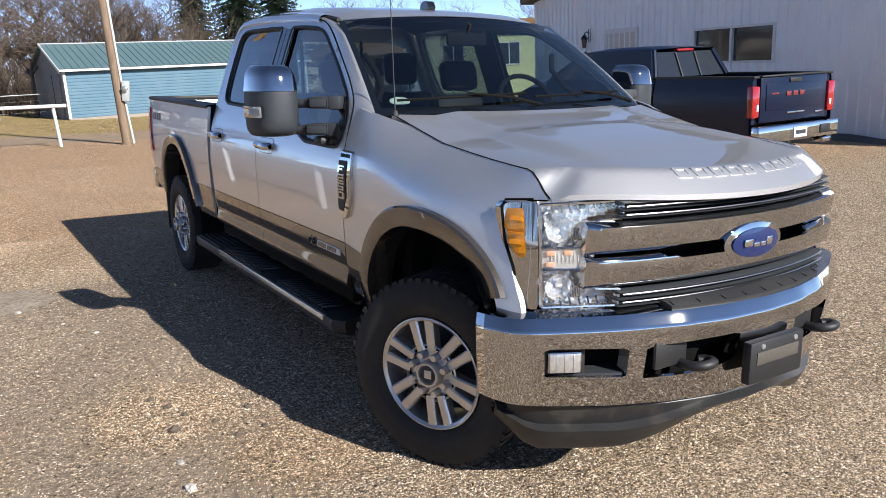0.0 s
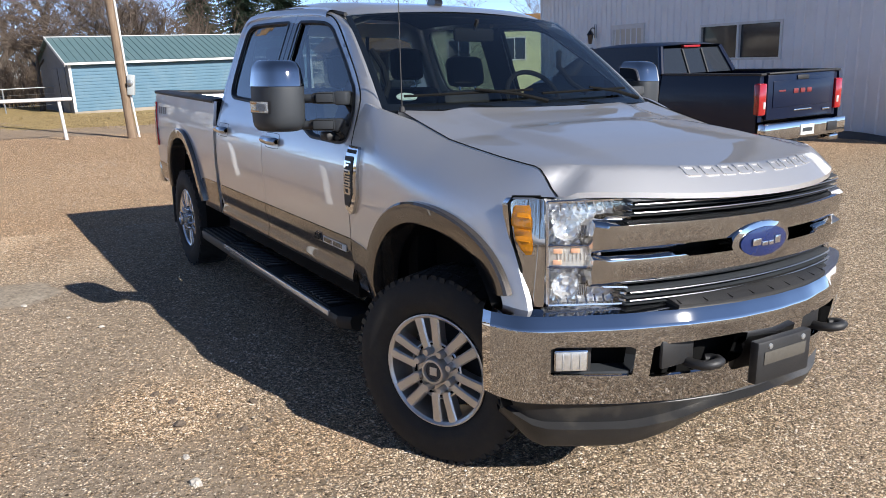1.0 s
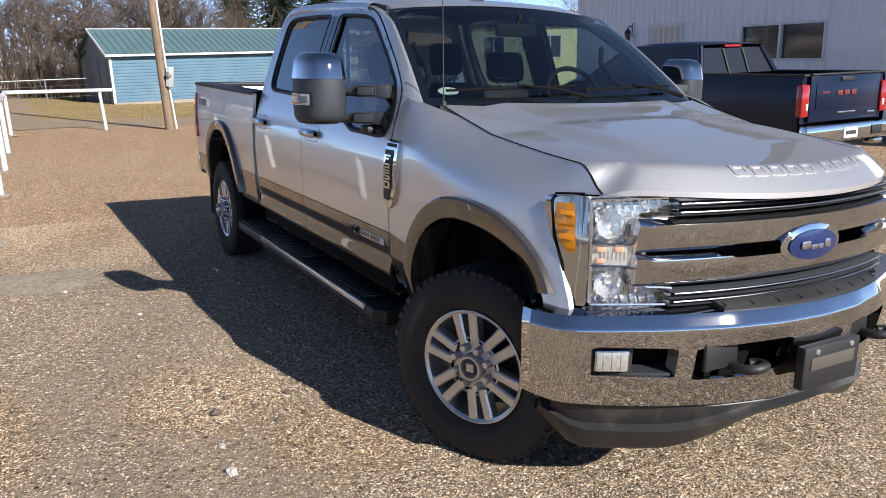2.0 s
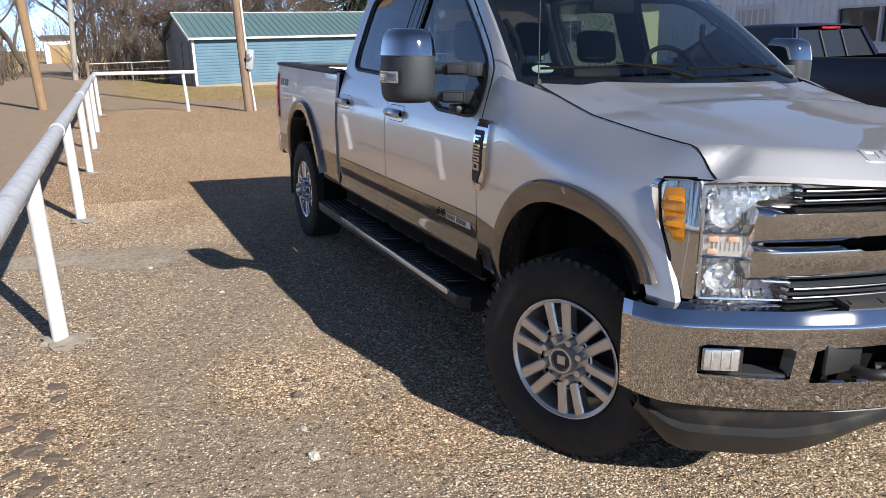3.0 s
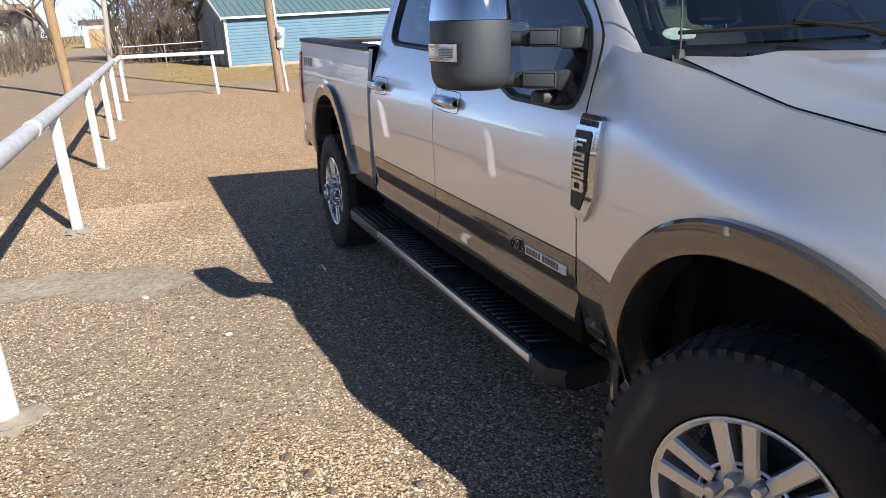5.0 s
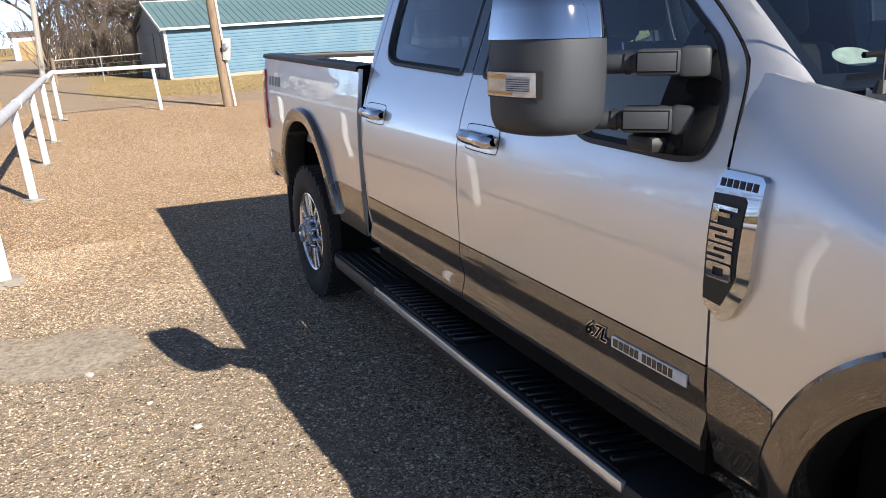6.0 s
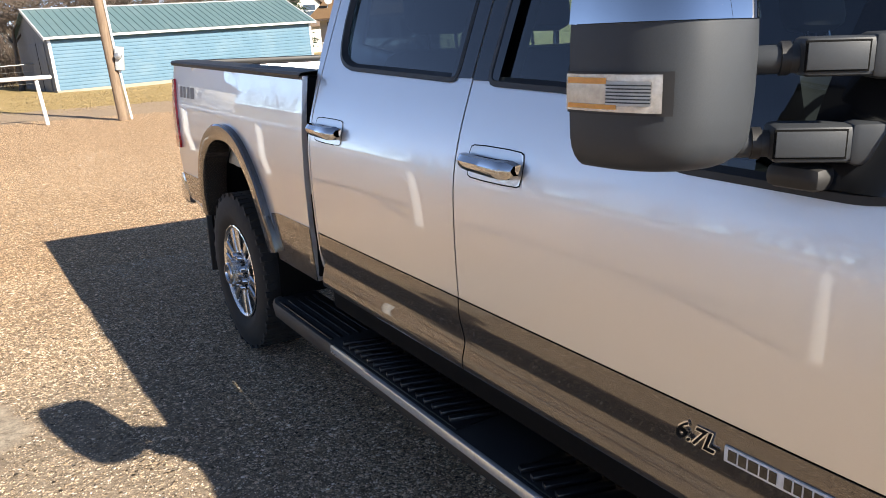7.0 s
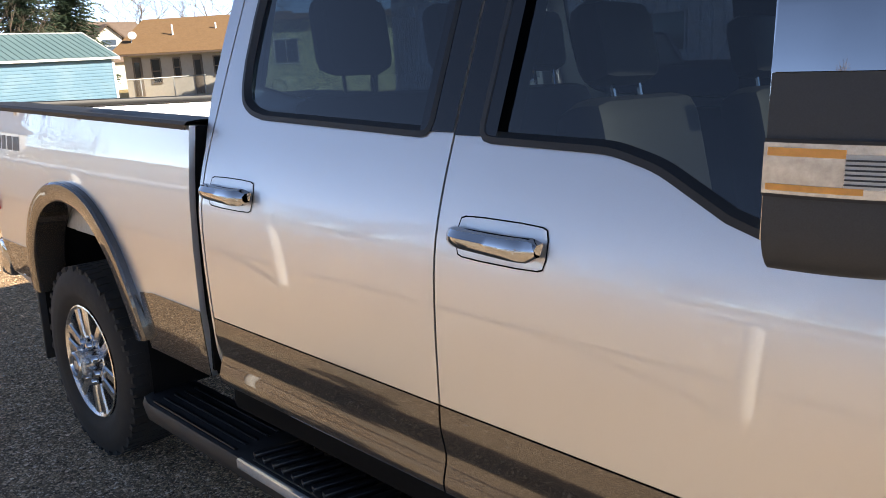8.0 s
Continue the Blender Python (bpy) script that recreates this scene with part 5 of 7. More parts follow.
def hood(truck):
    """Hood skin in (x, y), with a raised middle and a nose that rolls down."""
    def edge_y(x):
        return -0.890 + 0.40 * x * x + 0.24 * x ** 4

    def hz(x, y):
        ax = abs(x)
        q = min(1.0, ax / max(hood_line_x(y), 0.1))
        ze = hood_line_z(y) if y > -0.47 else float(np.interp(y, (-0.95, -0.47), (1.243, hood_line_z(-0.47))))
        crown = float(np.interp(y, (-0.90, -0.50, -0.25, 0.0, 0.35), (0.022, 0.030, 0.036, 0.042, 0.015))) * (1 - q ** (2 + 5 * step01(0.1, -0.5, y)))
        dome = (0.024 - 0.006 * step01(0.0, 0.4, y)) * step01(0.60, 0.47, ax) * step01(-0.80, -0.20, y)
        z = ze + crown + dome
        # front band: folds down over the last hand's width
        d = y - edge_y(x)
        z -= 0.070 * max(0.0, 1 - max(d, 0) / 0.105) ** 1.08
        # the outer corners fold down with the wing's edge
        if y < -0.47:
            z = min(z, hood_line_z(y) + 0.9 * max(0.0, hood_line_x(y) - ax) + 0.003)
        return z

    pts = []
    for k in range(33):
        x = -0.735 + 1.47 * k / 32
        pts.append((x, edge_y(x)))
    sides = [(hood_line_x(y) - 0.004, y) for y in np.linspace(-0.575, 0.55, 40)]
    back = [(x, 0.54 - 0.13 * (1 - (x / 0.78) ** 2)) for x in np.linspace(0.76, -0.76, 20)]
    out = pts + sides + back + [(-x, y) for x, y in sides[::-1]]
    h = part("hood", sheet(out, lambda x, y: (x, y, hz(x, y)), (), 0.022, (0, 0, -0.02)), M_PAINT, truck)
    for s in (-1, 1):
        part("shut_line", tb([(s * (hood_line_x(y) - 0.003), y, hood_line_z(y) + 0.002) for y in np.linspace(0.54, -0.57, 40)], 0.0026, 5), M_DARK, h)
    # raised marks across the nose
    xs = [-0.345 + 0.076 * k for k in range(5)] + [0.075 + 0.076 * k for k in range(4)]
    for x0 in xs:
        mark = smooth_poly([(x0, -0.108), (x0 + 0.060, -0.108), (x0 + 0.062, -0.064), (x0 + 0.002, -0.064)], 1, 0.12)
        slot = [(x0 + 0.013, -0.098), (x0 + 0.048, -0.098), (x0 + 0.049, -0.074), (x0 + 0.014, -0.074)]
        part("raised_mark", sheet(mark, lambda x, v: (x, edge_y(x) - v - 0.0015, hz(x, edge_y(x) - v) + 0.004), [slot], 0.012, (0, 0.003, -0.008)), M_PAINT, h, smooth=False)
    return hz, edge_y


def windshield_pt(u, v):
    """u across -1..1, v from base 0 to top 1."""
    x = u * (0.825 - 0.125 * v)
    y0 = 0.50 + 0.114 * abs(u) ** 2.2
    y1 = 1.21 + 0.065 * abs(u) ** 2.0
    z0, z1 = 1.455, 1.968 - 0.034 * u * u
    return (x, y0 + (y1 - y0) * v, z0 + (z1 - z0) * v + 0.02 * math.sin(math.pi * v))


def roof_z(x, y):
    q = abs(x) / 0.70
    base = float(np.interp(y, (1.21, 1.40, 1.65, 2.0, 2.4, 2.75, 2.95, 3.03, 3.06), (1.970, 2.014, 2.046, 2.073, 2.086, 2.083, 2.070, 2.050, 2.02)))
    return base - 0.022 * q ** 2 - 0.06 * max(0, q - 0.75) / 0.25


def cab(truck):
    # windscreen and its black border
    n, m = 24, 14
    w = part("windscreen", loft(bmesh.new(), [[windshield_pt(-1 + 2 * i / n, j / m) for i in range(n + 1)] for j in range(m + 1)]), M_GLASS, truck)
    bm = bmesh.new()
    inn = lambda u, v: Vector(windshield_pt(u, v)) + Vector((0, 0.006, -0.006))
    for a, b, c, d in ((-1, 1, 0, 0.06), (-1, 1, 0.985, 1)):
        loft(bm, [[inn(a + (b - a) * i / n, v) for i in range(n + 1)] for v in (c, d)])
    for a, b in ((-1, -0.955), (0.955, 1)):
        loft(bm, [[inn(u, j / m) for j in range(m + 1)] for u in (a, b)])
    part("black_border", bm, M_GLOSSBLACK, w)
    # roof skin
    rows = [[(x, 1.200 + 0.08 * (x / 0.67) ** 2, 1.967 - 0.034 * (x / 0.67) ** 2) for x in np.linspace(-0.67, 0.67, 21)]]
    for j in range(31):
        f = j / 30
        y = 1.225 + (3.06 - 1.225) * f
        rows.append([(x, y + 0.075 * (x / 0.67) ** 2 * (1 - f) ** 6, roof_z(x, y)) for x in np.linspace(-0.67, 0.67, 21)])
    roof = part("roof", loft(bmesh.new(), rows), M_PAINT, truck)
    part("roof_inner", loft(bmesh.new(), [[(x, y, z - 0.035) for x, y, z in r] for r in rows[1::4]]), M_LINER, roof)
    part("roof_antenna", prism(smooth_poly([(-0.05, 0), (0.07, 0), (0.05, 0.05), (-0.01, 0.06)], 2), 0.05, lambda u, v, w_: (w_ - 0.025, 1.55 + u, roof_z(0, 1.55) + v - 0.005)), M_GLOSSBLACK, roof)
    for s in (-1, 1):
        # windscreen pillar between the door and the glass
        gap = [(y - 0.007, z + 0.004) for y, z in DOOR_GAP if z > 1.37]
        dist = [0.0]
        for a, c in zip(gap, gap[1:]):
            dist.append(dist[-1] + math.hypot(c[0] - a[0], c[1] - a[1]))
        rows = []
        for t in np.linspace(0, 1, 25):
            gy_ = float(np.interp(t * dist[-1], dist, [g[0] for g in gap]))
            gz_ = float(np.interp(t * dist[-1], dist, [g[1] for g in gap]))
            pd = Vector((s * cab_w(gy_, gz_), gy_, gz_))
            pw = Vector(windshield_pt(s, -0.06 + 1.05 * t))
            if t > 0.8:
                pw = pw.lerp(Vector((s * 0.655, gy_ + 0.02, roof_z(0.655, max(1.22, gy_)))), (t - 0.8) / 0.2)
            md = pd.lerp(pw, 0.45) + Vector((s * 0.010, 0, 0.004))
            m2 = pd.lerp(pw, 0.15) + Vector((s * 0.004, 0, 0.002))
            m3 = pd.lerp(pw, 0.86) + Vector((s * 0.008, -0.002, 0.004))
            rows.append([pd + Vector((-s * 0.03, 0.005, 0)), pd, m2, md, m3, pw, pw + Vector((-s * 0.01, 0.02, -0.02))])
        part("pillar", loft(bmesh.new(), rows), M_PAINT, truck)
        bm = bmesh.new()
        path = [(0.692, 1.50, 1.962), (0.686, 1.62, 1.978), (0.680, 1.80, 1.992), (0.673, 2.10, 2.008), (0.667, 2.45, 2.022), (0.666, 2.75, 2.024), (0.668, 2.93, 2.012), (0.674, 3.01, 1.985), (0.69, 3.05, 1.93)]
        rows = []
        for x, y, z in path:
            rows.append([(s * (x - 0.050), y, z + 0.012), (s * (x - 0.02), y, z + 0.018), (s * (x + 0.010), y, z + 0.008), (s * (x + 0.022), y, z - 0.010), (s * (x + 0.024), y, z - 0.024), (s * (x + 0.005), y, z - 0.035)])
        loft(bm, rows)
        part("roof_rail", bm, M_PAINT, truck)
        # dark strips behind the shut lines
        for ya, yb2, z0, z1 in ((1.975, 2.008, 0.61, 1.44),):
            part("shut_line", loft(bmesh.new(), [[(s * (cab_w(y, z) - 0.006), y, z) for y in (ya, yb2)] for z in np.linspace(z0, z1, 12)]), M_DARK, truck)
        part("shut_line", loft(bmesh.new(), [[(s * (cab_w(y, z) - 0.007), y + d, z) for d in (-0.010, 0.02)] for y, z in DOOR_GAP[:4]]), M_DARK, truck)
        part("shut_line", tb([(s * (cab_w(y, z) + 0.0005), y - 0.003, z + 0.002) for y, z in smooth_line(DOOR_GAP[3:])], 0.0035, 5), M_DARK, truck)
        part("shut_line", loft(bmesh.new(), [[(s * (cab_w(y, z) - 0.006), y, z) for z in (0.815, 0.84)] for y in np.linspace(0.75, 2.98, 12)]), M_DARK, truck)
        part("roof_moulding", tb([(s * 0.662, y, roof_z(0.662, y) + 0.004) for y in (1.36, 1.5, 1.8, 2.1, 2.4, 2.7, 2.95)], 0.012, 6), M_PLASTIC, roof)
        # rear corner of the cab
        cs = lambda y, z: (s * cab_w(y, z), y, z)
        out = [(2.992, 0.60), (2.992, 0.83), (2.993, 1.10), (2.993, 1.60), (2.987, 1.885), (2.962, 1.960), (2.905, 1.998), (2.80, 2.010), (2.82, 2.030), (2.93, 2.026), (3.00, 2.004), (3.036, 1.965), (3.050, 1.90), (3.052, 1.70), (3.046, 1.52), (3.032, 1.44), (3.012, 1.36), (3.005, 1.10), (3.003, 0.83), (3.006, 0.60)]
        part("cab_corner", sheet(out, cs, (), 0.03, (-s * 0.05, 0, 0)), M_PAINT, truck)
        part("rocker", bx((s * 0.905 if s < 0 else 0.80, 0.76, 0.50), (s * 0.80 if s < 0 else 0.905, 3.0, 0.612), 0.02), M_DARK, truck)
        # B pillar, black, inside the glass line
        bm = bmesh.new()
        loft(bm, [[(s * (cab_w(2, z) + 0.003), y, z) for y in (1.875, 1.99)] for z in np.linspace(1.44, 1.925, 8)])
        part("pillar_trim", bm, M_GLOSSBLACK, truck)
        bm = bmesh.new()
        loft(bm, [[(s * (cab_w(2, z) + 0.003), y, z) for y in (1.998, 2.10)] for z in np.linspace(1.445, 1.93, 8)])
        part("pillar_trim", bm, M_GLOSSBLACK, truck)
        loft_bm = loft(bmesh.new(), [[(s * (cab_w(2, z) - 0.05), y, z) for y in (1.86, 2.12)] for z in np.linspace(0.7, 1.93, 8)])
        part("inner_pillar", loft_bm, M_DASH, truck)
    # back of the cab with its window
    rows_out = [(-0.90, 0.62), (0.90, 0.62), (0.90, 1.35), (0.865, 1.47), (0.70, 1.93), (0.63, 2.01), (-0.63, 2.01), (-0.70, 1.93), (-0.865, 1.47), (-0.90, 1.35)]
    yb = lambda z: 2.995 + 0.035 * step01(1.36, 1.46, z) + 0.008 * step01(1.5, 1.9, z)
    hole = smooth_poly([(-0.71, 1.50), (0.71, 1.50), (0.61, 1.90), (-0.61, 1.90)], 1, 0.1)
    part("cab_back", sheet(rows_out, lambda x, z: (x, yb(z), z), [hole], 0.06, (0, -0.03, 0)), M_PAINT, truck)
    part("rear_window", sheet(hole, lambda x, z: (x, yb(z) - 0.01, z), (), 0.15), M_REARGLASS, truck)
    for x in (-0.24, 0.24):
        part("window_divider", bx((x - 0.012, 3.012, 1.49), (x + 0.012, 3.030, 1.91), 0.003), M_GLOSSBLACK, truck)
    # floor and inside
    part("cab_floor", bx((-0.86, 0.55, 0.50), (0.86, 2.97, 0.66), 0.02), M_DARK, truck)
    part("firewall", bx((-0.80, 0.35, 0.50), (0.80, 0.45, 1.30), 0.02), M_DARK, truck)
    dash_rows = [[(x, y, z) for y, z in ((0.56, 1.40), (0.75, 1.41), (0.92, 1.405), (1.02, 1.37), (1.05, 1.30), (1.03, 1.10), (0.95, 0.95))] for x in np.linspace(-0.80, 0.80, 9)]
    part("dashboard", loft(bmesh.new(), dash_rows), M_DASH, truck, "dark dashboard")
    part("dash_hood", sheet(smooth_poly([(0.22, 0.85), (0.58, 0.85), (0.60, 1.06), (0.20, 1.06)], 2), lambda x, y: (x, y, 1.445 - 0.3 * (x - 0.4) ** 2), (), 0.04, (0, 0, -0.06)), M_DASH, truck)
    for s in (-1, 1):
        part("door_lining", loft(bmesh.new(), [[(s * (cab_w(y, z) - 0.07), y, z) for z in (0.7, 1.0, 1.25, 1.41 if y > 1.5 else 1.28)] for y in (0.85, 1.2, 1.48, 1.6, 1.98, 2.9)]), M_DASH, truck)
    seats(truck)


def seats(truck):
    def seat(x0, x1, y, rear=False):
        base = part("seat", bx((x0, y - 0.52, 0.82), (x1, y, 1.0), 0.05), M_SEAT, truck, "black leather seat")
        k = Matrix.Translation((0, y, 0.95)) @ pose(0, 0, 0, -14 if not rear else -10) @ Matrix.Translation((0, -y, -0.95))
        part("seat_back", box(bmesh.new(), (x0 + 0.02, y - 0.08, 0.95), (x1 - 0.02, y + 0.08, 1.52), 0.06, k), M_SEAT, base)
        heads = ((x0 + x1) / 2,) if not rear else (-0.48, 0.0, 0.48)
        for xc in heads:
            part("headrest", box(bmesh.new(), (xc - 0.135, y - 0.05, 1.55 if not rear else 1.58), (xc + 0.135, y + 0.06, 1.76 if not rear else 1.83), 0.05, k), M_SEAT, base)
            bm = bmesh.new()
            for dx in (-0.06, 0.06):
                tube(bm, [k @ Vector((xc + dx, y, 1.48)), k @ Vector((xc + dx, y, 1.60))], 0.007, 6)
            part("headrest_posts", bm, M_CHROME, base)
    seat(-0.68, -0.16, 1.72)
    seat(0.16, 0.68, 1.72)
    seat(-0.74, 0.74, 2.70, True)
    part("console", bx((-0.13, 0.95, 0.75), (0.13, 1.75, 1.12), 0.03), M_DASH, truck)
    # steering wheel on the driver's side
    m = pose(0.44, 1.15, 1.46, 62, 0, 0)
    bm = bmesh.new()
    ring = [m @ Vector((0.19 * math.cos(a), 0.19 * math.sin(a), 0)) for a in np.linspace(0, 2 * math.pi, 33)]
    tube(bm, ring, 0.015, 8, caps=False)
    for a in (0, 180, 270):
        tube(bm, [m @ Vector((0, 0, -0.02)), m @ Vector((0.18 * math.cos(radians(a)), 0.18 * math.sin(radians(a)), 0))], 0.016, 6)
    part("steering_wheel", bm, M_DARK, truck)
    part("mirror", bx((-0.13, 1.12, 1.80), (0.13, 1.15, 1.875), 0.015), M_DARK, truck, "black rear-view mirror")
    part("mirror_stem", tb([(0, 1.13, 1.86), (0, 1.10, 1.92)], 0.012, 6), M_DASH, truck)
    part("grab_handle", tb([(0.66, 0.93, 1.50), (0.60, 1.0, 1.56), (0.58, 1.1, 1.66), (0.62, 1.15, 1.75)], 0.016, 8), M_DARK, truck)
    part("grab_handle", tb([(-0.66, 0.93, 1.50), (-0.60, 1.0, 1.56), (-0.58, 1.1, 1.66), (-0.62, 1.15, 1.75)], 0.016, 8), M_DARK, truck)


def cowl(truck):
    rows = [[(x, y, z) for y, z in ((0.42 + 0.13 * (x / 0.76) ** 2, 1.425), (0.47 + 0.16 * (x / 0.76) ** 2, 1.438), (0.60 + 0.18 * (x / 0.76) ** 2, 1.452))] for x in np.linspace(-0.78, 0.78, 25)]
    c = part("cowl", loft(bmesh.new(), rows), M_PLASTIC, truck, "black plastic cowl")
    for s in (-1, 1):
        for k in range(14):
            x = 0.10 + 0.042 * k
            if s < 0:
                x = -x
            part("cowl_slat", bx((x, 0.47 + 0.16 * (x / 0.76) ** 2, 1.437), (x + 0.012, 0.56 + 0.16 * (x / 0.76) ** 2, 1.456)), M_DARK, c)
    for x0, x1 in ((-0.70, -0.02), (0.02, 0.66)):
        bm = bmesh.new()
        p = [Vector(windshield_pt(x / 0.80, 0.075 + 0.05 * (x - x0))) + Vector((0, -0.022, 0.022)) for x in np.linspace(x0, x1, 9)]
        tube(bm, p, 0.007, 6)
        wp = part("wiper", bm, M_DARK, truck, "black wiper")
        arm = [Vector(windshield_pt((x1 + 0.04) / 0.80, 0.02)) + Vector((0, -0.03, 0.015)), Vector(windshield_pt((x1 - 0.12) / 0.80, 0.055)) + Vector((0, -0.04, 0.034)), p[4] + Vector((0, -0.012, 0.018))]
        part("wiper_arm", tb(arm, [0.012, 0.009, 0.006], 6), M_DARK, wp)
    part("antenna", tb([(-0.775, 0.52, 1.46), (-0.775, 0.55, 2.25)], [0.003, 0.0016], 6), M_PLASTIC, truck)
    part("antenna_foot", tb([(-0.775, 0.52, 1.45), (-0.775, 0.52, 1.475)], [0.016, 0.010], 10), M_PLASTIC, truck)
    # white round sticker low on the windscreen, inside
    m = bmesh.new()
    pts = []
    for k in range(20):
        a = 2 * math.pi * k / 20
        pts.append(m.verts.new(Vector(windshield_pt(-0.83 + 0.060 * math.cos(a), 0.12 + 0.035 * math.sin(a))) + Vector((0, 0.01, -0.008))))
    m.faces.new(pts)
    part("sticker", m, plain("pale_green_sticker", (0.30, 0.36, 0.34), 0.6, vary=0.3, grain=40), truck, "white oval windscreen sticker")


def grille(truck, edge_y):
    gy = lambda x: -0.815 + 0.265 * x * x
    g = part("grille", sheet([(-0.62, 0.80), (0.62, 0.80), (0.62, 1.205), (-0.62, 1.205)], lambda x, z: (x, gy(x) + 0.07, z), (), 0.06, (0, 0.03, 0)), M_DARK, truck, "black grille backing")

    def bar(z0, z1, x1, bulge, name, mat, holes=(), back=0.06, dz=0.0):
        h = (z1 - z0) / 2
        zc = (z0 + z1) / 2
        out = [(x, z0) for x in np.linspace(-x1, x1, 25)] + [(x, z1) for x in np.linspace(x1, -x1, 25)]
        f = lambda x, z: (x, gy(x) - bulge * (1 - abs((z - zc) / h) ** 2.6), z)
        return part(name, sheet(out, f, holes, min(0.025, h * 0.7), (0, back, 0)), mat, g)

    for z in (1.188, 1.162, 1.138):
        bar(z - 0.009, z + 0.006, 0.585, 0.034, "grille_slat", M_GREYPLASTIC, back=0.09)
    for z in (0.862, 0.836, 0.812):
        bar(z - 0.009, z + 0.006, 0.585, 0.034, "grille_slat", M_GREYPLASTIC, back=0.09)
    for z in (1.176, 1.146, 0.856, 0.826):
        part("chrome_strip", tb([(x, gy(x) - 0.036, z) for x in np.linspace(-0.575, 0.575, 25)], 0.0035, 8), M_DULLSTRIP, g)
    # two thick chrome bars that part round a dark slot and meet at the badge
    slot = lambda s: [(s * 0.10, 1.018), (s * 0.36, 1.018), (s * 0.40, 1.008), (s * 0.40, 0.998), (s * 0.36, 0.974), (s * 0.10, 0.972)]
    for z0, z1, low in ((1.003, 1.122, False), (0.880, 0.995, True)):
        zc, h = (z0 + z1) / 2, (z1 - z0) / 2
        if not low:
            out = [(-0.694, z0), (-0.40, z0), (-0.36, 1.022), (0.36, 1.022), (0.40, z0), (0.694, z0), (0.702, zc), (0.694, z1), (-0.694, z1), (-0.702, zc)]
        else:
            out = [(-0.694, z0), (0.694, z0), (0.702, zc), (0.694, z1), (0.40, z1), (0.36, 0.975), (-0.36, 0.975), (-0.40, z1), (-0.694, z1), (-0.702, zc)]
        f = lambda x, z, zc=zc, h=h: (x, gy(x) - (0.040 + 0.010 * (z - zc) / h) * (1 - min(1, abs((z - zc) / h)) ** 9) * (1 - 0.6 * step01(0.655, 0.70, abs(x))), z)
        part("grille_bar", sheet(out, f, (), 0.012, (0, 0.07, 0)), M_CHROME, g, "thick chrome grille bar")
    # oval badge with no lettering
    y0 = -0.862
    def oval(a, b, y, bulge, name, mat, par, back):
        pts = [(a * math.cos(t) - 0.012, 0.995 + b * math.sin(t)) for t in np.linspace(0, 2 * math.pi, 49)[:-1]]
        return part(name, sheet(pts, lambda x, z: (x, y + 0.3 * x * x - bulge * max(0, 1 - ((x + 0.012) / a) ** 2 - ((z - 0.995) / b) ** 2), z), (), 0.02, (0, back, 0)), mat, par)
    bd = oval(0.160, 0.075, y0, 0.012, "badge_rim", M_CHROME, g, 0.06)
    oval(0.128, 0.057, y0 - 0.010, 0.008, "badge_field", M_BLUE, bd, 0.004)
    for x0, x1, z0, z1 in ((-0.080, -0.036, 0.985, 1.014), (-0.028, 0.004, 0.980, 0.998), (0.010, 0.036, 0.980, 0.998), (0.044, 0.074, 0.982, 1.014)):
        part("badge_mark", bx((x0 - 0.012, y0 - 0.022, z0), (x1 - 0.012, y0 - 0.014, z1), 0.003), M_LAMPRIM, bd)


LAMP_U = (-0.06, 0.0, 0.14, 0.25, 0.32, 0.39, 0.46, 0.50)
lamp_x = table(LAMP_U, (0.515, 0.57, 0.70, 0.795, 0.838, 0.864, 0.882, 0.890), 0.02)
lamp_y = table(LAMP_U, (-0.760, -0.742, -0.685, -0.620, -0.565, -0.50, -0.432, -0.395), 0.02)


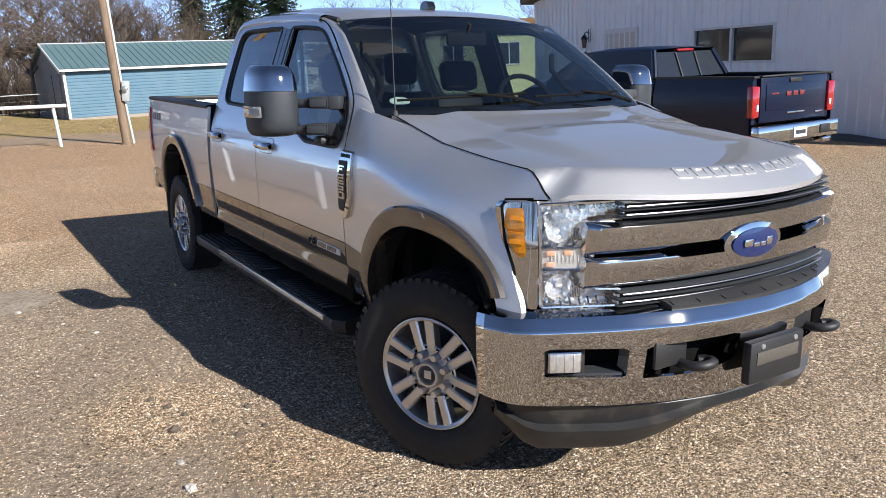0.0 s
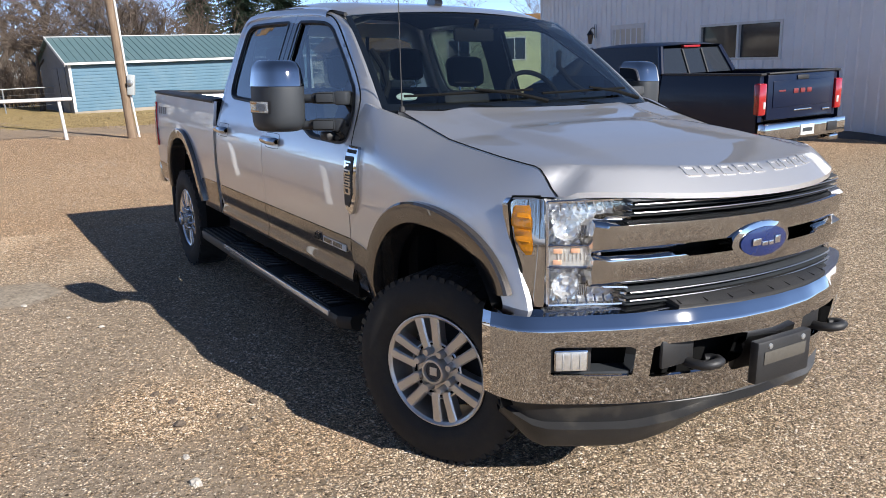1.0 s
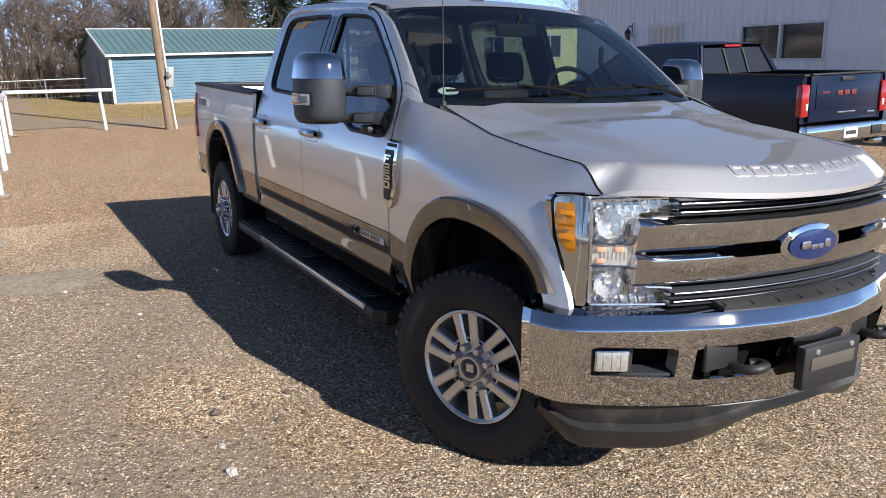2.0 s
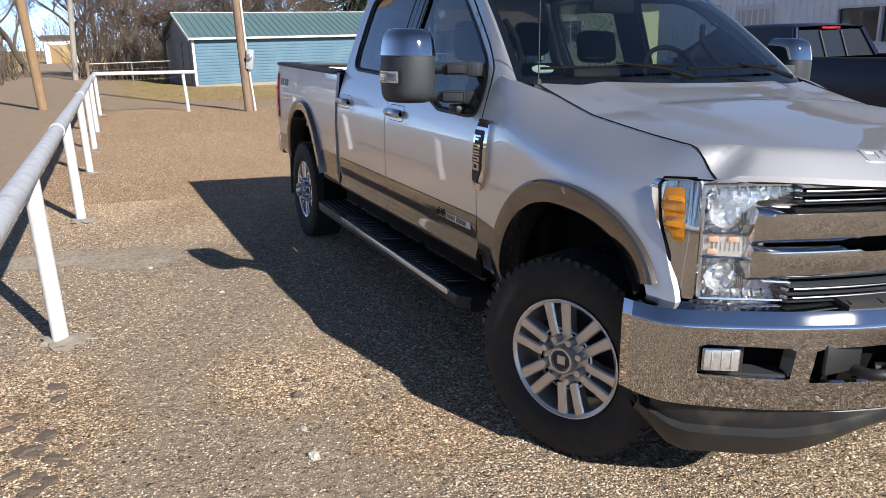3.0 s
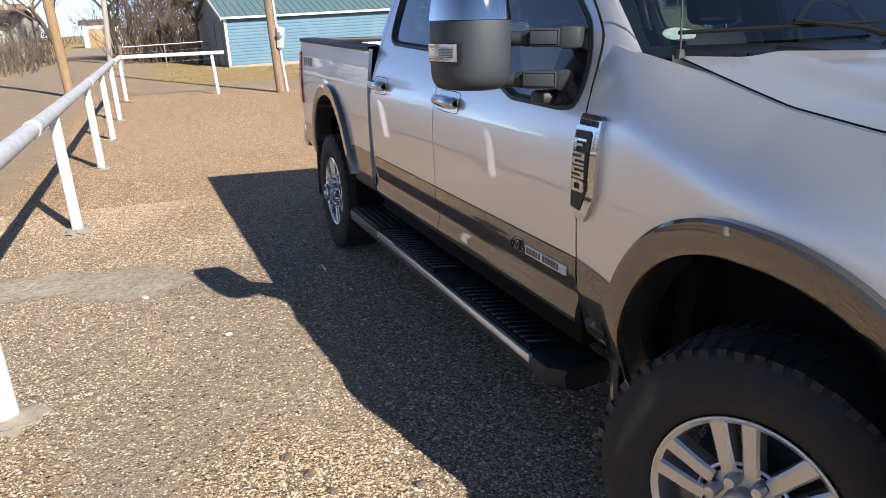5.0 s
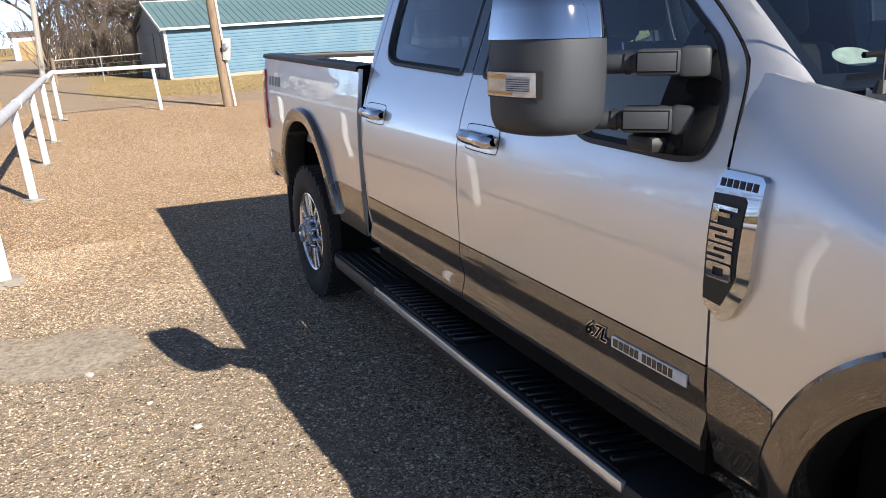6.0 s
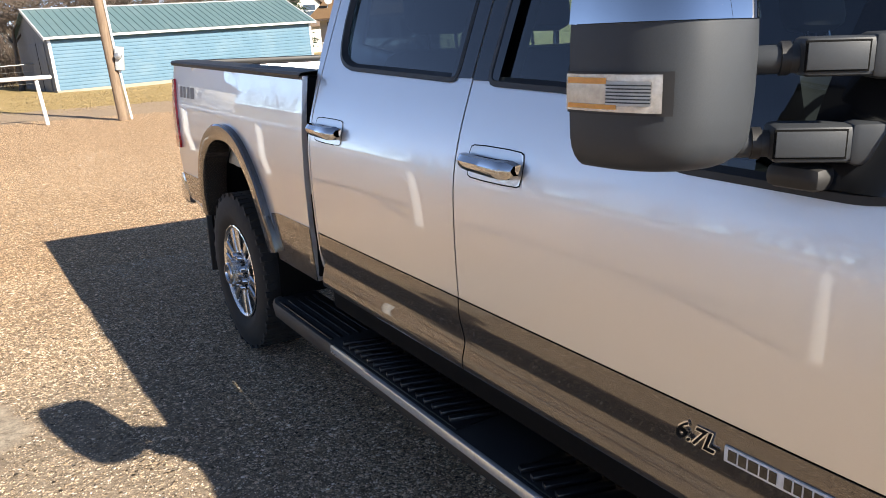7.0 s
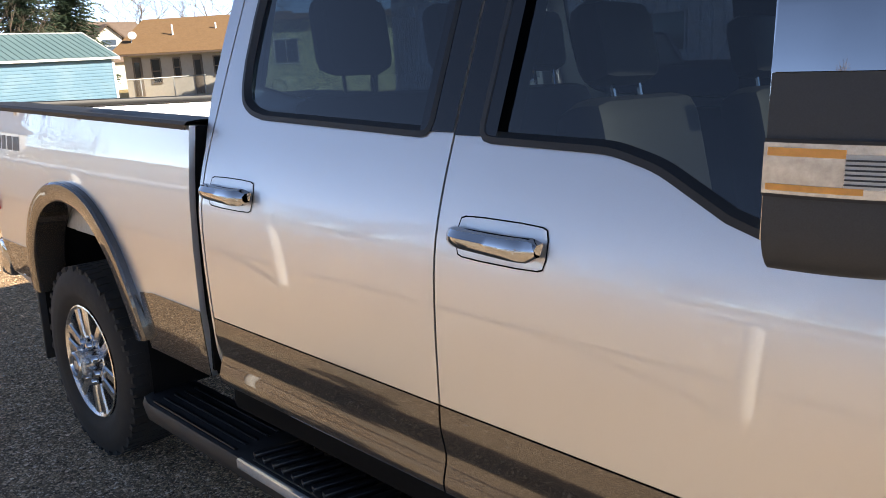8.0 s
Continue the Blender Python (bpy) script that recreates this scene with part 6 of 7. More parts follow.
def headlight(s, truck):
    """u runs from the grille outwards round the corner."""
    def at(d):
        def f(u, z):
            lean = 0.06 * (1.0 - z) * step01(0.10, 0.36, u)
            return (s * (lamp_x(u) + lean - d * 0.5 * step01(0.15, 0.4, u)), lamp_y(u) + 0.10 * max(0, z - 1.02) + d * (1 - 0.6 * step01(0.25, 0.42, u)), z)
        return f
    rim = [(-0.035, 0.790), (0.362, 0.790), (0.368, 0.84), (0.375, 0.93), (0.424, 1.04), (0.438, 1.165), (0.420, 1.190), (0.28, 1.200), (-0.035, 1.212)]
    body = part("headlight", sheet(rim, at(0.10), (), 0.04, (0, 0.03, 0)), M_DARK, truck, "clear headlight with amber marker")
    seal = [(0.362, 0.790), (0.368, 0.84), (0.375, 0.93), (0.424, 1.04), (0.438, 1.165), (0.420, 1.190), (0.30, 1.199)]
    part("lamp_seal", tb([at(0.012)(u, z) for u, z in seal], 0.0045, 6), M_DARK, body, "black lamp seal")
    bez = round_poly([(0.354, 0.800), (0.360, 0.845), (0.367, 0.935), (0.416, 1.045), (0.430, 1.160), (0.412, 1.181), (0.288, 1.190), (0.274, 0.800)], 0.012)
    part("bezel", sheet(bez, at(0.010), (), 0.02, (0, 0.05, 0)), M_CHROME, body, "chrome bezel")
    amb = [(0.414, 1.158), (0.340, 1.165), (0.333, 0.990), (0.358, 0.985), (0.410, 1.055)]
    part("side_marker", sheet(smooth_poly(amb, 1, 0.08), lambda u, z: at(0.004 + 0.005 * (math.floor(z * 24) % 2))(u, z), (), 0.012, (0, 0.02, 0)), M_AMBER, body, "amber side marker", smooth=False)
    for z in (1.035, 1.075, 1.12):
        part("marker_rib", tb([at(0.002)(u, z) for u in np.linspace(0.345, 0.400, 6)], 0.0025, 5), M_AMBER, body)
    top_l, low_l = (0.283, 1.186), (0.269, 0.804)
    c_shape = round_poly([top_l, (-0.022, 1.198), (-0.018, 1.138), (0.078, 1.130), (0.104, 1.108), (0.108, 0.892), (0.090, 0.870), (-0.004, 0.865), (0.0, 0.804), low_l], 0.012)
    # faceted mirror bowls behind the lens
    rnd = random.Random(7 if s < 0 else 8)
    part("reflector_bowl", sheet(c_shape, lambda u, z: at(0.045 + 0.024 * rnd.random())(u, z), (), 0.0125), M_MIRROR, body, smooth=False)
    inner = shrink(c_shape, 0.013)
    rows = [[at(d)(u, z) for u, z in ring] for d, ring in ((0.006, c_shape), (0.0, shrink(c_shape, 0.004)), (0.001, shrink(c_shape, 0.010)), (0.020, inner))]
    part("lens_frame", loft(bmesh.new(), rows, closed_u=True), M_LAMPRIM, body, "silver lens frame")
    part("lens", sheet(inner, at(0.004), (), 0.03), M_LENS, body, "clear lens")
    for zc, r in ((1.095, 0.050), (0.885, 0.050)):
        x, y, z = at(0.034)(0.195, zc)
        turn = pose(x, y, z, 0, 0, 90 + s * 32)
        part("lamp_bowl", lathe([(-0.026, r), (-0.002, r * 0.96), (0.022, r * 0.6), (0.034, r * 0.30), (0.030, 0.0)], 9, turn), M_MIRROR, body, smooth=False)
        for k in range(6):
            u = 0.130 + 0.006 * k
            part("lens_rib", tb([at(0.022)(u, zc - 0.040), at(0.022)(u, zc + 0.005)], 0.002, 4), M_CHROME, body)
    tl = part("turn_lamp", sheet([(0.262, 1.026), (0.122, 1.026), (0.122, 0.952), (0.262, 0.952)], at(0.016), (), 0.02, (0, 0.03, 0)), M_SILVERLENS, body, "clear turn lamp with orange bulbs")
    for u, z in ((0.236, 1.008), (0.236, 0.968), (0.178, 1.010)):
        x, y, z = at(0.012)(u, z)
        part("turn_bulb", box(bmesh.new(), (-0.016, -0.004, -0.009), (0.016, 0.004, 0.009), 0.004, pose(x, y, z, 0, 0, s * 32)), M_PALEORANGE, tl)
    for z in (1.028, 0.950):
        part("lamp_rail", tb([at(0.010)(u, z) for u in np.linspace(0.112, 0.270, 6)], 0.005, 6), M_CHROME, body)
    for k in range(9):
        u = 0.130 + 0.013 * k
        part("lens_rib", tb([at(0.013)(u, 0.975), at(0.013)(u, 1.002)], 0.0025, 4), M_MIRROR, tl)
    for k in range(8):
        u = 0.0 + 0.031 * k
        part("lens_rib", tb([at(0.026)(u, 1.150), at(0.022)(u + 0.012, 1.184)], 0.004, 5), M_CHROME, body)
        if k > 0:
            part("lens_rib", tb([at(0.026)(u, 0.815), at(0.022)(u + 0.010, 0.845)], 0.004, 5), M_CHROME, body)


def front_bumper(truck):
    def plan(u):
        """u runs -1..1 along the bumper; gives x, y."""
        a = abs(u)
        x = np.interp(a, (0, 0.62, 0.78, 0.90, 0.96, 1.0), (0, 0.62, 0.79, 0.915, 0.965, 0.985))
        y = np.interp(a, (0, 0.2, 0.4, 0.62, 0.78, 0.90, 0.96, 1.0), (-0.965, -0.95, -0.90, -0.81, -0.715, -0.635, -0.565, -0.47))
        return math.copysign(x, u), y

    def plan_s(u):
        pts = [plan(max(-1, min(1, u + k * 0.02))) for k in (-2, -1, 0, 1, 2)]
        return sum(p[0] for p in pts) / 5, sum(p[1] for p in pts) / 5

    ztop = lambda u: 0.795 - 0.015 * abs(u) ** 2
    zbot = lambda u: 0.428 + 0.02 * abs(u) ** 3

    def surf(u, v):
        # v: 0 at the lower edge, 1 at the upper face's front edge, up to 1.25 over the top
        x, y = plan_s(u)
        z0, z1 = zbot(u), ztop(u)
        if v <= 1:
            z = z0 + (z1 - z0) * v
            tuck = 0.055 * (1 - v) ** 1.6 + 0.03 * max(0, v - 0.86) / 0.14
        else:
            z = z1 + 0.012 * math.sin(min(1, (v - 1) / 0.25) * math.pi / 2)
            tuck = 0.03 + (v - 1) * 0.36
        n = Vector((x * 0.28, y + 0.2, 0)).normalized()
        return (x - n.x * tuck, y - n.y * tuck, z)

    us = np.linspace(-1, 1, 41)
    out = [(u, 0.0) for u in us] + [(1.0, 1.0)] + [(u, 1.22) for u in us[::-1]] + [(-1.0, 1.0)]
    holes = []
    for s in (-1, 1):
        holes.append(smooth_poly([(s * 0.830, 0.345), (s * 0.585, 0.325), (s * 0.585, 0.665), (s * 0.835, 0.69)], 1, 0.08))
        holes.append(smooth_poly([(s * 0.525, 0.285), (s * 0.285, 0.30), (s * 0.17, 0.42), (s * 0.16, 0.70), (s * 0.525, 0.665)], 1, 0.08))
    b = part("front_bumper", sheet(out, surf, holes, 0.022, (0, 0.05, -0.004)), M_CHROME, truck, "chrome front bumper")
    back = [(u, 0.12) for u in np.linspace(-0.95, 0.95, 31)] + [(u, 0.9) for u in np.linspace(0.95, -0.95, 31)]
    part("bumper_inner", sheet(back, lambda u, v: (surf(u, v)[0] * 0.96, surf(u, v)[1] + 0.13, surf(u, v)[2]), (), 0.08), M_DARK, b)
    # rubber step pad on the top
    pad = [(u, 1.02) for u in np.linspace(-0.43, 0.43, 21)] + [(u, 1.42) for u in np.linspace(0.47, -0.47, 21)]
    part("step_pad", sheet(pad, lambda u, v: tuple(Vector(surf(u, v)) + Vector((0, 0, 0.012 + 0.05 * (v - 1.02)))), (), 0.04, (0, 0, -0.02)), M_PLASTIC, b, "black ribbed step pad")
    for u in np.linspace(-0.42, 0.42, 9):
        p0, p1 = Vector(surf(u, 1.04)) + Vector((0, 0, 0.0125)), Vector(surf(u, 1.40)) + Vector((0, 0, 0.031))
        part("pad_groove", tb([p0, p1], 0.004, 5), M_DARK, b)
    part("bumper_filler", sheet([(u, 1.2) for u in np.linspace(-0.97, 0.97, 31)] + [(u, 1.75) for u in np.linspace(0.97, -0.97, 31)], lambda u, v: (surf(u, v)[0], surf(u, 1.2)[1] + (v - 1.2) * 0.28, 0.79), (), 0.08), M_GREYPLASTIC, b)
    for s in (-1, 1):
        # fog lamp
        x, y, z = surf(s * 0.765, 0.515)
        fm = Matrix.Translation((x - s * 0.012, y + 0.040, z)) @ pose(0, 0, 0, 0, 0, s * 30)
        fl = part("fog_lamp", box(bmesh.new(), (-0.062, -0.03, -0.042), (0.062, 0.03, 0.042), 0.012, fm), M_CHROME, b, "rectangular fog lamp")
        part("fog_lens", box(bmesh.new(), (-0.054, -0.036, -0.036), (0.054, -0.031, 0.036), 0.004, fm), M_LAMPIN, fl)
        for dx in (-0.03, 0.0, 0.03):
            part("lens_rib", box(bmesh.new(), (dx - 0.002, -0.0375, -0.030), (dx + 0.002, -0.0355, 0.030), 0.0008, fm), M_GALV, fl)
        part("fog_bezel", box(bmesh.new(), (-0.075, -0.01, -0.056), (0.075, 0.05, 0.056), 0.01, fm), M_PLASTIC, fl)
        x2, y2, z2 = surf(s * 0.69, 0.36)
        part("fog_recess", box(bmesh.new(), (-0.12, 0.0, -0.005), (0.12, 0.08, 0.005), 0, Matrix.Translation((x2, y2 + 0.02, z2)) @ pose(0, 0, 0, 0, 0, s * 30)), M_GREYPLASTIC, fl)
        lip = [surf(s * q, 0.325 + 0.02 * (q - 0.585) / 0.25) for q in np.linspace(0.60, 0.82, 9)]
        part("chrome_lip", tb([(x, y + 0.006, z + 0.002) for x, y, z in lip], 0.009, 7), M_CHROME, b)
        lip = [surf(s * q, 0.30 - 0.015 * (q - 0.285) / 0.24) for q in np.linspace(0.29, 0.515, 9)]
        part("chrome_lip", tb([(x, y + 0.008, z + 0.002) for x, y, z in lip], 0.010, 7), M_CHROME, b)
        # tow hook
        hx = s * 0.37
        hy = surf(hx, 0.5)[1]
        part("hook_plate", bx((hx - 0.13, hy + 0.03, 0.575), (hx + 0.03, hy + 0.05, 0.685), 0.01), M_PLASTIC, b)
        hk = [(hx + 0.0, hy + 0.10, 0.580), (hx + 0.0, hy + 0.0, 0.580), (hx + 0.008, hy - 0.035, 0.584), (hx + 0.028, hy - 0.053, 0.588), (hx + 0.052, hy - 0.058, 0.590), (hx + 0.076, hy - 0.050, 0.590), (hx + 0.088, hy - 0.028, 0.588), (hx + 0.084, hy - 0.004, 0.585), (hx + 0.066, hy + 0.010, 0.583)]
        part("tow_hook", tb(hk, 0.019, 14), M_PLASTIC, b, "black tow hook")
    # plate holder without a plate
    ph = part("plate_holder", bx((-0.160, -0.995, 0.480), (0.150, -0.955, 0.648), 0.010), M_PLASTIC, b, "empty black plate holder")
    part("holder_recess", bx((-0.125, -0.998, 0.555), (0.115, -0.9955, 0.605), 0.001), M_DUSTY, ph)
    for x in (-0.095, 0.095):
        part("holder_screw", lathe([(0, 0.012), (-0.004, 0.01), (-0.005, 0.0)], 10, pose(x, -0.9955, 0.625, 0, 0, 90)), M_GALV, ph)
    # lower air dam
    rows = []
    for u in np.linspace(-0.99, 0.99, 45):
        x, y = plan_s(u)
        z1 = zbot(u) + 0.012
        zl = 0.345 - 0.115 * step01(0.15, 0.62, abs(u)) + 0.11 * step01(0.86, 1.0, abs(u))
        k = 0.93
        zm = zl + 0.45 * (z1 - zl)
        rows.append([(x * k, y + 0.09, z1), (x * k, y + 0.070, z1 - 0.03), (x * k * 0.985, y + 0.085, zm + 0.012), (x * k * 0.99, y + 0.055, zm - 0.006), (x * k * 0.975, y + 0.085, zl + 0.014), (x * k * 0.965, y + 0.10, zl), (x * k * 0.94, y + 0.15, zl + 0.01)])
    part("air_dam", loft(bmesh.new(), rows), plain("scuffed_black_plastic", (0.016, 0.016, 0.017), 0.42, relief=0.0008, grain=200, dirt=(0.07, 0.062, 0.05), dirt_amount=0.5, stain=6), truck, "scuffed black lower air dam")


def wheel(truck, x, y, s, steer, tyre_r=0.412, chrome=False):
    """A wheel whose outer face looks to -x of its own place when s is -1."""
    w = new("wheel")
    w.empty_display_size = 0.1
    w.parent = truck
    w.matrix_basis = pose(x, y, tyre_r - 0.004, 0, 0, (0 if s > 0 else 180) + steer)
    # local +x is the outer face
    R, H = tyre_r, 0.137
    prof = [(-H * 0.78, 0.245), (-H * 0.95, 0.29), (-H, 0.335), (-H * 0.93, R - 0.022), (-H * 0.80, R - 0.004), (-H * 0.4, R), (0, R), (H * 0.4, R), (H * 0.80, R - 0.004), (H * 0.93, R - 0.022), (H * 1.0, 0.335), (H * 0.985, 0.31), (H * 0.99, 0.300), (H * 0.95, 0.285), (H * 0.86, 0.252), (H * 0.78, 0.244)]
    ty = part("tyre", lathe(prof, 72), M_RUBBER, w, "black all-terrain tyre")
    bm = bmesh.new()
    for k in range(58):
        a = 2 * math.pi * k / 58
        for side, off in ((1, 0.0), (-1, 0.5)):
            m = pose(0, 0, 0, math.degrees(a + off * 2 * math.pi / 58), 0, 0)
            big = k % 2
            box(bm, (min(side * 0.062, side * (0.120 + 0.006 * big)), -0.0125, R - 0.030), (max(side * 0.062, side * (0.120 + 0.006 * big)), 0.0125, R + 0.002), 0.0, m)
        for c in (-0.03, 0.03):
            m = pose(0, 0, 0, math.degrees(a + (0.3 if c > 0 else 0.8) * 2 * math.pi / 58), 0, 0)
            box(bm, (c - 0.022, -0.012, R - 0.01), (c + 0.022, 0.012, R + 0.002), 0.0, m)
    tagged(part("tread", bm, M_RUBBER, ty, smooth=False), kind="stuff")
    face = H * 0.80
    mt = M_LAMPRIM if chrome else M_BRIGHT
    part("rim", lathe([(face + 0.012, 0.246), (face + 0.014, 0.240), (face + 0.004, 0.228), (face - 0.03, 0.222), (face - 0.14, 0.215), (-H * 0.7, 0.235)], 72), mt, w, "bright alloy rim")
    part("brake_disc", lathe([(face - 0.10, 0.0), (face - 0.10, 0.19), (face - 0.115, 0.19), (face - 0.115, 0.0)], 40), M_GREYPLASTIC, w)
    # twelve spokes in six pairs
    bm = bmesh.new()
    for k in range(6):
        for d in (-1, 1):
            m = pose(0, 0, 0, 60 * k + 12, 0, 0)
            rows = []
            for r, half, dx in ((0.098, 0.022, 0.0), (0.13, 0.0215, 0.004), (0.17, 0.0215, 0.004), (0.236, 0.0245, 0.004)):
                off = d * (0.0265 + 0.10 * (r - 0.085))
                rows.append([m @ Vector(p) for p in ((face - 0.045 + dx, off - half, r), (face - 0.004 + dx, off - half, r), (face + 0.003 + dx, off - half * 0.7, r), (face + 0.003 + dx, off + half * 0.7, r), (face - 0.004 + dx, off + half, r), (face - 0.045 + dx, off + half, r))])
            loft(bm, rows, closed_u=True)
    part("spokes", bm, mt, w, sharp=25)
    part("hub", lathe([(face - 0.05, 0.10), (face - 0.002, 0.128), (face + 0.003, 0.122), (face - 0.012, 0.116), (face - 0.012, 0.0)], 40), mt, w)
    part("hub_ring", lathe([(face - 0.010, 0.1165), (face - 0.003, 0.1155), (face - 0.003, 0.110), (face - 0.012, 0.109)], 40), M_DARK, w)
    cap_out = 0.030 if not chrome else 0.075
    part("hub_cap", lathe([(face - 0.02, 0.060), (face + cap_out - 0.008, 0.058), (face + cap_out, 0.052), (face + cap_out, 0.044), (face + cap_out - 0.012, 0.040), (face + cap_out - 0.012, 0.0)], 36), mt, w, "round hub cap")
    part("cap_inset", lathe([(face + cap_out - 0.0105, 0.039), (face + cap_out - 0.0105, 0.0)], 30), M_GREYPLASTIC, w)
    part("cap_mark", bx((face + cap_out - 0.010, -0.018, -0.018), (face + cap_out - 0.007, 0.018, 0.018), 0.002), M_BRIGHT, w)
    for k in range(8):
        a = 2 * math.pi * (k + 0.5) / 8
        c = pose(0, 0.086 * math.cos(a), 0.086 * math.sin(a))
        part("lug_nut", lathe([(face - 0.015, 0.019), (face + 0.022, 0.0175), (face + 0.030, 0.013), (face + 0.031, 0.0)], 10, c), M_CHROME if chrome else M_BRIGHT, w)
    return w


def bed(truck):
    for s in (-1, 1):
        surf = lambda y, z: (s * bed_prof(z), y, z)
        arch = arch_points(R_ARCH["yc"], 0.545, 0.60, R_ARCH["zc"], 0.62, 0.62)
        out = [(3.072, 0.60), (3.066, 0.83), (3.054, 1.10), (3.050, 1.43), (4.985, 1.465), (5.010, 1.36), (5.012, 0.98), (4.99, 0.80), (4.93, 0.66), (4.66, 0.62)] + arch[::-1]
        sd = part("bed_side", sheet(out, surf, (), 0.035, (-s * 0.02, 0, 0)), M_PAINT, truck)
        low = [(3.072, 0.60), (3.066, 0.835), (3.40, 0.835), (3.495, 0.82), (3.50, 0.60)]
        part("bed_lower", sheet(low, lambda y, z: (s * (bed_prof(z) + 0.003), y, z), (), 0.03, (-s * 0.012, 0, 0)), M_TONE, sd, "stone-grey lower panel")
        part("bed_lower", sheet([(4.63, 0.66), (4.63, 0.82), (4.99, 0.82), (4.93, 0.665)], lambda y, z: (s * (bed_prof(z) + 0.003), y, z), (), 0.03, (-s * 0.012, 0, 0)), M_TONE, sd)
        part("arch_moulding", flare(s, lambda y, z: bed_prof(z), R_ARCH["yc"], 0.575, 0.66, R_ARCH["zc"], 0.62, 0.60, edge=0.085), M_TONE, sd, "stone-grey wheel-arch moulding")
        part("wheel_housing", liner(s, R_ARCH["yc"], 0.52, 0.60, R_ARCH["zc"]), M_DARK, sd)
        # inner wall of the bed, and black rail cap
        part("bed_inner", bx((min(s * 0.80, s * 0.84), 3.10, 0.92), (max(s * 0.80, s * 0.84), 4.96, 1.425), 0.01), M_WHITE, sd)
        rows = []
        for y in np.linspace(3.056, 5.0, 12):
            z = 1.428 + 0.034 * (y - 3.0) / 2
            rows.append([(s * x, y, z + dz) for x, dz in ((0.945, -0.012), (0.949, 0.004), (0.940, 0.014), (0.90, 0.018), (0.81, 0.017), (0.795, 0.010), (0.795, -0.03))])
        part("rail_cap", loft(bmesh.new(), rows), M_PLASTIC, sd, "black plastic bed rail cap")
        for k, w in enumerate((0.055, 0.050, 0.060, 0.075)):
            y0 = 4.855 - 0.074 * k
            part("decal_mark", sheet([(y0, 1.272), (y0, 1.334), (y0 - w, 1.336), (y0 - w, 1.274)], lambda y, z: (s * (bed_prof(z) + 0.0015), y, z), (), 0.03), M_DECAL, sd)
        part("rail_track", bx((min(s * 0.75, s * 0.785), 3.2, 1.385), (max(s * 0.75, s * 0.785), 4.8, 1.42), 0.006), M_GREYPLASTIC, sd)
        tl = part("tail_light", sheet(smooth_poly([(4.915, 0.975), (5.035, 0.975), (5.035, 1.375), (4.945, 1.375)], 1, 0.1), lambda y, z: (s * (bed_prof(z) + 0.012 - 0.3 * max(0, y - 5.0)), y, z), (), 0.03, (-s * 0.05, 0, 0)), M_RED, truck, "red tail light")
        part("mud_flap", bx((min(s * 0.68, s * 0.95), 4.60, 0.28), (max(s * 0.68, s * 0.95), 4.62, 0.72), 0.004), M_PLASTIC, sd)
        part("bumper_end", bx((min(s * 0.72, s * 0.93), 5.05, 0.60), (max(s * 0.72, s * 0.93), 5.22, 0.79), 0.03), M_CHROME, truck)
    part("bed_floor", bx((-0.80, 3.05, 0.90), (0.80, 4.97, 0.93)), M_WHITE, truck, "white sprayed bed floor")
    part("bed_front", bx((-0.925, 3.060, 0.62), (0.925, 3.085, 1.425), 0.004), M_DARK, truck)
    part("tailgate", bx((-0.83, 4.955, 0.82), (0.83, 5.02, 1.44), 0.02), M_PAINT, truck)
    part("tailgate_cap", bx((-0.83, 4.94, 1.44), (0.83, 5.03, 1.475), 0.012), M_PLASTIC, truck)
    part("rear_bumper", bx((-0.72, 5.06, 0.60), (0.72, 5.24, 0.79), 0.03), M_CHROME, truck, "chrome rear bumper")
    part("hitch", bx((-0.05, 4.9, 0.45), (0.05, 5.22, 0.55), 0.006), M_DARK, truck)


def running_board(s, truck):
    x0, x1 = 0.76, 0.988
    prof = [(x0, 0.385), (x0 + 0.01, 0.405), (x1 - 0.035, 0.405), (x1 - 0.010, 0.398), (x1, 0.375), (x1 - 0.008, 0.335), (x1 - 0.04, 0.315), (x0 + 0.02, 0.33)]
    rows = []
    for y in (0.80, 0.86, 1.2, 2.0, 2.8, 3.48, 3.55):
        inn = 0.05 if y in (0.80,) else (0.02 if y == 3.55 else 0.0)
        rows.append([(s * (x - (inn if x > 0.9 else 0)), y, z) for x, z in prof])
    bm = loft(bmesh.new(), rows, closed_u=True)
    bm.verts.ensure_lookup_table()
    n = len(prof)
    bm.faces.new([bm.verts[i] for i in range(n)])
    bm.faces.new([bm.verts[-1 - i] for i in range(n)])
    b = part("running_board", bm, M_PLASTIC, truck, "black running board with bright edge strip")
    part("edge_strip", bx((min(s * 0.974, s * 0.992), 0.96, 0.372), (max(s * 0.974, s * 0.993), 2.85, 0.405), 0.004), M_SILVERLENS, b, "bright aluminium edge strip")
    for a, c in ((1.0, 1.72), (2.0, 2.80)):
        part("step_mat", bx((min(s * 0.80, s * 0.965), a, 0.4045), (max(s * 0.80, s * 0.965), c, 0.410), 0.002), M_TREAD, b)
        y = a + 0.03
        while y < c:
            bm = bmesh.new()
            box(bm, (-0.078, -0.013, 0), (0.078, 0.013, 0.016), 0.004, Matrix.Translation((s * 0.882, y, 0.409)) @ pose(0, 0, 0, 0, 0, s * 18))
            part("tread_rib", bm, M_TREAD, b)
            y += 0.050
    for x in np.linspace(0.80, 0.955, 5):
        part("tread_rib", bx((min(s * x, s * (x + 0.012)), 2.90, 0.4045), (max(s * x, s * (x + 0.012)), 3.46, 0.411), 0.002), M_TREAD, b)
    for y in (1.0, 1.9, 2.55, 3.2):
        part("bracket", tb([(s * 0.60, y, 0.52), (s * 0.78, y, 0.37)], 0.022, 8), M_DARK, b)


